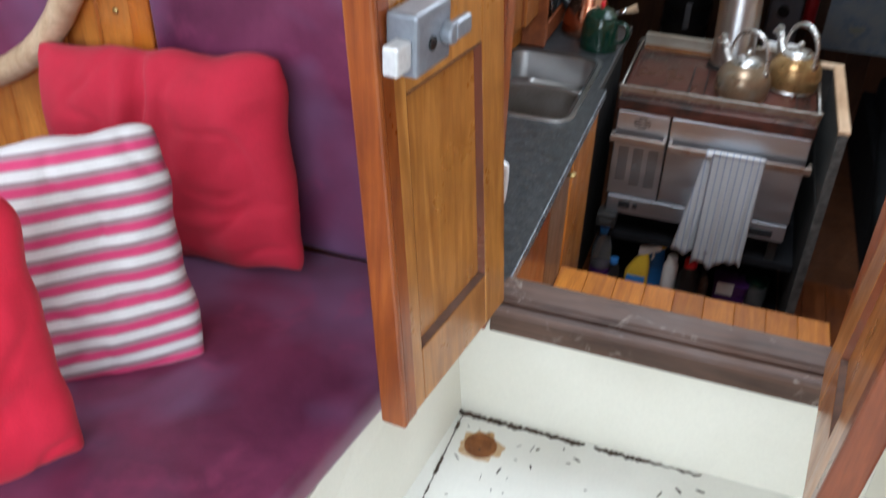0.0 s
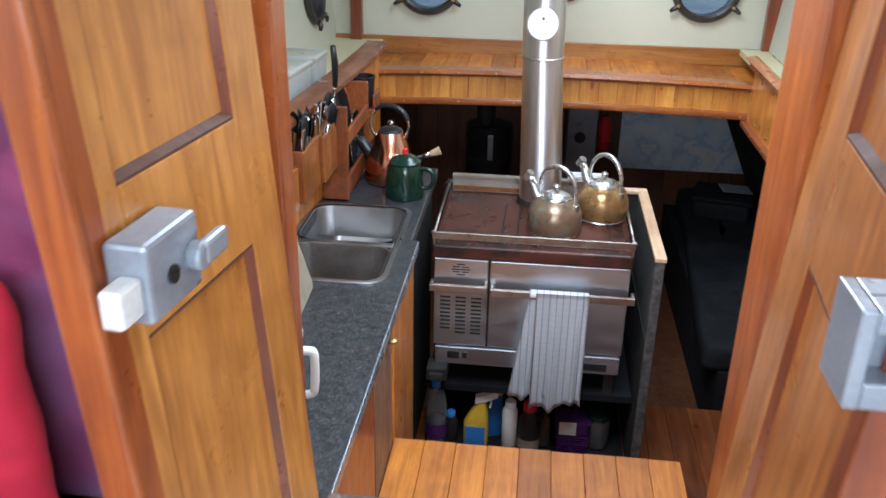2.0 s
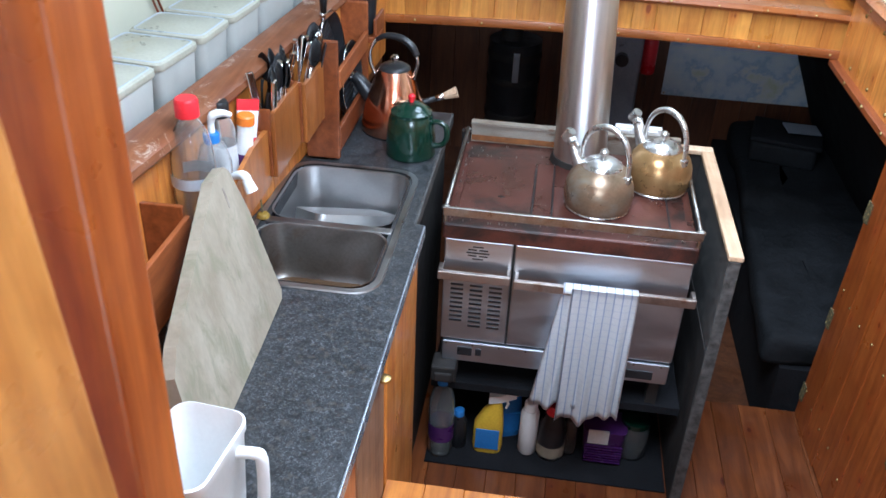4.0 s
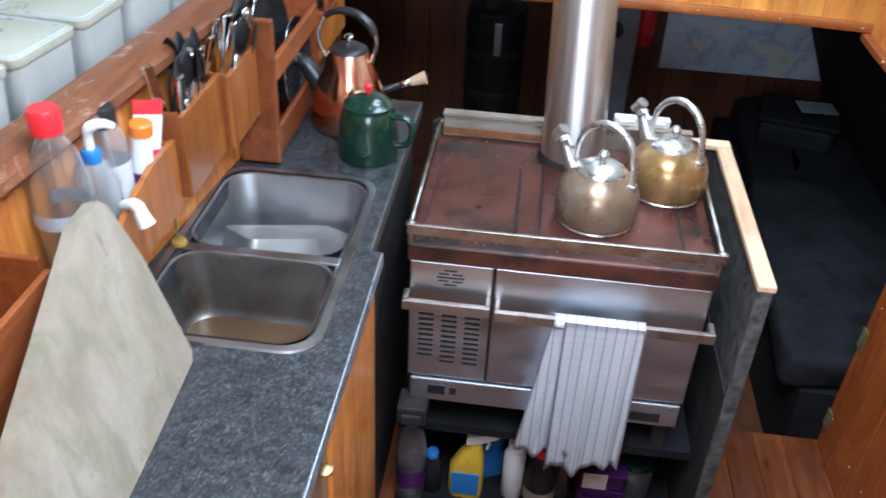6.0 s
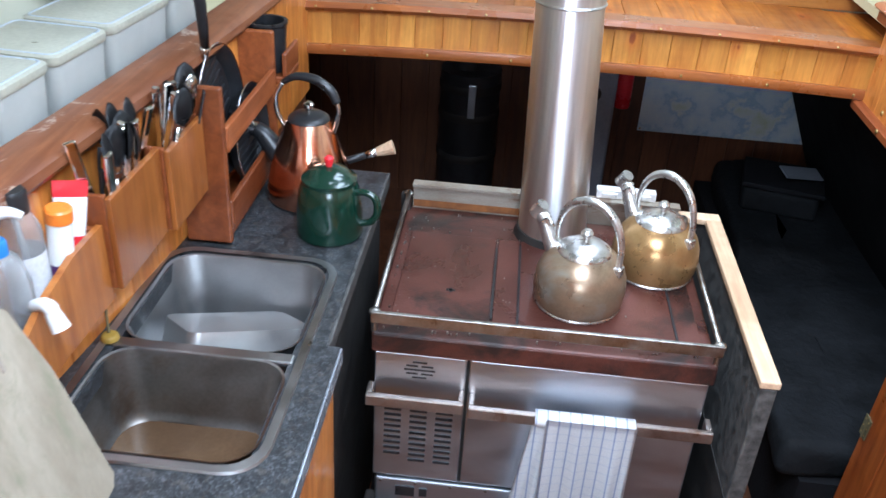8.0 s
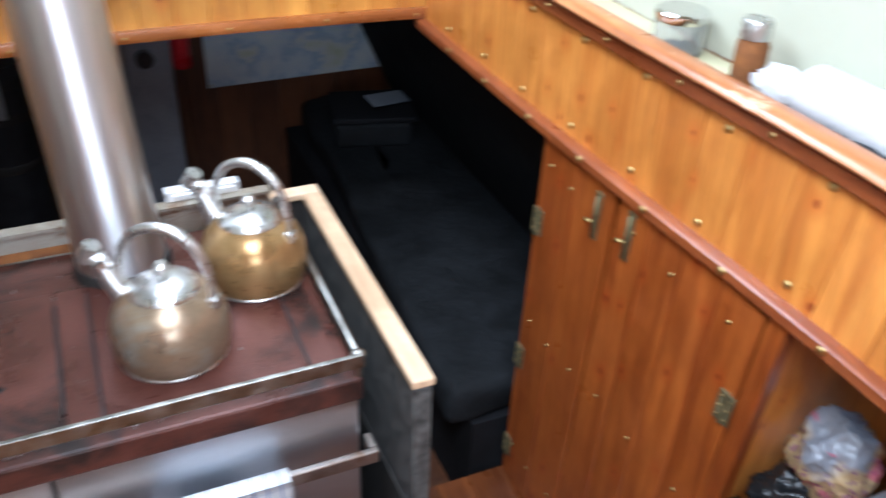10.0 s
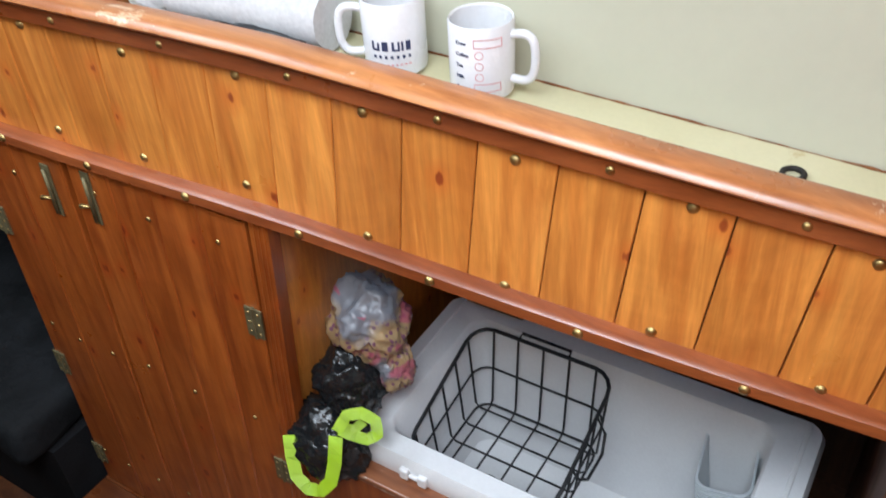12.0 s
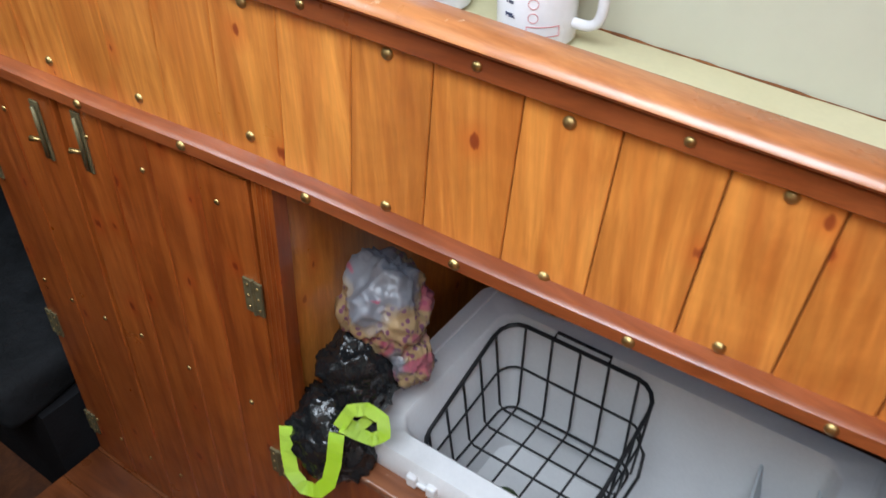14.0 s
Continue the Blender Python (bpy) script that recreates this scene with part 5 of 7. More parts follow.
lathe(bm, ((0.051, 0.130), (0.051, 0.134), (0.045, 0.138), (0.041, 0.143), (0.034, 0.151), (0.018, 0.158), (0.006, 0.160)), 28)
lid = part("lid", bm, GREEN, gp, smooth="auto")
bm = B()
lathe(bm, ((0.006, 0.160), (0.008, 0.170), (0.009, 0.178), (0.004, 0.183)), 12)
part("knob", bm, REDPLASTIC, lid, "red knob", smooth="auto")
bm = B()
tube(bm, [(-0.018, 0.040, 0.070), (-0.026, 0.062, 0.096), (-0.030, 0.074, 0.120)], [0.020, 0.014, 0.010], 12, smooth_path=True)
part("spout", bm, GREEN, gp, smooth="auto")
bm = B()
tube(bm, [(0.050, 0, 0.108), (0.072, 0, 0.110), (0.090, 0, 0.098), (0.093, 0, 0.065), (0.080, 0, 0.042), (0.055, 0, 0.034)], 0.0075, 8, smooth_path=True)
part("handle", bm, GREEN, gp, smooth=True)


# tea towel over the oven handle
tw = thing("tea_towel", pose(0.806, 1.905, 0.020), "white tea towel with thin blue lines hung on the oven handle", "towel")


def drape(bm, x0, x1, top, low0, low1, y, seed, flare=0.0, n=26, k=22):
    rows = []
    for j in range(k + 1):
        f = j / k
        row = []
        for i in range(n + 1):
            u = i / n
            bottom = low0 + (low1 - low0) * u + 0.012 * math.sin(u * 9 + seed)
            z = top + (bottom - top) * f
            x = x0 + (x1 - x0) * u - flare * f * (1 - u) ** 1.3
            fold = 0.010 * f ** 0.7 * math.sin(u * 17 + seed) + 0.006 * f * math.sin(u * 31 + seed * 2)
            row.append(bm.verts.new((x, y - 0.004 - fold - 0.008 * f, z)))
        rows.append(row)
    for a, b in zip(rows, rows[1:]):
        for i in range(n):
            bm.faces.new((a[i], a[i + 1], b[i + 1], b[i]))
    g = bm.faces[:]
    bmesh.ops.solidify(bm, geom=g, thickness=0.004)


bm = B()
drape(bm, -0.070, 0.098, 0.722, 0.290, 0.318, -0.004, 1.0, 0.0)
part("front_fold", bm, TOWEL, tw, smooth=True)
bm = B()
drape(bm, -0.090, 0.03, 0.719, 0.325, 0.335, 0.014, 3.0, 0.055)
part("back_fold", bm, TOWEL, tw, smooth=True)
bm = B()
loft(bm, [[(x, 0.040 * math.cos(radians(a)) * 0.5 + 0.014, 0.700 + 0.022 * math.sin(radians(a))) for a in range(10, 180, 20)] + [(x, 0.014 + 0.016 * math.cos(radians(a)), 0.700 + 0.018 * math.sin(radians(a))) for a in range(170, 0, -20)] for x in (-0.09, 0.0, 0.097)])
part("top_fold", bm, TOWEL, tw, smooth=True)

# ---- portholes ----


def drill(ob, cutters):
    """Cut round holes through a wall; each cutter is (from, to, radius)."""
    for a, b, r in cutters:
        bm = B()
        cyl(bm, a, b, r, r, 32)
        cutter = new("cutter", finish("cutter", bm, CREAM))
        mod = ob.modifiers.new("hole", "BOOLEAN")
        mod.operation, mod.solver, mod.object = "DIFFERENCE", "EXACT", cutter
        bpy.context.view_layer.update()
        me = bpy.data.meshes.new_from_object(ob.evaluated_get(bpy.context.evaluated_depsgraph_get()))
        ob.modifiers.remove(mod)
        ob.data = me
        bpy.data.objects.remove(cutter)


def porthole(m, r, label, lugs=(215, 325)):
    """A round bronze port; its own z points into the cabin."""
    p = thing("porthole", m, label, "porthole", "cabin portholes")
    bm = B()
    lathe(bm, ((r * 0.80, -0.045), (r * 0.80, 0.018), (r * 0.86, 0.026), (r * 0.97, 0.024), (r, 0.014), (r, 0.0)), 40, close=False)
    part("ring", bm, BRONZE, p, smooth="auto")
    bm = B()
    lathe(bm, ((0.0005, -0.012), (r * 0.80, -0.012), (r * 0.80, -0.006), (0.0005, -0.006)), 40, close=False)
    g = part("pane", bm, GLASS, p)
    g.visible_shadow = False
    for a in lugs:
        ca, sa = math.cos(radians(a)), math.sin(radians(a))
        bm = B()
        tube(bm, [(ca * r * 0.9, sa * r * 0.9, 0.02), (ca * r * 1.06, sa * r * 1.06, 0.03), (ca * r * 1.2, sa * r * 1.2, 0.026)], [0.012, 0.010, 0.007], 8)
        part("lug", bm, BRONZE, p, smooth=True)
        bm = B()
        cyl(bm, (ca * r * 0.93, sa * r * 0.93, 0.022), (ca * r * 0.93, sa * r * 0.93, 0.036), 0.007)
        part("nut", bm, BRASS, p)
    return p


forward_wall = bpy.data.objects["wall_forward"]
drill(forward_wall, [((0.20, 3.2, 1.505), (0.20, 3.5, 1.505), 0.125), ((1.385, 3.2, 1.515), (1.385, 3.5, 1.515), 0.125)])
for x, z in ((0.20, 1.505), (1.385, 1.515)):
    porthole(Matrix.Translation((x, 3.328, z)) @ Matrix.Rotation(math.pi / 2, 4, "X"), 0.148, "round dark bronze porthole in the forward wall")
drill(bpy.data.objects["wall_hull_port"], [((-0.6, 2.25, 1.49), (0.1, 2.25, 1.49), 0.115), ((-0.6, 3.0, 1.49), (0.1, 3.0, 1.49), 0.115)])
for y in (2.25, 3.0):
    porthole(Matrix.Translation((left_x(y) - 0.287, y, 1.49)) @ Matrix.Rotation(math.pi / 2 - 0.1, 4, "Y"), 0.135, "round dark bronze porthole in the cabin side", (-14, 32))
drill(bpy.data.objects["wall_hull_starboard"], [((1.4, 1.52, 1.575), (2.2, 1.52, 1.575), 0.125)])
porthole(Matrix.Translation((right_x(1.52) + 0.172, 1.52, 1.575)) @ Matrix.Rotation(-math.pi / 2 + 0.1, 4, "Y"), 0.148, "round dark bronze porthole above the mugs", (250, 290))
for x in (0.58, 1.02):
    k = thing("wooden_block", (x, 3.315, 1.53), "small dark wooden block on the forward wall", "block", "wall blocks")
    part("block", boxes((-0.03, 0.03, -0.012, 0.012, -0.02, 0.03)), MAHOGANY, k, bevel=0.003)
pl = thing("wooden_disc", (0.80, 3.322, 1.535), "round brown wooden plate on the forward wall", "plate")
bm = B()
cyl(bm, (0, 0.004, 0), (0, -0.022, 0), 0.10, 0.085, 32)
part("disc", bm, MAHOGANY, pl, smooth="auto")

# ---- things: port racks ----


def rack_box(y0, y1, z0, z1, depth, label):
    x = left_x((y0 + y1) / 2)
    r = thing("cutlery_box", (x, (y0 + y1) / 2, z0), label, "cutlery box", "cutlery boxes")
    h, w = z1 - z0, (y1 - y0) / 2
    part("front", boxes((depth - 0.010, depth, -w, w, 0, h - 0.004)), RACKFRONT, r, bevel=0.002)
    part("side", boxes((0.002, depth - 0.010, -w, -w + 0.009, 0, h)), RACK, r, bevel=0.002)
    part("side", boxes((0.002, depth - 0.010, w - 0.009, w, 0, h)), RACK, r, bevel=0.002)
    part("bottom", boxes((0.002, depth - 0.010, -w + 0.009, w - 0.009, 0, 0.01)), RACK, r)
    return x, (y0 + y1) / 2, z0


def cutlery(x, y, z0, kinds, seed, half=0.062):
    rng = random.Random(seed)
    for i, kind in enumerate(kinds):
        px, py = x + rng.uniform(0.012, 0.052), y - half + 2 * half * (i + 0.5) / len(kinds)
        tilt = (rng.uniform(-10, 10), rng.uniform(-2, 16), rng.uniform(-60, 60))
        up = rng.uniform(0.0, 0.022)
        m = pose(px, py, z0 + 0.014 + up, *tilt)
        if kind in ("spoon", "ladle"):
            dark = kind == "ladle"
            s = thing("serving_spoon" if dark else "spoon", m, "black plastic serving spoon in the cutlery box" if dark else "steel spoon standing in the cutlery box", "spoon", "cutlery")
            metal = BLACK if dark else CHROME
            bm = B()
            tube(bm, [(0, 0, 0), (0, 0, 0.10), (0.002, 0, 0.145), (0.006, 0, 0.16)], [0.004, 0.0028, 0.0028, 0.004], 8, smooth_path=True)
            part("stem", bm, metal, s, smooth=True)
            bm = B()
            w, h = (0.021, 0.032) if dark else (0.018, 0.028)
            rows = []
            for a in range(9):
                f = -1 + 2 * a / 8
                half_w = max(0.0025, w * math.sqrt(max(0.0, 1 - f * f)))
                rows.append([(0.012 + 0.009 * (1 - f * f) * (1 - (b / 3) ** 2) - 0.004 * f, half_w * b / 3, 0.186 + h * f) for b in range(-3, 4)])
            grid = [[bm.verts.new(p) for p in row] for row in rows]
            for a in range(8):
                for b in range(6):
                    bm.faces.new((grid[a][b], grid[a][b + 1], grid[a + 1][b + 1], grid[a + 1][b]))
            bmesh.ops.solidify(bm, geom=bm.faces[:], thickness=0.0014)
            part("bowl", bm, metal, s, smooth=True)
        elif kind == "knife":
            s = thing("knife", m, "steel knife handle standing in the cutlery box", "knife", "cutlery")
            part("handle", boxes((-0.004, 0.004, -0.009, 0.009, 0.07, 0.205)), CHROME, s, bevel=0.0035, segs=3)
            part("blade", boxes((-0.001, 0.001, -0.008, 0.008, 0, 0.07)), CHROME, s)
        else:
            s = thing("fork", m, "steel fork standing in the cutlery box", "fork", "cutlery")
            bm = B()
            tube(bm, [(0, 0, 0), (0, 0, 0.15)], 0.0032, 6)
            part("stem", bm, CHROME, s, smooth=True)
            part("head", boxes((-0.002, 0.002, -0.010, 0.010, 0.148, 0.158)), CHROME, s)
            for q in (-0.009, -0.003, 0.003, 0.009):
                part("tine", boxes((-0.0015, 0.0015, q - 0.0012, q + 0.0012, 0.158, 0.192)), CHROME, s)


bx = rack_box(1.705, 1.888, 1.075, 1.232, 0.075, "reddish wooden cutlery box full of black and steel cutlery")
cutlery(*bx, ("knife", "ladle", "ladle", "knife", "ladle", "fork", "ladle", "ladle", "knife", "ladle", "ladle", "knife", "ladle", "ladle", "knife", "ladle", "fork", "ladle", "ladle", "knife"), 2, 0.070)
bx = rack_box(1.892, 2.052, 1.075, 1.225, 0.075, "reddish wooden cutlery box full of steel cutlery")
cutlery(*bx, ("knife", "knife", "ladle", "knife", "fork", "knife", "ladle", "knife", "spoon", "fork", "knife", "ladle", "knife", "ladle", "knife", "knife", "ladle", "spoon"), 5, 0.060)


def spatula(x, y, z):
    s = thing("black_spatula", pose(x, y, z, -6, 14, 20), "black kitchen spatula leaning in the box", "spatula")
    part("stem", boxes((-0.004, 0.004, -0.006, 0.006, 0, 0.13)), BLACK, s, bevel=0.002)
    part("blade", boxes((-0.002, 0.002, -0.024, 0.024, 0.128, 0.185)), BLACK, s, bevel=0.001)


spatula(0.04, 2.03, 1.087)

# low rack with bottles
lr = thing("bottle_rack", (left_x(1.55), 1.55, 1.06), "reddish wooden rack holding bottles behind the sink", "rack")
bm = B()
outline = [(-0.12, 0.0), (0.15, 0.0), (0.15, 0.128), (0.06, 0.128), (-0.03, 0.110), (-0.09, 0.085), (-0.12, 0.05)]
loft(bm, [[(x, y, z) for y, z in outline] for x in (0.072, 0.082)])
part("front", bm, RACKFRONT, lr, bevel=0.002)
part("bottom", boxes((0.005, 0.072, -0.20, 0.15, 0.020, 0.032)), RACK, lr)
part("side", boxes((0.005, 0.072, 0.14, 0.15, 0.032, 0.125)), RACK, lr, bevel=0.002)
lr2 = thing("bottle_rack", (left_x(1.2), 1.2, 1.06), "reddish wooden rack beside the cutting board", "rack")
part("front", boxes((0.09, 0.10, -0.14, 0.12, 0.0, 0.13)), RACK, lr2, bevel=0.002)
part("bottom", boxes((0.012, 0.09, -0.14, 0.12, 0.0, 0.010)), RACK, lr2)
part("side", boxes((0.012, 0.09, 0.11, 0.12, 0.010, 0.15)), RACK, lr2, bevel=0.002)


def bottle(name, at, prof, material, cap, cap_mat, label, cat="bottle", group="", tilt=(0, 0, 0), seg=24, label_band=None):
    b = thing(name, pose(*at, *tilt), label, cat, group)
    bm = B()
    if material in (CLEAR, MILKY):
        inner = [(max(0.001, r - 0.0022), max(z, 0.003)) for r, z in reversed(prof)]
        lathe(bm, tuple(prof) + tuple(inner), seg)
    else:
        lathe(bm, prof, seg)
    part("body", bm, material, b, smooth="auto")
    if cap:
        bm = B()
        lathe(bm, cap, seg)
        part("cap", bm, cap_mat, b, smooth="auto")
    if label_band:
        r, z0, z1, m = label_band
        bm = B()
        lathe(bm, ((r, z0), (r, z1)), seg, close=False)
        part("label_band", bm, m, b, smooth=True)
    return b


def cap_at(z, r, h):
    return ((r, z), (r, z + h * 0.85), (r * 0.85, z + h))


lx0 = left_x(1.45)
bottle("soap_bottle", (lx0 + 0.036, 1.44, 1.093), ((0.036, 0), (0.040, 0.01), (0.042, 0.10), (0.040, 0.16), (0.032, 0.20), (0.017, 0.225), (0.015, 0.235)), CLEAR, cap_at(0.232, 0.022, 0.034), REDPLASTIC, "clear plastic bottle with a red screw cap", group="bottles in the rack", label_band=(0.0432, 0.10, 0.122, LIDBLUE))
pump = bottle("pump_bottle", (lx0 + 0.042, 1.525, 1.093), ((0.028, 0), (0.033, 0.008), (0.033, 0.10), (0.024, 0.135), (0.012, 0.145)), MILKY, cap_at(0.143, 0.014, 0.02), BLUE, "clear pump bottle with a white nozzle", group="bottles in the rack")
bm = B()
tube(bm, [(0, 0, 0.16), (0, 0, 0.182), (0.006, 0, 0.198), (0.024, 0.004, 0.203), (0.040, 0.007, 0.198)], [0.007, 0.007, 0.009, 0.007, 0.005], 10, smooth_path=True)
part("nozzle", bm, PLASTICWHITE, pump, smooth=True)
bottle("dark_bottle", (lx0 + 0.034, 1.592, 1.093), ((0.026, 0), (0.028, 0.01), (0.028, 0.14), (0.018, 0.165), (0.015, 0.17)), MILKY, cap_at(0.168, 0.019, 0.032), BLACK, "clear bottle with a black cap", group="bottles in the rack", label_band=(0.0288, 0.03, 0.11, PAPER))
bottle("vitamin_tube", (lx0 + 0.060, 1.622, 1.103), ((0.0165, 0), (0.017, 0.004), (0.017, 0.135)), PLASTICWHITE, cap_at(0.134, 0.0185, 0.02), ORANGEPLASTIC, "white tube with purple print and an orange cap", "tube", "bottles in the rack", (0, 6, 0), label_band=(0.0174, 0.02, 0.07, PURPLEPLASTIC))
tp = thing("toothpaste_tube", pose(lx0 + 0.050, 1.662, 1.093, 8, 12, 120) @ Matrix.Scale(1.02, 4), "red and white toothpaste tube standing in the rack", "tube")
for name, material, levels in (("tube", REDPLASTIC, ((0.022, 0.032, 0.02), (0.025, 0.037, 0.045), (0.022, 0.040, 0.085))), ("crimp", PLASTICWHITE, ((0.022, 0.040, 0.085), (0.016, 0.043, 0.115), (0.008, 0.046, 0.140)))):
    bm = B()
    loft(bm, [[(x, y, z) for x, y in rrect(0, 0, w, d, min(w, d) * 0.45)] for w, d, z in levels])
    part(name, bm, material, tp, smooth="auto")
bm = B()
loft(bm, [[(x, y, z) for x, y in rrect(0, 0, w, d, min(w, d) * 0.45)] for w, d, z in ((0.008, 0.046, 0.140), (0.005, 0.047, 0.150), (0.003, 0.047, 0.163))])
part("red_end", bm, REDPLASTIC, tp, "red crimped end", smooth="auto")
part("print_bar", boxes((-0.0142, -0.0130, -0.012, 0.012, 0.055, 0.062), (-0.0142, -0.0130, -0.010, 0.008, 0.040, 0.045)), PLASTICWHITE, tp)
bm = B()
cyl(bm, (0, 0, 0.0), (0, 0, 0.021), 0.012)
part("cap", bm, PLASTICWHITE, tp)
tb = thing("toothbrush", pose(lx0 + 0.028, 1.625, 1.093, 6, -4, 0), "blue and white toothbrush in the rack", "toothbrush")
bm = B()
tube(bm, [(0, 0, 0), (0, 0, 0.12), (0.004, 0, 0.19)], 0.004, 6)
part("handle", bm, PLASTICWHITE, tb, smooth=True)
part("bristles", boxes((0.004, 0.014, -0.005, 0.005, 0.165, 0.192)), BLUE, tb)
nz = thing("spray_nozzle", pose(left_x(1.5) + 0.088, 1.512, 1.168, 0, 24, -20), "white plastic nozzle hooked on the rack", "nozzle")
bm = B()
tube(bm, [(-0.012, 0, -0.004), (0.002, 0, 0.012), (0.014, 0, 0.014), (0.022, 0, 0.006)], [0.008, 0.009, 0.010, 0.008], 10, smooth_path=True)
part("grip", bm, PLASTICWHITE, nz, smooth=True)
bm = B()
cyl(bm, (0.016, 0, 0.010), (0.036, 0, -0.006), 0.010, 0.013, 14)
part("tip", bm, PLASTICWHITE, nz, smooth="auto")

# pan rack
pr = thing("pan_rack", (left_x(2.24), 2.24, 0.955), "reddish wooden rack with two slats holding frying pans", "rack")
for y, h in ((-0.178, 0.315), (0.168, 0.315)):
    bm = boxes((0.0, 0.088, y, y + 0.014, 0.0, h))
    part("side", bm, RACK, pr, bevel=0.004)
part("slat", boxes((0.078, 0.090, -0.164, 0.168, 0.185, 0.235)), RACK, pr, bevel=0.003)
part("slat", boxes((0.078, 0.090, -0.164, 0.168, 0.025, 0.085)), RACK, pr, bevel=0.003)
part("bottom", boxes((0.0, 0.078, -0.164, 0.168, 0.0, 0.012)), RACK, pr)


def pan(m, r, handle, label):
    p = thing("frying_pan", m, label, "frying pan", "pans in the rack")
    bm = B()
    lathe(bm, ((r * 0.82, 0.0), (r * 0.98, 0.022), (r, 0.024), (r * 0.96, 0.023), (r * 0.80, 0.004), (0.002, 0.004)), 36)
    part("bowl", bm, BLACKMETAL, p, smooth="auto")
    bm = B()
    tube(bm, [(r * math.cos(2 * math.pi * i / 36), r * math.sin(2 * math.pi * i / 36), 0.024) for i in range(36)], 0.0017, 6, True)
    part("rim", bm, CHROME, p, smooth=True)
    for i in range(-4, 5):
        part("ridge", boxes((-r * 0.62, r * 0.62, i * 0.018 - 0.003, i * 0.018 + 0.003, 0.004, 0.007)), BLACKMETAL, p)
    if handle:
        bm = B()
        tube(bm, [(0, r * 0.97, 0.018), (0, r + 0.02, 0.026)], 0.008, 8)
        part("ferrule", bm, CHROME, p, smooth=True)
        bm = B()
        tube(bm, [(0, r + 0.018, 0.026), (0, r + 0.06, 0.034), (0, r + 0.11, 0.042), (0, r + 0.165, 0.046)], [0.008, 0.010, 0.011, 0.009], 8)
        part("handle", bm, BLACK, p, smooth=True)
    return p


# own z of a pan points off the wall, own y up
face = Matrix(((0, 0, 1, 0), (1, 0, 0, 0), (0, 1, 0, 0), (0, 0, 0, 1)))
pan(Matrix.Translation((left_x(2.2) + 0.016, 2.215, 1.165)) @ Matrix.Rotation(radians(-5), 4, "Y") @ face @ Matrix.Rotation(radians(18), 4, "Z"), 0.128, True, "black frying pan with a long handle standing in the rack")
pan(Matrix.Translation((left_x(2.3) + 0.044, 2.29, 1.085)) @ Matrix.Rotation(radians(-5), 4, "Y") @ face, 0.108, False, "black ridged pan standing in the rack")
cupj = bottle("black_beaker", (left_x(2.5) + 0.045, 2.462, 1.17), ((0.036, 0), (0.042, 0.10), (0.045, 0.102), (0.045, 0.108), (0.038, 0.108), (0.034, 0.01)), BLACK, None, None, "black beaker with a green rim behind the pans", "beaker")
bk = thing("beaker_shelf", (left_x(2.5), 2.475, 1.15), "small reddish wooden shelf for a beaker", "shelf")
part("board", boxes((0.0, 0.095, -0.055, 0.055, 0.0, 0.018)), RACK, bk, bevel=0.003)
part("front", boxes((0.085, 0.095, -0.055, 0.055, 0.018, 0.07)), RACK, bk, bevel=0.003)

br = thing("pastry_brush", pose(0.225, 2.405, 0.975, 0, 70, 8), "black handled brush with pale bristles leaning behind the kettle", "brush")
bm = B()
tube(bm, [(0, 0, -0.02), (0, 0, 0.04), (0, 0, 0.085)], [0.006, 0.009, 0.008], 10)
part("handle", bm, BLACK, br, smooth=True)
bm = B()
tube(bm, [(0, 0, 0.085), (0, 0, 0.11)], [0.008, 0.010], 10)
part("ferrule", bm, CHROME, br, smooth=True)
bm = B()
tube(bm, [(0, 0, 0.11), (0, 0, 0.15)], [0.010, 0.017], 10)
part("bristles", bm, PALE, br)

# cutting board that leans on the rack
cb = thing("cutting_board", Matrix.Translation((0.150, 1.25, 0.9475)) @ Matrix.Rotation(radians(-15), 4, "Y") @ Matrix.Rotation(radians(3), 4, "Z"), "scrubbed and stained wooden cutting board leaning on the rack", "cutting board")
bm = B()
out = [(-0.27, 0.0), (0.185, 0.0), (0.20, 0.015), (0.188, 0.20), (0.165, 0.300), (0.150, 0.315), (0.09, 0.315), (0.06, 0.302), (-0.22, 0.19), (-0.26, 0.16), (-0.28, 0.05)]
loft(bm, [[(x, y, z) for y, z in out] for x in (-0.022, 0.0)])
part("slab", bm, BOARD, cb, bevel=0.006, segs=3)
part("finger_slot", boxes((-0.001, 0.0006, 0.112, 0.119, 0.250, 0.290)), WORNSLOT, cb, "dark worn finger slot", bevel=0.0003)

jug = thing("measuring_jug", pose(0.205, 0.842, 0.9475, 0, 0, -6), "white plastic square jug with a handle on the worktop", "jug")
bm = B()
loft(bm, [[(x, y, z) for x, y in rrect(0, 0, w, d, r)] for w, d, r, z in ((0.086, 0.126, 0.020, 0.0), (0.092, 0.132, 0.022, 0.006), (0.104, 0.150, 0.024, 0.165), (0.110, 0.156, 0.026, 0.172), (0.110, 0.156, 0.026, 0.184), (0.104, 0.150, 0.024, 0.186), (0.098, 0.144, 0.022, 0.170), (0.086, 0.126, 0.020, 0.008))])
part("body", bm, PLASTICWHITE, jug, smooth="auto")
bm = B()
tube(bm, [(0.046, 0.034, 0.150), (0.072, 0.038, 0.152), (0.083, 0.040, 0.142), (0.081, 0.040, 0.070), (0.074, 0.039, 0.052), (0.044, 0.034, 0.046)], 0.009, 10, smooth_path=True)
part("handle", bm, PLASTICWHITE, jug, smooth=True)

# food boxes on the port shelf


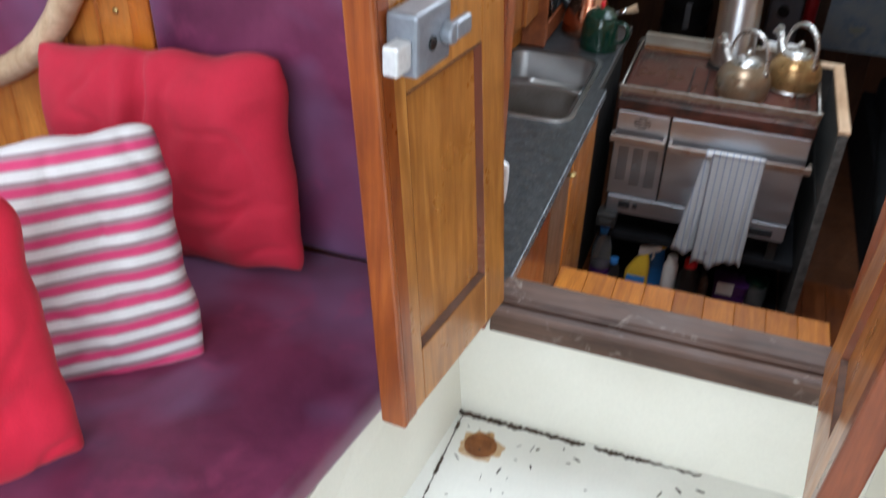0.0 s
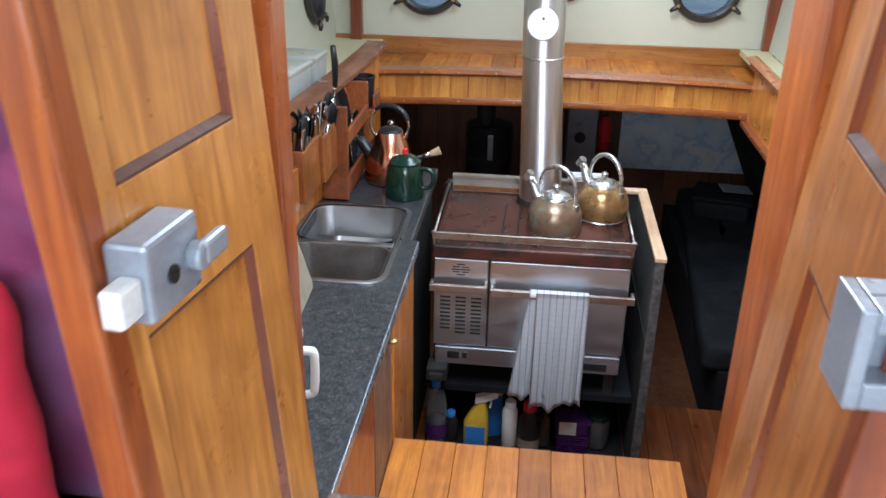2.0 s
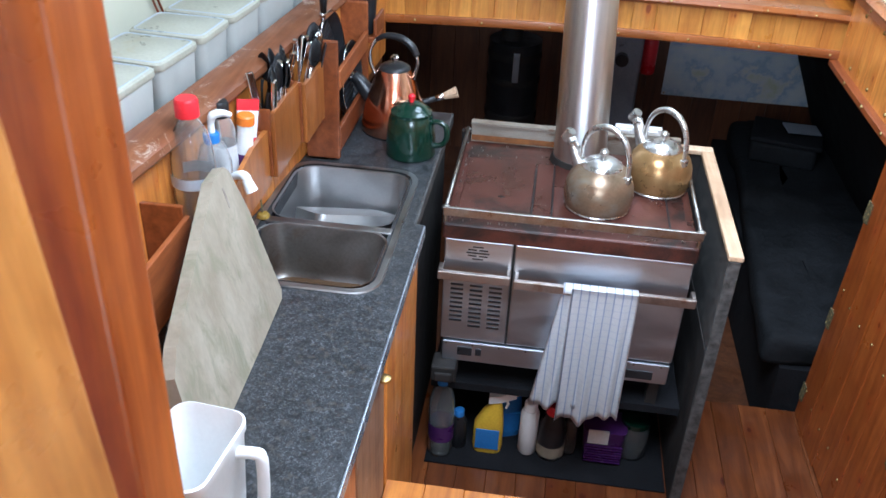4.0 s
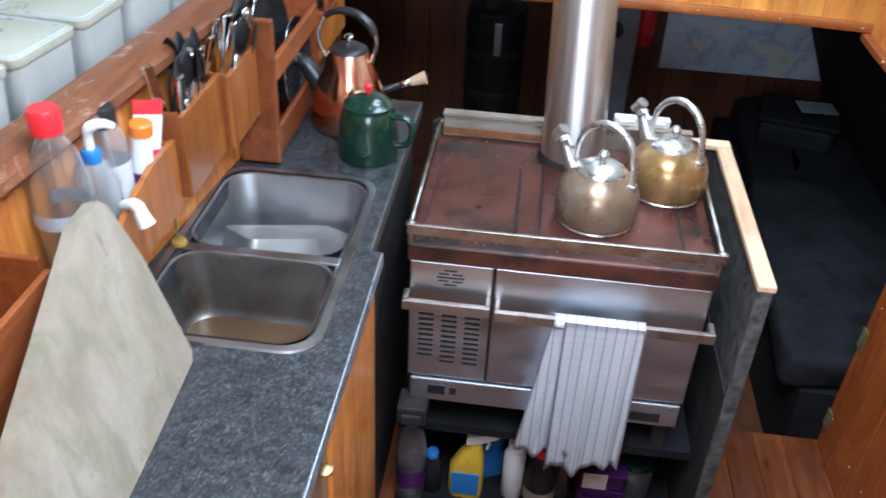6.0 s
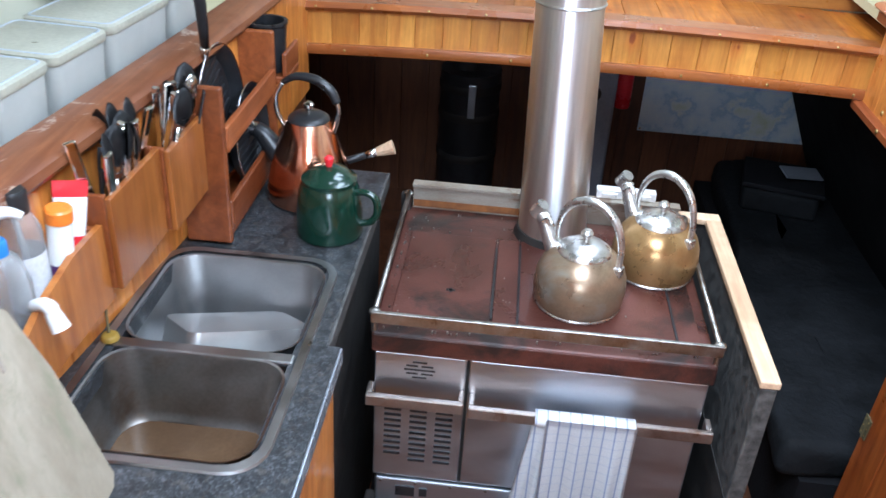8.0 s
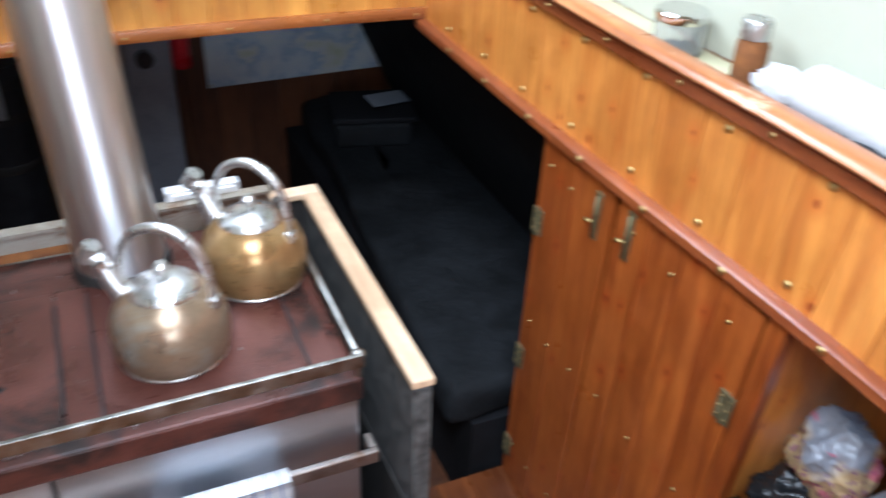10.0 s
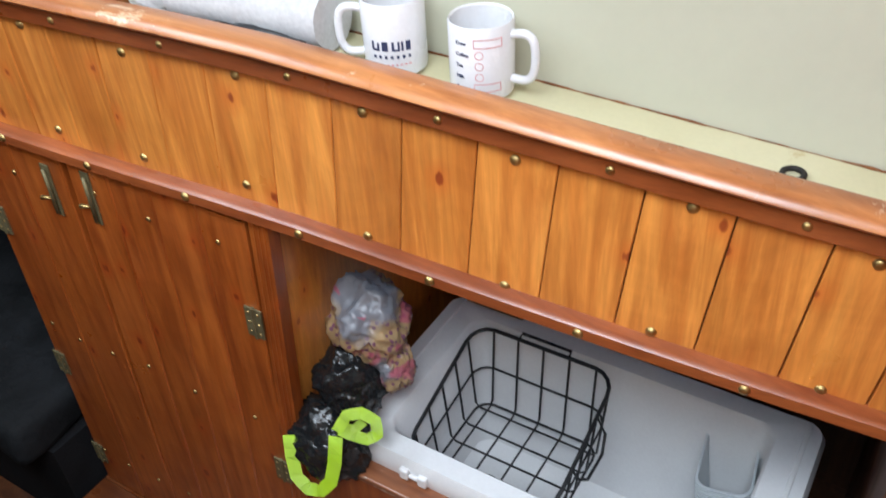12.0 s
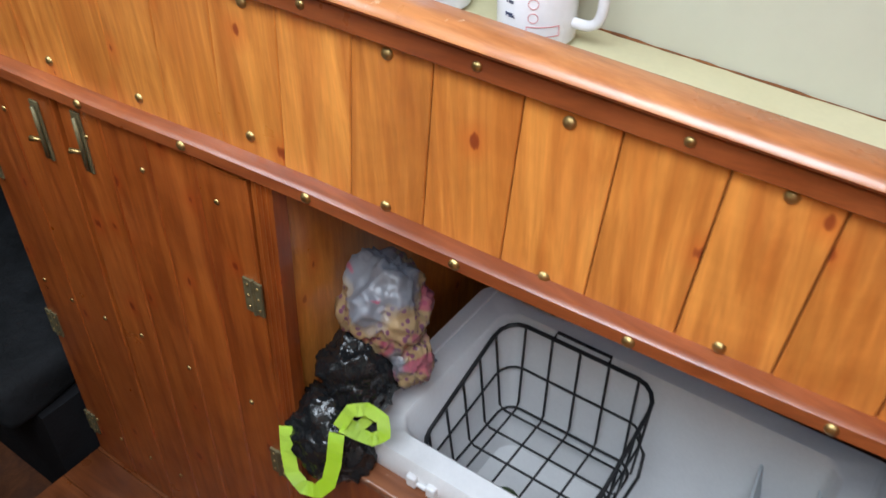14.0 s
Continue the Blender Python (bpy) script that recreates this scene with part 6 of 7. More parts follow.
def food_box(y0, y1, seed):
    y = (y0 + y1) / 2
    x = left_x(y) - 0.062
    w, d, h = (y1 - y0), 0.165, 0.118
    b = thing("food_box", pose(x - d / 2, y, 1.2455, 0, 0, math.degrees(math.atan((left_x(y - 0.05) - left_x(y + 0.05)) / 0.1)) + seed), "frosted plastic food box with a bluish lid rim", "storage box", "food boxes on the shelf")
    bm = B()
    loft(bm, [[(px, py, z) for px, py in rrect(0, 0, d * f, w * f, 0.016)] for f, z in ((0.86, 0.0), (0.90, 0.006), (0.98, h), (0.955, h), (0.875, 0.009), (0.84, 0.006))])
    part("tub", bm, GREYBOX, b, smooth="auto")
    bm = B()
    loft(bm, [[(px, py, z) for px, py in rrect(0, 0, d + e, w + e, 0.016)] for e, z in ((0.0, h - 0.004), (0.004, h), (0.004, h + 0.010), (-0.004, h + 0.013))])
    lid = part("lid", bm, LIDTAN, b, "yellowed translucent lid", smooth="auto")
    bm = B()
    tube(bm, [(px, py, h + 0.012) for px, py in rrect(0, 0, d - 0.012, w - 0.012, 0.014, 3)], 0.0028, 6, True)
    part("seal", bm, LIDBLUE, lid, "bluish rim", smooth=True)


for y0, y1, s in ((1.20, 1.36, 0), (1.375, 1.535, 1), (1.55, 1.70, -1), (1.715, 1.85, 2), (1.865, 2.02, 0), (2.035, 2.25, -1), (2.265, 2.42, 1)):
    food_box(y0, y1, s)

cord = thing("hanging_cords", (0, 0, 0), "two thin dark cords hanging on the cabin side", "cord")
for o in (0.0, 0.022):
    bm = B()
    tube(bm, [(left_x(1.9) - 0.305, 1.80 + o, 1.74), (left_x(1.9) - 0.278, 1.875 + o, 1.47), (left_x(1.9) - 0.262, 1.93 + o, 1.325)], 0.0028, 6)
    part("cord", bm, MAHOGANY, cord)

# bottles stowed under the stove
FL = 0.0502


def spray(at, turn, body, head, label):
    s = thing("spray_bottle", pose(*at, 0, 0, turn), label, "spray bottle", "bottles under the stove")
    bm = B()
    loft(bm, [[(px, py, z) for px, py in rrect(ox, 0, w, d, min(w, d) * 0.42)] for w, d, ox, z in ((0.085, 0.05, 0, 0), (0.09, 0.055, 0, 0.02), (0.088, 0.053, 0, 0.10), (0.06, 0.045, 0.01, 0.15), (0.034, 0.032, 0.018, 0.175), (0.026, 0.026, 0.02, 0.185))])
    part("body", bm, body, s, smooth="auto")
    part("label_patch", boxes((-0.036, 0.034, -0.0292, -0.0262, 0.02, 0.095)), BLUE, s)
    bm = B()
    loft(bm, [[(x, y, z0 + s2 * 0.5) for y, s2 in ((-0.013, -0.026), (0.013, -0.026), (0.013, 0.026), (-0.013, 0.026))] for x, z0 in ((-0.005, 0.196), (0.03, 0.205), (0.075, 0.228))])
    part("head", bm, head, s, bevel=0.004)
    bm = B()
    tube(bm, [(0.045, 0, 0.205), (0.052, 0, 0.18), (0.047, 0, 0.165)], 0.004, 6)
    part("trigger", bm, head, s)
    bm = B()
    cyl(bm, (0.072, 0, 0.228), (0.088, 0, 0.234), 0.012)
    part("nozzle", bm, YELLOW, s)


spray((0.555, 2.02, FL), 0, YELLOW, PLASTICWHITE, "yellow spray bottle with a white trigger head")
spray((0.605, 2.10, FL), 20, BLUE, BLUE, "blue spray bottle behind a yellow one")
bottle("white_bottle", (0.675, 2.03, FL), ((0.024, 0), (0.028, 0.006), (0.028, 0.15), (0.022, 0.165)), PLASTICWHITE, cap_at(0.163, 0.02, 0.03), PLASTICWHITE, "plain white plastic bottle", group="bottles under the stove")
bottle("dark_sauce_bottle", (0.745, 2.03, FL), ((0.038, 0), (0.042, 0.008), (0.042, 0.11), (0.03, 0.15), (0.02, 0.165)), BLACK, cap_at(0.163, 0.024, 0.03), REDPLASTIC, "dark round bottle with a red cap and pale label", group="bottles under the stove", label_band=(0.0428, 0.015, 0.055, BOARD))
bottle("small_clear_bottle", (0.80, 2.05, FL), ((0.02, 0), (0.023, 0.006), (0.023, 0.10), (0.012, 0.13)), CLEAR, cap_at(0.128, 0.013, 0.02), BLACK, "small clear glass bottle", group="bottles under the stove")
bottle("small_dark_bottle", (0.465, 2.02, FL), ((0.022, 0), (0.025, 0.006), (0.025, 0.09), (0.014, 0.12)), BLACK, cap_at(0.118, 0.015, 0.02), BLUE, "small dark bottle with a blue cap", group="bottles under the stove")
bottle("water_bottle", (0.415, 1.985, FL), ((0.034, 0), (0.038, 0.01), (0.038, 0.20), (0.028, 0.24), (0.014, 0.265)), CLEAR, cap_at(0.262, 0.018, 0.026), BLUE, "clear water bottle with a blue cap", group="bottles under the stove", label_band=(0.0385, 0.06, 0.12, PURPLEPLASTIC))
pb = thing("plastic_tub", (0.90, 2.06, FL), "dark purple plastic tub with a pale label", "tub")
bm = B()
loft(bm, [[(px, py, z) for px, py in rrect(0, 0, w, w * 0.8, 0.02)] for w, z in ((0.11, 0), (0.125, 0.12), (0.128, 0.125))])
part("tub", bm, PURPLEPLASTIC, pb, smooth="auto")
part("label_patch", boxes((-0.05, 0.01, -0.056, -0.052, 0.085, 0.135)), PAPER, pb)
for i in range(7):
    part("rib", boxes((-0.055, 0.055, -0.056, -0.050, 0.012 + 0.010 * i, 0.016 + 0.010 * i)), PURPLEPLASTIC, pb)
gj = bottle("green_lidded_jar", (0.99, 2.08, FL), ((0.04, 0), (0.045, 0.01), (0.045, 0.11), (0.04, 0.12)), CLEAR, cap_at(0.12, 0.043, 0.02), GREEN, "clear jar with a dark green lid", "jar", "bottles under the stove")

# ---- things: starboard lockers and cool box ----


def locker_door(y0, y1, lean, label, latch_y, hinge_y):
    """A boarded locker door that leans with the hull; y0 and y1 are its edges at half height."""
    y = (y0 + y1) / 2
    d = thing("locker_door", stbd_pose(y, 0.53) @ Matrix.Rotation(lean, 4, "Y") @ Matrix.Translation((0, 0, -0.48)), label, "locker door", "locker doors")
    w = (y1 - y0)
    n = max(2, round(w / 0.10))
    me = plank_mesh(w / n, 0.016, 0.972, PINE_DOOR, 0.0025)
    for i in range(n):
        piece("plank", me, d, Matrix.Translation((-w / 2 + (i + 0.5) * w / n, 0.0004 * (i % 2), 0)))
    lx = y - latch_y
    bm = boxes((lx - 0.009, lx + 0.009, -0.0115, -0.008, 0.855, 0.955))
    la = part("latch_plate", bm, OLDBRASS, d, bevel=0.001)
    bm = B()
    tube(bm, [(lx + 0.002, -0.0145, 0.862), (lx + 0.002, -0.0145, 0.948)], 0.0034, 8)
    part("bolt", bm, OLDBRASS, la, smooth=True)
    bm = B()
    tube(bm, [(lx + 0.002, -0.015, 0.893), (lx - 0.014, -0.024, 0.894)], [0.003, 0.0045], 8)
    part("pin", bm, BRASS, la, smooth=True)
    for z in (0.10, 0.40, 0.775):
        hx = y - hinge_y
        bm = boxes((hx - 0.016, hx - 0.001, -0.0112, -0.008, z - 0.030, z + 0.030), (hx + 0.001, hx + 0.016, -0.0112, -0.008, z - 0.030, z + 0.030))
        cyl(bm, (hx, -0.0105, z - 0.032), (hx, -0.0105, z + 0.032), 0.0032, seg=8)
        hg = part("hinge", bm, OLDBRASS, d)
        for q in (-0.009, 0.009):
            for dz in (-0.02, 0.0, 0.02):
                piece("screw", SCREW_HINGE, hg, Matrix.Translation((hx + q, -0.0112, z + dz)) @ Matrix.Rotation(math.pi / 2, 4, "X"))
    for z in (0.12, 0.52, 0.915):
        for q in (-0.36, -0.05, 0.34):
            piece("screw", SCREW_SMALL, d, Matrix.Translation((q * w, -0.008, z + 0.018 * math.sin(q * 9))) @ Matrix.Rotation(math.pi / 2, 4, "X"))


locker_door(2.0965, 2.334, 0.048, "worn orange pine locker door with brass hinges", 2.135, 2.322)
locker_door(1.736, 2.0865, 0.062, "worn orange pine locker door with a brass latch", 2.046, 1.748)
bm = boxes((-0.0165, 0.0165, -0.008, 0.016, 0.01, 0.985))
for q in (-0.008, 0.001, 0.009):
    tube(bm, [(q, -0.0078, 0.02), (q, -0.0078, 0.975)], 0.0018, 6)
solid("trim_recess_post", bm, PINE_DOOR, "narrow orange pine post with grooves", "trim").matrix_basis = stbd_pose(1.7185, 0.53) @ Matrix.Rotation(0.075, 4, "Y") @ Matrix.Translation((0, 0, -0.49))

cool = thing("cool_box", (1.797, 1.288, 0.0), "open white plastic cool box set into the locker", "cool box")
bm = B()
W0, D0, T0 = 0.400, 0.715, 0.572


def cl(w, d, r, z):
    return [(x, y, z) for x, y in rrect(0, 0, w, d, r, 4)]


loft(bm, [cl(W0 - 0.04, D0 - 0.04, 0.03, 0.19), cl(W0 - 0.02, D0 - 0.02, 0.03, 0.50), cl(W0, D0, 0.03, 0.522), cl(W0, D0, 0.03, 0.556), cl(W0 - 0.014, D0 - 0.014, 0.028, T0),
          cl(W0 - 0.085, D0 - 0.14, 0.03, T0), cl(W0 - 0.095, D0 - 0.15, 0.03, T0 - 0.006), cl(W0 - 0.125, D0 - 0.175, 0.035, 0.25), cl(W0 - 0.16, D0 - 0.21, 0.035, 0.235)])
part("tub", bm, COOLER, cool, smooth="auto")
for y in (-0.328, 0.328):
    part("end_ridge", boxes((-0.19, 0.19, y - 0.004, y + 0.004, T0 - 0.002, T0 + 0.004)), COOLER, cool, bevel=0.002)
    part("catch_recess", boxes((-0.05, -0.012, y - 0.016, y + 0.014, T0 - 0.003, T0 + 0.0035)), LOCKGREY, cool, bevel=0.001)
for y in (0.20, -0.18):
    bm = boxes((-0.209, -0.198, y - 0.026, y - 0.009, 0.534, 0.556), (-0.209, -0.198, y + 0.009, y + 0.026, 0.534, 0.556))
    cyl(bm, (-0.204, y - 0.009, 0.545), (-0.204, y + 0.009, 0.545), 0.004)
    part("hinge_lug", bm, COOLER, cool, bevel=0.003)
part("rear_lip", boxes((0.185, 0.205, 0.20, 0.33, T0 - 0.004, T0 + 0.016)), BLACK, cool, "dark rubber latch", bevel=0.006)

bk = thing("wire_basket", (1.807, 1.423, 0.0), "black wire basket hung inside the cool box", "basket")
bw, bd, bz0, bz1 = 0.262, 0.285, 0.375, 0.568


def rim_z(x):
    """The rim drops towards the cabin side of the basket."""
    return bz1 - 0.085 * (0.5 - x / bw)


def wire_loop(w, d, r, z=None):
    return [(x, y, rim_z(x) if z is None else z) for x, y in rrect(0, 0, w, d, r, 4)]


bm = B()
tube(bm, wire_loop(bw, bd, 0.04), 0.0038, 8, True)
part("rim", bm, BLACK, bk, smooth=True)
bm = B()
tube(bm, wire_loop(bw - 0.03, bd - 0.03, 0.03, bz0), 0.0026, 6, True)
part("base_ring", bm, BLACK, bk, smooth=True)
bm = B()
tube(bm, [(x, y, (z + bz0) / 2) for x, y, z in wire_loop(bw - 0.012, bd - 0.012, 0.035)], 0.0023, 6, True)
part("middle_ring", bm, BLACK, bk, smooth=True)
for i in range(5):
    u = -1 + 2 * i / 4
    x = u * (bw / 2 - 0.034)
    bm = B()
    zr = rim_z(x)
    tube(bm, [(x, -bd / 2, zr), (x, -bd / 2 + 0.012, bz0 + 0.01), (x, -bd / 2 + 0.022, bz0), (x, bd / 2 - 0.022, bz0), (x, bd / 2 - 0.012, bz0 + 0.01), (x, bd / 2, zr)], 0.0023, 6)
    part("wire", bm, BLACK, bk, smooth=True)
    y = u * (bd / 2 - 0.038)
    bm = B()
    tube(bm, [(-bw / 2, y, rim_z(-bw / 2)), (-bw / 2 + 0.012, y, bz0 + 0.01), (-bw / 2 + 0.022, y, bz0), (bw / 2 - 0.022, y, bz0), (bw / 2 - 0.012, y, bz0 + 0.01), (bw / 2, y, bz1)], 0.0023, 6)
    part("wire", bm, BLACK, bk, smooth=True)
bm = B()
tube(bm, [(bw / 2, -0.05, bz1), (bw / 2 + 0.012, -0.05, bz1 + 0.006), (bw / 2 + 0.012, 0.05, bz1 + 0.006), (bw / 2, 0.05, bz1)], 0.003, 6)
part("hook", bm, BLACK, bk, smooth=True)
bm = B()
tube(bm, [(-0.05, -bd / 2, rim_z(-0.05)), (-0.055, -bd / 2 - 0.016, 0.50), (-0.03, -bd / 2 - 0.022, 0.475), (0.03, -bd / 2 - 0.022, 0.475), (0.055, -bd / 2 - 0.016, 0.50), (0.05, -bd / 2, rim_z(0.05))], 0.003, 6)
part("bail_handle", bm, BLACK, bk, smooth=True)
rng = random.Random(11)
for i in range(2):
    v = thing("lime_fruit", (1.715 + rng.uniform(0, 0.03), 1.37 + 0.06 * i, 0.378), "small green lime lying in the wire basket", "lime", "limes in the basket")
    bm = B()
    bmesh.ops.create_uvsphere(bm, u_segments=14, v_segments=10, radius=0.020, matrix=Matrix.Translation((0, 0, 0.021)) @ Matrix.Diagonal((1, 1.15, 0.95, 1)))
    part("fruit", bm, LIMEPEEL, v, smooth=True)
tub = thing("clear_tub", pose(1.885, 1.035, 0.244, -5, 4, 8), "stack of nested clear plastic tubs standing in the cool box", "tub")
for q in range(5):
    bm = B()
    z0, h = 0.008 * q, 0.232
    loft(bm, [[(px, py, z) for px, py in rrect(0, 0, w, w * 0.62, 0.022)] for w, z in ((0.115, z0), (0.138, z0 + h), (0.146, z0 + h + 0.001), (0.146, z0 + h + 0.004), (0.134, z0 + h + 0.003), (0.111, z0 + 0.003))])
    part("tub", bm, FROST, tub, smooth="auto")
dirt = B()
rng = random.Random(21)
for k in range(26):
    x, y, q = rng.uniform(1.70, 1.90), rng.uniform(1.08, 1.30), rng.uniform(0.0006, 0.0024)
    box(dirt, x - q, x + q, y - q * rng.uniform(0.5, 2), y + q, 0.2352, 0.2356 + q * 0.6)
tagged(new("dirt_specks", finish("dirt_specks", dirt, GRIME)), "dark dirt specks on the cool box floor", "dirt", "", "stuff")


# rubbish bags beside the cool box
def crumpled(bm, r, scale, seed, amp, sub=5):
    """A crumpled bag: soft bulges cut by sharp creases."""
    bmesh.ops.create_icosphere(bm, subdivisions=sub, radius=r)
    for v in bm.verts:
        d = v.co.normalized()
        warp = d + 0.2 * noise.noise_vector(d * 1.6 + Vector((seed, 1, 2)))
        f = 1 + amp * 0.8 * noise.noise(d * 1.5 + Vector((seed, 0, 0)))
        f += amp * 0.42 * (1 - min(1.0, 2.6 * abs(noise.noise(warp * 2.0 + Vector((0, seed, 0)))))) ** 2
        f += amp * 0.24 * (1 - min(1.0, 2.6 * abs(noise.noise(warp * 4.3 + Vector((0, 0, seed)))))) ** 2
        f += amp * 0.14 * (1 - min(1.0, 2.4 * abs(noise.noise(warp * 9.0 + Vector((seed, 0, seed)))))) ** 2
        v.co = Vector((d.x * scale[0], d.y * scale[1], d.z * scale[2])) * r * f


rb = thing("rubbish_bag", (1.595, 1.640, 0.53), "shiny black plastic bag with lime green ties hanging over the ledge", "rubbish bag")
for c, r, sc, sd in (((0.035, -0.015, 0.135), 0.064, (0.8, 0.8, 1.0), 3.0), ((-0.010, 0.008, 0.03), 0.070, (0.78, 0.95, 1.05), 6.0)):
    bm = B()
    crumpled(bm, r, sc, sd, 0.30)
    bmesh.ops.translate(bm, verts=bm.verts, vec=c)
    part("lobe", bm, BIN, rb, smooth=True)


def strap(bm, pts, wid, facing=(-0.6, -0.5, 0.62)):
    """A flat ribbon along the points, its face turned to the given side."""
    pts = [Vector(p) for p in pts]
    fine = []
    for p, q in zip(pts, pts[1:]):
        fine += [p.lerp(q, f / 3) for f in range(3)]
    fine.append(pts[-1])
    a, b = [], []
    for i, p in enumerate(fine):
        d = (fine[min(i + 1, len(fine) - 1)] - fine[max(i - 1, 0)]).normalized()
        s = d.cross(Vector(facing)).normalized() * wid / 2
        a.append(bm.verts.new(p + s))
        b.append(bm.verts.new(p - s))
    for i in range(len(fine) - 1):
        bm.faces.new((a[i], a[i + 1], b[i + 1], b[i]))
    bmesh.ops.solidify(bm, geom=bm.faces[:], thickness=0.0015)


bm = B()
strap(bm, [(-0.058, 0.054, 0.060), (-0.072, 0.044, 0.026), (-0.079, 0.036, -0.014), (-0.078, 0.016, -0.036), (-0.076, -0.012, -0.026), (-0.073, -0.036, 0.010), (-0.068, -0.048, 0.060), (-0.056, -0.050, 0.115)], 0.023, (-0.72, -0.35, 0.6))
part("tie", bm, LIME, rb, smooth=True)
bm = B()
strap(bm, [(-0.046, -0.044, 0.112), (-0.030, -0.056, 0.142), (-0.020, -0.078, 0.150), (-0.014, -0.100, 0.138), (-0.018, -0.104, 0.112), (-0.026, -0.088, 0.098), (-0.036, -0.062, 0.106), (-0.044, -0.050, 0.118)], 0.019, (-0.72, -0.35, 0.6))
part("tie", bm, LIME, rb, smooth=True)
bm = B()
strap(bm, [(-0.040, -0.052, 0.120), (-0.028, -0.066, 0.112), (-0.018, -0.078, 0.128)], 0.016, (-0.60, -0.55, 0.5))
part("knot", bm, LIME, rb, smooth=True)
wb = thing("wrapper_bag", (1.680, 1.605, 0.735), "crumpled see-through bag of patterned food wrappers", "bag")
for c, r, sc, sd in (((0.004, 0.004, 0.040), 0.074, (0.78, 0.82, 0.88), 13.0), ((0.004, -0.028, -0.050), 0.050, (0.66, 0.66, 1.0), 17.0)):
    bm = B()
    crumpled(bm, r, sc, sd, 0.34)
    bmesh.ops.translate(bm, verts=bm.verts, vec=c)
    part("wrapper", bm, WRAPPER, wb, smooth=True)

# ---- things: starboard shelf ----
SH = 1.262


def glyphs(text, size, material, parent, m, depth=0.0004):
    cu = bpy.data.curves.new("lettering", "FONT")
    cu.body, cu.size, cu.extrude, cu.align_x = text, size, depth, "LEFT"
    ob = bpy.data.objects.new("lettering", cu)
    scene.collection.objects.link(ob)
    bpy.context.view_layer.update()
    me = bpy.data.meshes.new_from_object(ob.evaluated_get(bpy.context.evaluated_depsgraph_get()))
    bpy.data.objects.remove(ob)
    bm = B()
    bm.from_mesh(me)
    return bm


def wrap_text(bm, r, z, shift=0.0):
    """Bend flat lettering round a mug of radius r; the middle faces its own -x."""
    for v in bm.verts:
        a = math.pi + (v.co.x + shift) / r
        rr = r + 0.0004 + v.co.z
        v.co = Vector((rr * math.cos(a), rr * math.sin(a), z + v.co.y))


def mug(y, off, turn, label):
    k = thing("mug", pose(right_x(y) + off, y, SH + sheer(y), 0, 0, turn) @ Matrix.Scale(0.93, 4), label, "mug", "mugs on the shelf")
    bm = B()
    lathe(bm, ((0.034, 0), (0.039, 0.003), (0.040, 0.01), (0.040, 0.093), (0.0385, 0.095), (0.0365, 0.093), (0.0365, 0.008), (0.002, 0.006)), 36)
    part("body", bm, CERAMIC, k, smooth="auto")
    bm = B()
    tube(bm, [(0.038, 0, 0.078), (0.058, 0, 0.080), (0.068, 0, 0.068), (0.068, 0, 0.036), (0.058, 0, 0.022), (0.038, 0, 0.022)], 0.0055, 10, smooth_path=True)
    ha = part("handle", bm, CERAMIC, k, smooth=True)
    return k, ha


m1, h1 = mug(1.495, 0.080, 28, "white mug with a blue printed mark on the shelf")
h1.matrix_basis = Matrix.Rotation(radians(90), 4, "Z")
marks = B()
for q, wd, ht in ((-0.024, 0.0028, 0.012), (-0.0165, 0.0026, 0.010), (-0.008, 0.0075, 0.012), (0.002, 0.0030, 0.012), (0.009, 0.0026, 0.012), (0.0135, 0.0026, 0.012), (0.021, 0.0060, 0.012)):
    box(marks, q - wd / 2, q + wd / 2, 0.0, ht, 0, 0.0004)
for q in (-0.0215, 0.0065):
    box(marks, q - 0.0035, q + 0.0035, 0.0, 0.0024, 0, 0.0004)
wrap_text(marks, 0.040, 0.038)
part("printed_mark", marks, INK, m1, "blue printed mark")
for material, z, ht, cuts in ((INK, 0.028, 0.004, 7), (INKRED, 0.019, 0.0016, 9)):
    bm = B()
    for i in range(cuts):
        q = -0.022 + 0.044 * i / (cuts - 1)
        box(bm, q - 0.0016, q + 0.0016, 0.0, ht, 0, 0.0004)
    wrap_text(bm, 0.040, z)
    part("printed_bar", bm, material, m1)
m2, h2 = mug(1.385, 0.080, 22, "white mug printed with a crew drinks form")
h2.matrix_basis = Matrix.Rotation(radians(-107), 4, "Z")
for text, z in (("Crew", 0.074), ("Coffee", 0.060), ("Tea", 0.046), ("Milk", 0.032), ("Sugars", 0.018)):
    bm = glyphs(text, 0.0065, INK, m2, None)
    wrap_text(bm, 0.040, z, -0.028)
    part("lettering", bm, INK, m2)
for z in (0.063, 0.049, 0.035):
    bm = B()
    tube(bm, arc((0.0, z, 0.0003), 0.0048, 0, 360, 18, "xy")[:-1], 0.0004, 4, True)
    wrap_text(bm, 0.040, 0, 0.002)
    part("form_ring", bm, INKRED, m2)
for z, w in ((0.077, 0.030), (0.021, 0.028)):
    bm = B()
    for dz in (-0.005, 0.005):
        box(bm, -0.004, w, z + dz - 0.0004, z + dz + 0.0004, 0, 0.0004)
    for dx in (-0.004, w):
        box(bm, dx - 0.0004, dx + 0.0004, z - 0.005, z + 0.005, 0, 0.0004)
    bmesh.ops.subdivide_edges(bm, edges=[e for e in bm.edges if e.calc_length() > 0.01], cuts=5)
    wrap_text(bm, 0.040, 0, 0.0)
    part("form_line", bm, INKRED, m2)

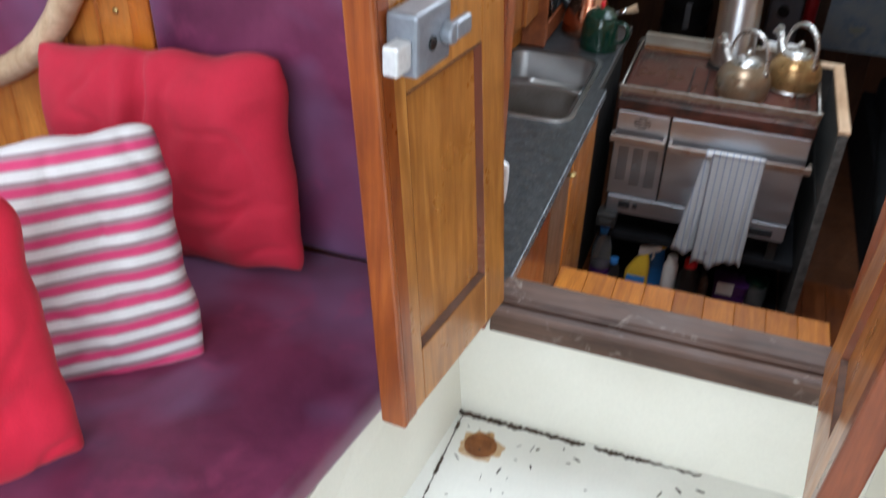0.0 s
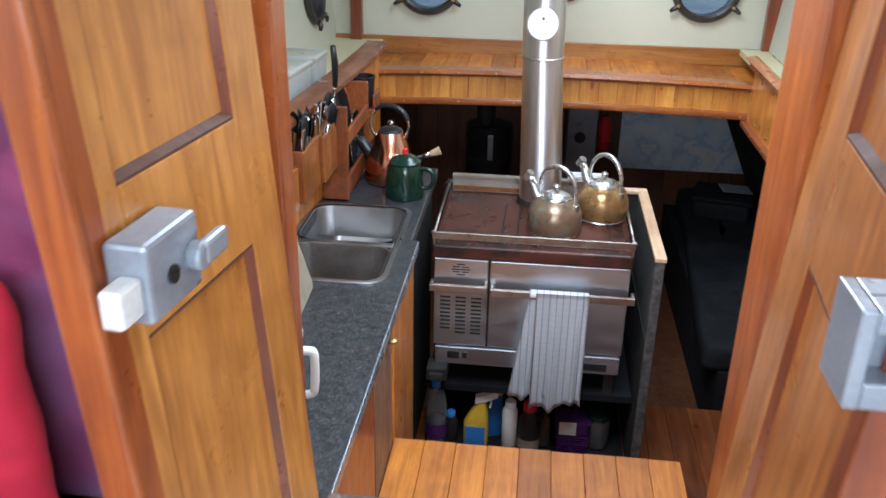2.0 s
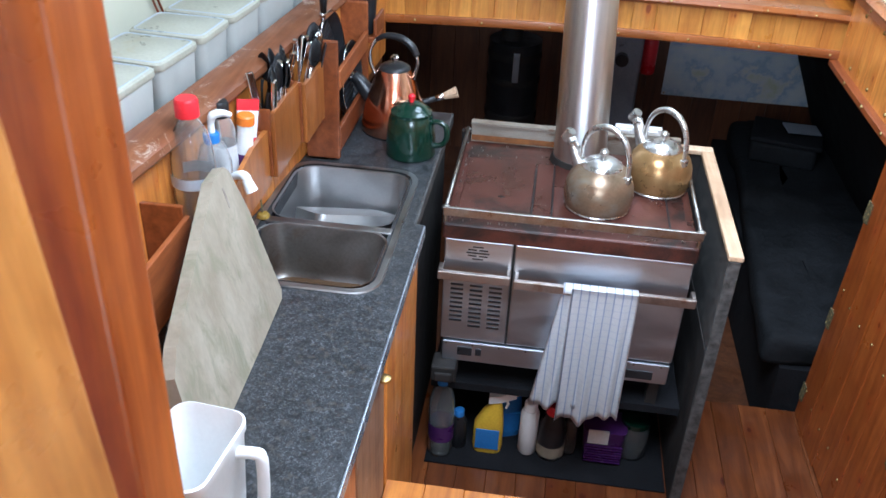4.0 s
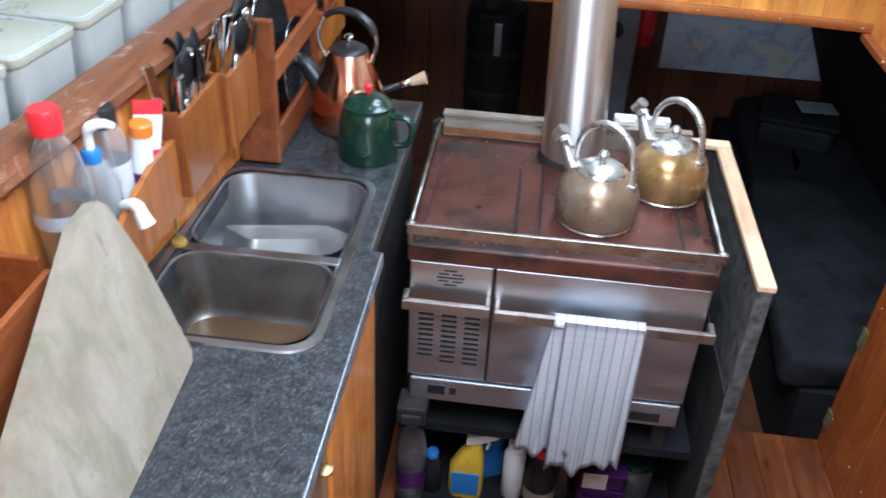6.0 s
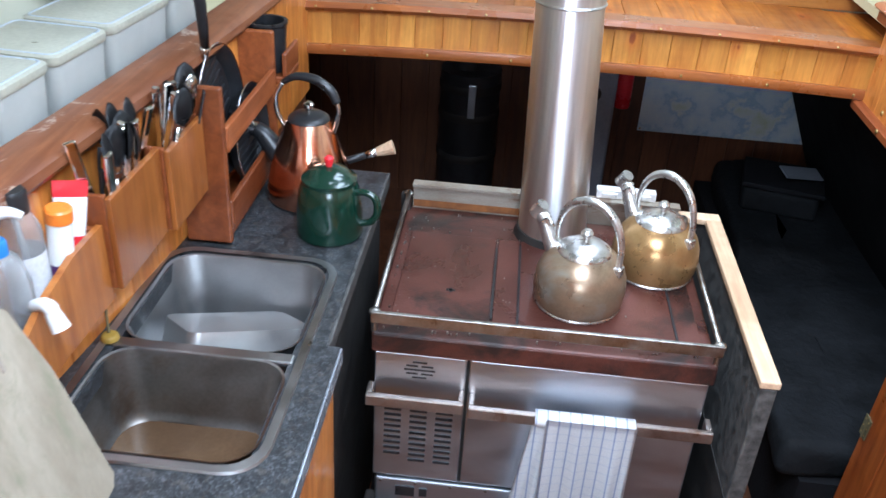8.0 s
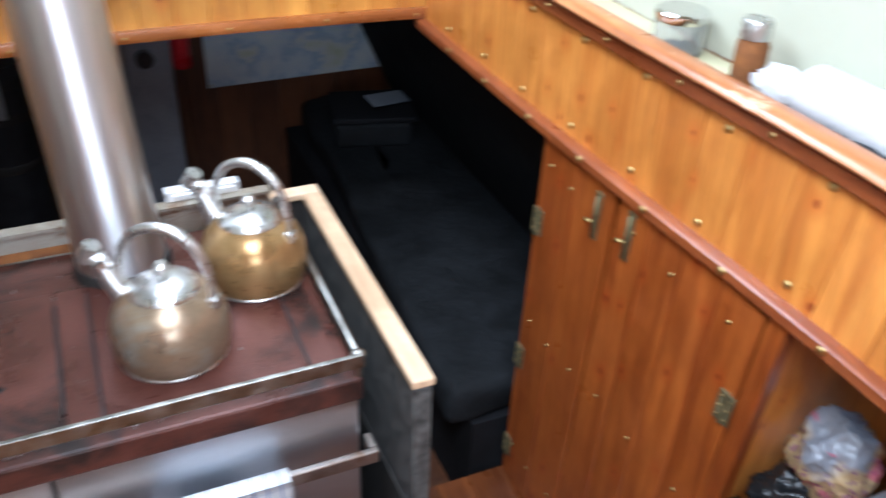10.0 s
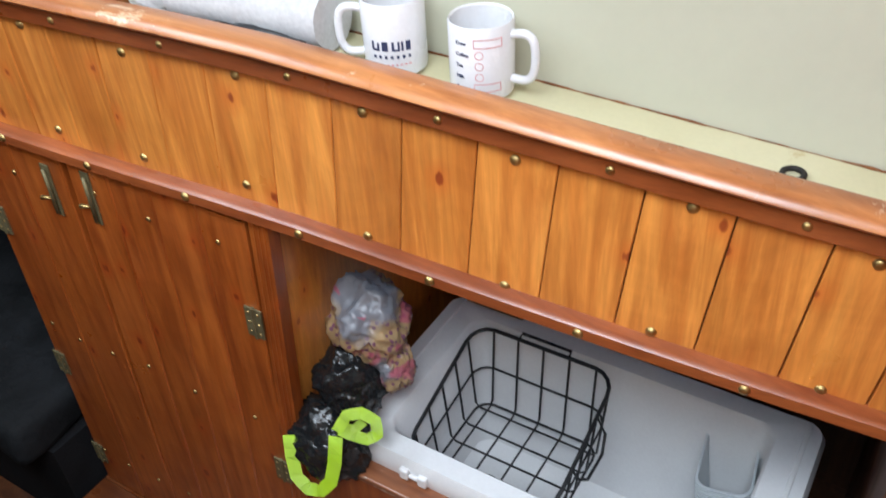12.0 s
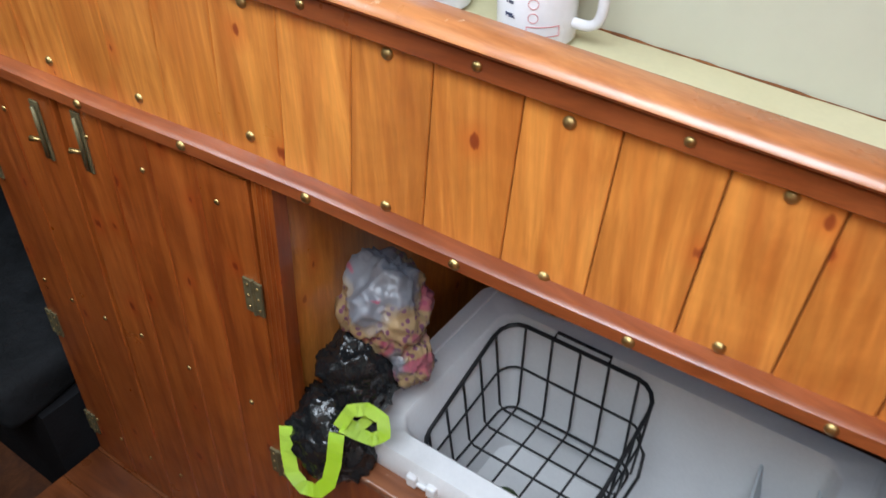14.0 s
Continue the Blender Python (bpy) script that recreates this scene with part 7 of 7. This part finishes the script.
roll = thing("paper_roll", (0, 0, 0), "white paper roll in a crumpled plastic wrapper", "paper roll")
bm = B()
y0, y1, n = 1.575, 1.815, 18
loops = []
for i in range(n + 1):
    y = y0 + (y1 - y0) * i / n
    r = 0.040 * (1 - 0.25 * (i == n) - 0.06 * (i == 0))
    loops.append([(right_x(y) + 0.076 + (r + 0.003 * noise.noise(Vector((y * 20, a, 1)))) * math.cos(2 * math.pi * a / 20), y, SH + sheer(y) + 0.041 + (r + 0.003 * noise.noise(Vector((y * 20, a, 5)))) * math.sin(2 * math.pi * a / 20)) for a in range(20)])
loft(bm, loops)
part("roll", bm, PAPER, roll, smooth="auto")
bm = B()
crumpled(bm, 0.038, (0.6, 1.4, 0.7), 22.0, 0.4, 4)
bmesh.ops.translate(bm, verts=bm.verts, vec=(right_x(1.85) + 0.07, 1.845, SH + 0.026))
part("wrapper_end", bm, PAPER, roll, smooth="auto")
bm = B()
crumpled(bm, 0.03, (0.35, 2.6, 0.35), 29.0, 0.35, 4)
bmesh.ops.translate(bm, verts=bm.verts, vec=(right_x(1.65) + 0.030, 1.66, SH + 0.016))
part("dark_sleeve", bm, BLACK, roll, smooth="auto")
bottle("spice_jar", (right_x(1.93) + 0.085, 1.935, SH), ((0.022, 0), (0.024, 0.004), (0.024, 0.062), (0.020, 0.070), (0.020, 0.074)), RUST, ((0.0225, 0.073), (0.0225, 0.098), (0.020, 0.101)), WORNCHROME, "small jar of brown spice with a pale metal cap", "jar")
jar = thing("glass_jar", (right_x(2.08) + 0.075, 2.085, SH), "low glass jar with a shiny steel lid on the side shelf", "jar")
bm = B()
lathe(bm, ((0.038, 0), (0.042, 0.004), (0.042, 0.050), (0.039, 0.055), (0.036, 0.055), (0.038, 0.048), (0.038, 0.006), (0.001, 0.005)), 32)
part("glass", bm, MILKY, jar, smooth="auto")
bm = B()
lathe(bm, ((0.042, 0.054), (0.043, 0.056), (0.043, 0.067), (0.040, 0.070), (0.012, 0.071)), 32)
part("lid", bm, CHROME, jar, smooth="auto")
ring = thing("ring_eye", (right_x(1.04) + 0.072, 1.04, SH + sheer(1.04)), "dark metal ring set in the shelf", "ring")
bm = B()
tube(bm, arc((0, 0, 0.004), 0.011, 0, 360, 18, "xy")[:-1], 0.0032, 8, True)
part("ring", bm, SOOT, ring, smooth=True)

# ---- things: dark fore cabin ----
se = thing("settee", (0, 0, 0), "dark upholstered settee along the hull", "settee")
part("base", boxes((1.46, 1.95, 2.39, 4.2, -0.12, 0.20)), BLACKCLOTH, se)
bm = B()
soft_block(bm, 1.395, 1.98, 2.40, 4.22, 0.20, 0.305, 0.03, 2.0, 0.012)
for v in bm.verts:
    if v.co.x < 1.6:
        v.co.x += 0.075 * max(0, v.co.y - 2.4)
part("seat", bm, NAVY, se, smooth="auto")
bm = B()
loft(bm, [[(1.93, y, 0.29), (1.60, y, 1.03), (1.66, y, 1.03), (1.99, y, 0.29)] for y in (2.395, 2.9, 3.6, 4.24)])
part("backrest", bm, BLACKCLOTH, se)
bxx = thing("dark_case", pose(1.70, 3.82, 0.307, 0, 0, -14), "dark grey zip case on the settee", "case")
bm = B()
soft_block(bm, -0.14, 0.14, -0.12, 0.12, 0.0, 0.10, 0.02, 9.0, 0.004, 4)
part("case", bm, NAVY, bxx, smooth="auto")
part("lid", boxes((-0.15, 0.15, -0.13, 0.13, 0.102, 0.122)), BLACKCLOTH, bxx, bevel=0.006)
mg = thing("folded_paper", pose(1.74, 3.76, 0.47, 24, 12, 30), "folded grey paper leaning on the dark case", "paper")
part("sheet", boxes((-0.10, 0.10, -0.03, 0.03, -0.003, 0.003)), LOCKGREY, mg, bevel=0.001)
chart = thing("wall_chart", (1.60, 4.252, 0.57), "faded blue sea chart pinned on the dark bulkhead", "chart")
part("sheet", boxes((-0.42, 0.46, -0.003, 0.0, -0.18, 0.24)), CHART, chart)
for x, z in ((-0.41, 0.23), (0.45, 0.23), (-0.41, -0.17), (0.45, -0.17)):
    part("pin", boxes((x - 0.004, x + 0.004, -0.006, -0.003, z - 0.004, z + 0.004)), BRASS, chart, bevel=0.001)
hl = thing("cabin_heater", (0.45, 4.12, -0.12), "black cabin heater with steel bands in the fore cabin", "heater")
bm = B()
cyl(bm, (0, 0, 0), (0, 0, 0.77), 0.125, 0.125, 32)
part("drum", bm, BLACKMETAL, hl, smooth="auto")
for z in (0.39, 0.57, 0.69):
    bm = B()
    lathe(bm, ((0.126, z), (0.128, z + 0.004), (0.128, z + 0.03), (0.126, z + 0.034)), 32, close=False)
    part("band", bm, SOOT, hl, smooth="auto")
part("front_plate", boxes((0.0, 0.03, -0.137, -0.122, 0.60, 0.74)), STEEL, hl, bevel=0.003)
bm = B()
cyl(bm, (-0.02, 0, 0.77), (-0.02, 0, 1.27), 0.05, 0.05, 24)
part("pipe", bm, SOOT, hl, smooth="auto")
fr = thing("grey_locker", (0.96, 4.08, -0.12), "pale grey tall locker with a dark knob", "locker")
part("body", boxes((-0.09, 0.07, -0.12, 0.12, 0, 1.0)), LOCKGREY, fr, bevel=0.01)
bm = B()
cyl(bm, (-0.02, -0.12, 0.77), (-0.02, -0.15, 0.77), 0.03)
part("knob", bm, BLACK, fr)
fe = thing("fire_extinguisher", (1.085, 4.17, 0.52), "small orange-red fire extinguisher on the bulkhead", "fire extinguisher")
bm = B()
lathe(bm, ((0.03, 0), (0.034, 0.01), (0.034, 0.15), (0.025, 0.18), (0.012, 0.19)), 24)
part("cylinder", bm, REDPLASTIC, fe, smooth="auto")
bm = B()
cyl(bm, (0, 0, 0.19), (0, 0, 0.215), 0.014)
box(bm, -0.012, 0.012, -0.05, 0.02, 0.21, 0.225)
part("valve", bm, BLACK, fe)
part("bracket", boxes((-0.03, 0.03, 0.03, 0.095, 0.10, 0.13)), BLACK, fe)

# ---- boards and screws of the walls, floors and shelves ----
PW = 0.0925
me_up = plank_mesh(PW, 0.012, 0.262, PINE, 0.0013, 0.00008)
y = 1.313 + 17 * PW
k = 0
while y > 0.62:
    tilt = Matrix.Rotation(0.10 if y < 1.9 else 0.05, 4, "Y")
    piece("plank", me_up, wall_stbd, stbd_pose(y, 1.151 + sheer(y), 0.006) @ tilt @ Matrix.Translation((0, 0, -0.131)))
    if k % 2 == 1:
        for z in (0.088, -0.096 if y < 1.6 else -0.080):
            piece("screw", SCREW, wall_stbd, stbd_pose(y, 1.151 + sheer(y)) @ tilt @ Matrix.Translation((0.004 * math.sin(k + z * 90), 0, z + 0.003 * math.cos(k * 2))) @ Matrix.Rotation(math.pi / 2, 4, "X"))
    y -= PW
    k += 1
for i in range(11):
    y = 0.815 + 0.191 * i
    piece("screw", SCREW_BAND, rail_band, stbd_pose(y, 1.268 + sheer(y), -0.0135) @ Matrix.Rotation(math.pi / 2, 4, "X"))
    piece("screw", SCREW, rail_low, stbd_pose(y + 0.02, 1.040 + sheer(y), -0.022) @ Matrix.Rotation(math.pi / 2, 4, "X"))

me_left = plank_mesh(0.098, 0.012, 0.322, PINE)
y = 2.95 - 0.049
while y > 0.62:
    slope = (left_x(y + 0.02) - left_x(y - 0.02)) / 0.04
    piece("plank", me_left, wall_port, Matrix.Translation((left_x(y) - 0.006, y, 0.944)) @ Matrix.Rotation(math.pi / 2 - math.atan(slope), 4, "Z"))
    y -= 0.098

me_beam = plank_mesh(0.0755, 0.012, 0.100, PINE_BEAM)
for i in range(20):
    x = 0.04 + 0.0755 * (i + 0.5)
    piece("plank", me_beam, wall_beam, Matrix.Translation((x, 2.955, 1.074 + camber(x))))
    if i % 2 == 0:
        piece("screw", SCREW_SMALL, beam_rail, Matrix.Translation((x, 2.925, 1.184 + camber(x))) @ Matrix.Rotation(math.pi / 2, 4, "X"))
    if i % 3 == 1:
        piece("screw", SCREW_SMALL, beam_low, Matrix.Translation((x, 2.932, 1.064 + camber(x))) @ Matrix.Rotation(math.pi / 2, 4, "X"))
me_shelf = plank_mesh(0.0995, 0.012, 0.35, PINE_Y)
for i in range(20):
    x = -0.2 + 0.1 * (i + 0.5)
    piece("plank", me_shelf, shelf_fwd, Matrix.Translation((x, 2.965, 1.180 + camber(max(0.04, min(1.54, x))))) @ Matrix.Rotation(-math.pi / 2, 4, "X"))

me_floor = plank_mesh(0.088, 0.014, 1.77, FLOORING)
for i in range(22):
    piece("plank", me_floor, floor, Matrix.Translation((0.30 + 0.088 * (i + 0.5), 0.60, 0.037)) @ Matrix.Rotation(-math.pi / 2, 4, "X"))

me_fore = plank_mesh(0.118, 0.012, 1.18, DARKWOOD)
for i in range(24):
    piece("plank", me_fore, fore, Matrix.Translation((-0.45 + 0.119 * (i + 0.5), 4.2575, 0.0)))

bulk = bpy.data.objects["wall_bulkhead"]
me_bulk = plank_mesh(0.0845, 0.016, 1.4, ORANGE, 0.005)
for i in range(14):
    x = 1.034 + 0.0865 * (i + 0.5)
    piece("plank", me_bulk, bulk, Matrix.Translation((x, 0.482, 1.05)))
    for z in (1.142, 1.372, 1.60):
        piece("screw", SCREW, bulk, Matrix.Translation((x + 0.012 * math.sin(i * 5), 0.474, z)) @ Matrix.Rotation(math.pi / 2, 4, "X"))
me_bulkp = plank_mesh(0.0865, 0.016, 1.4, PINE, 0.004)
for i in range(8):
    x = -0.338 - 0.0865 * (i + 0.5)
    piece("plank", me_bulkp, bulk, Matrix.Translation((x, 0.482, 1.05)))
    for z in (1.32, 1.48, 1.70):
        piece("screw", SCREW, bulk, Matrix.Translation((x, 0.474, z + 0.02 * math.sin(i * 3))) @ Matrix.Rotation(math.pi / 2, 4, "X"))
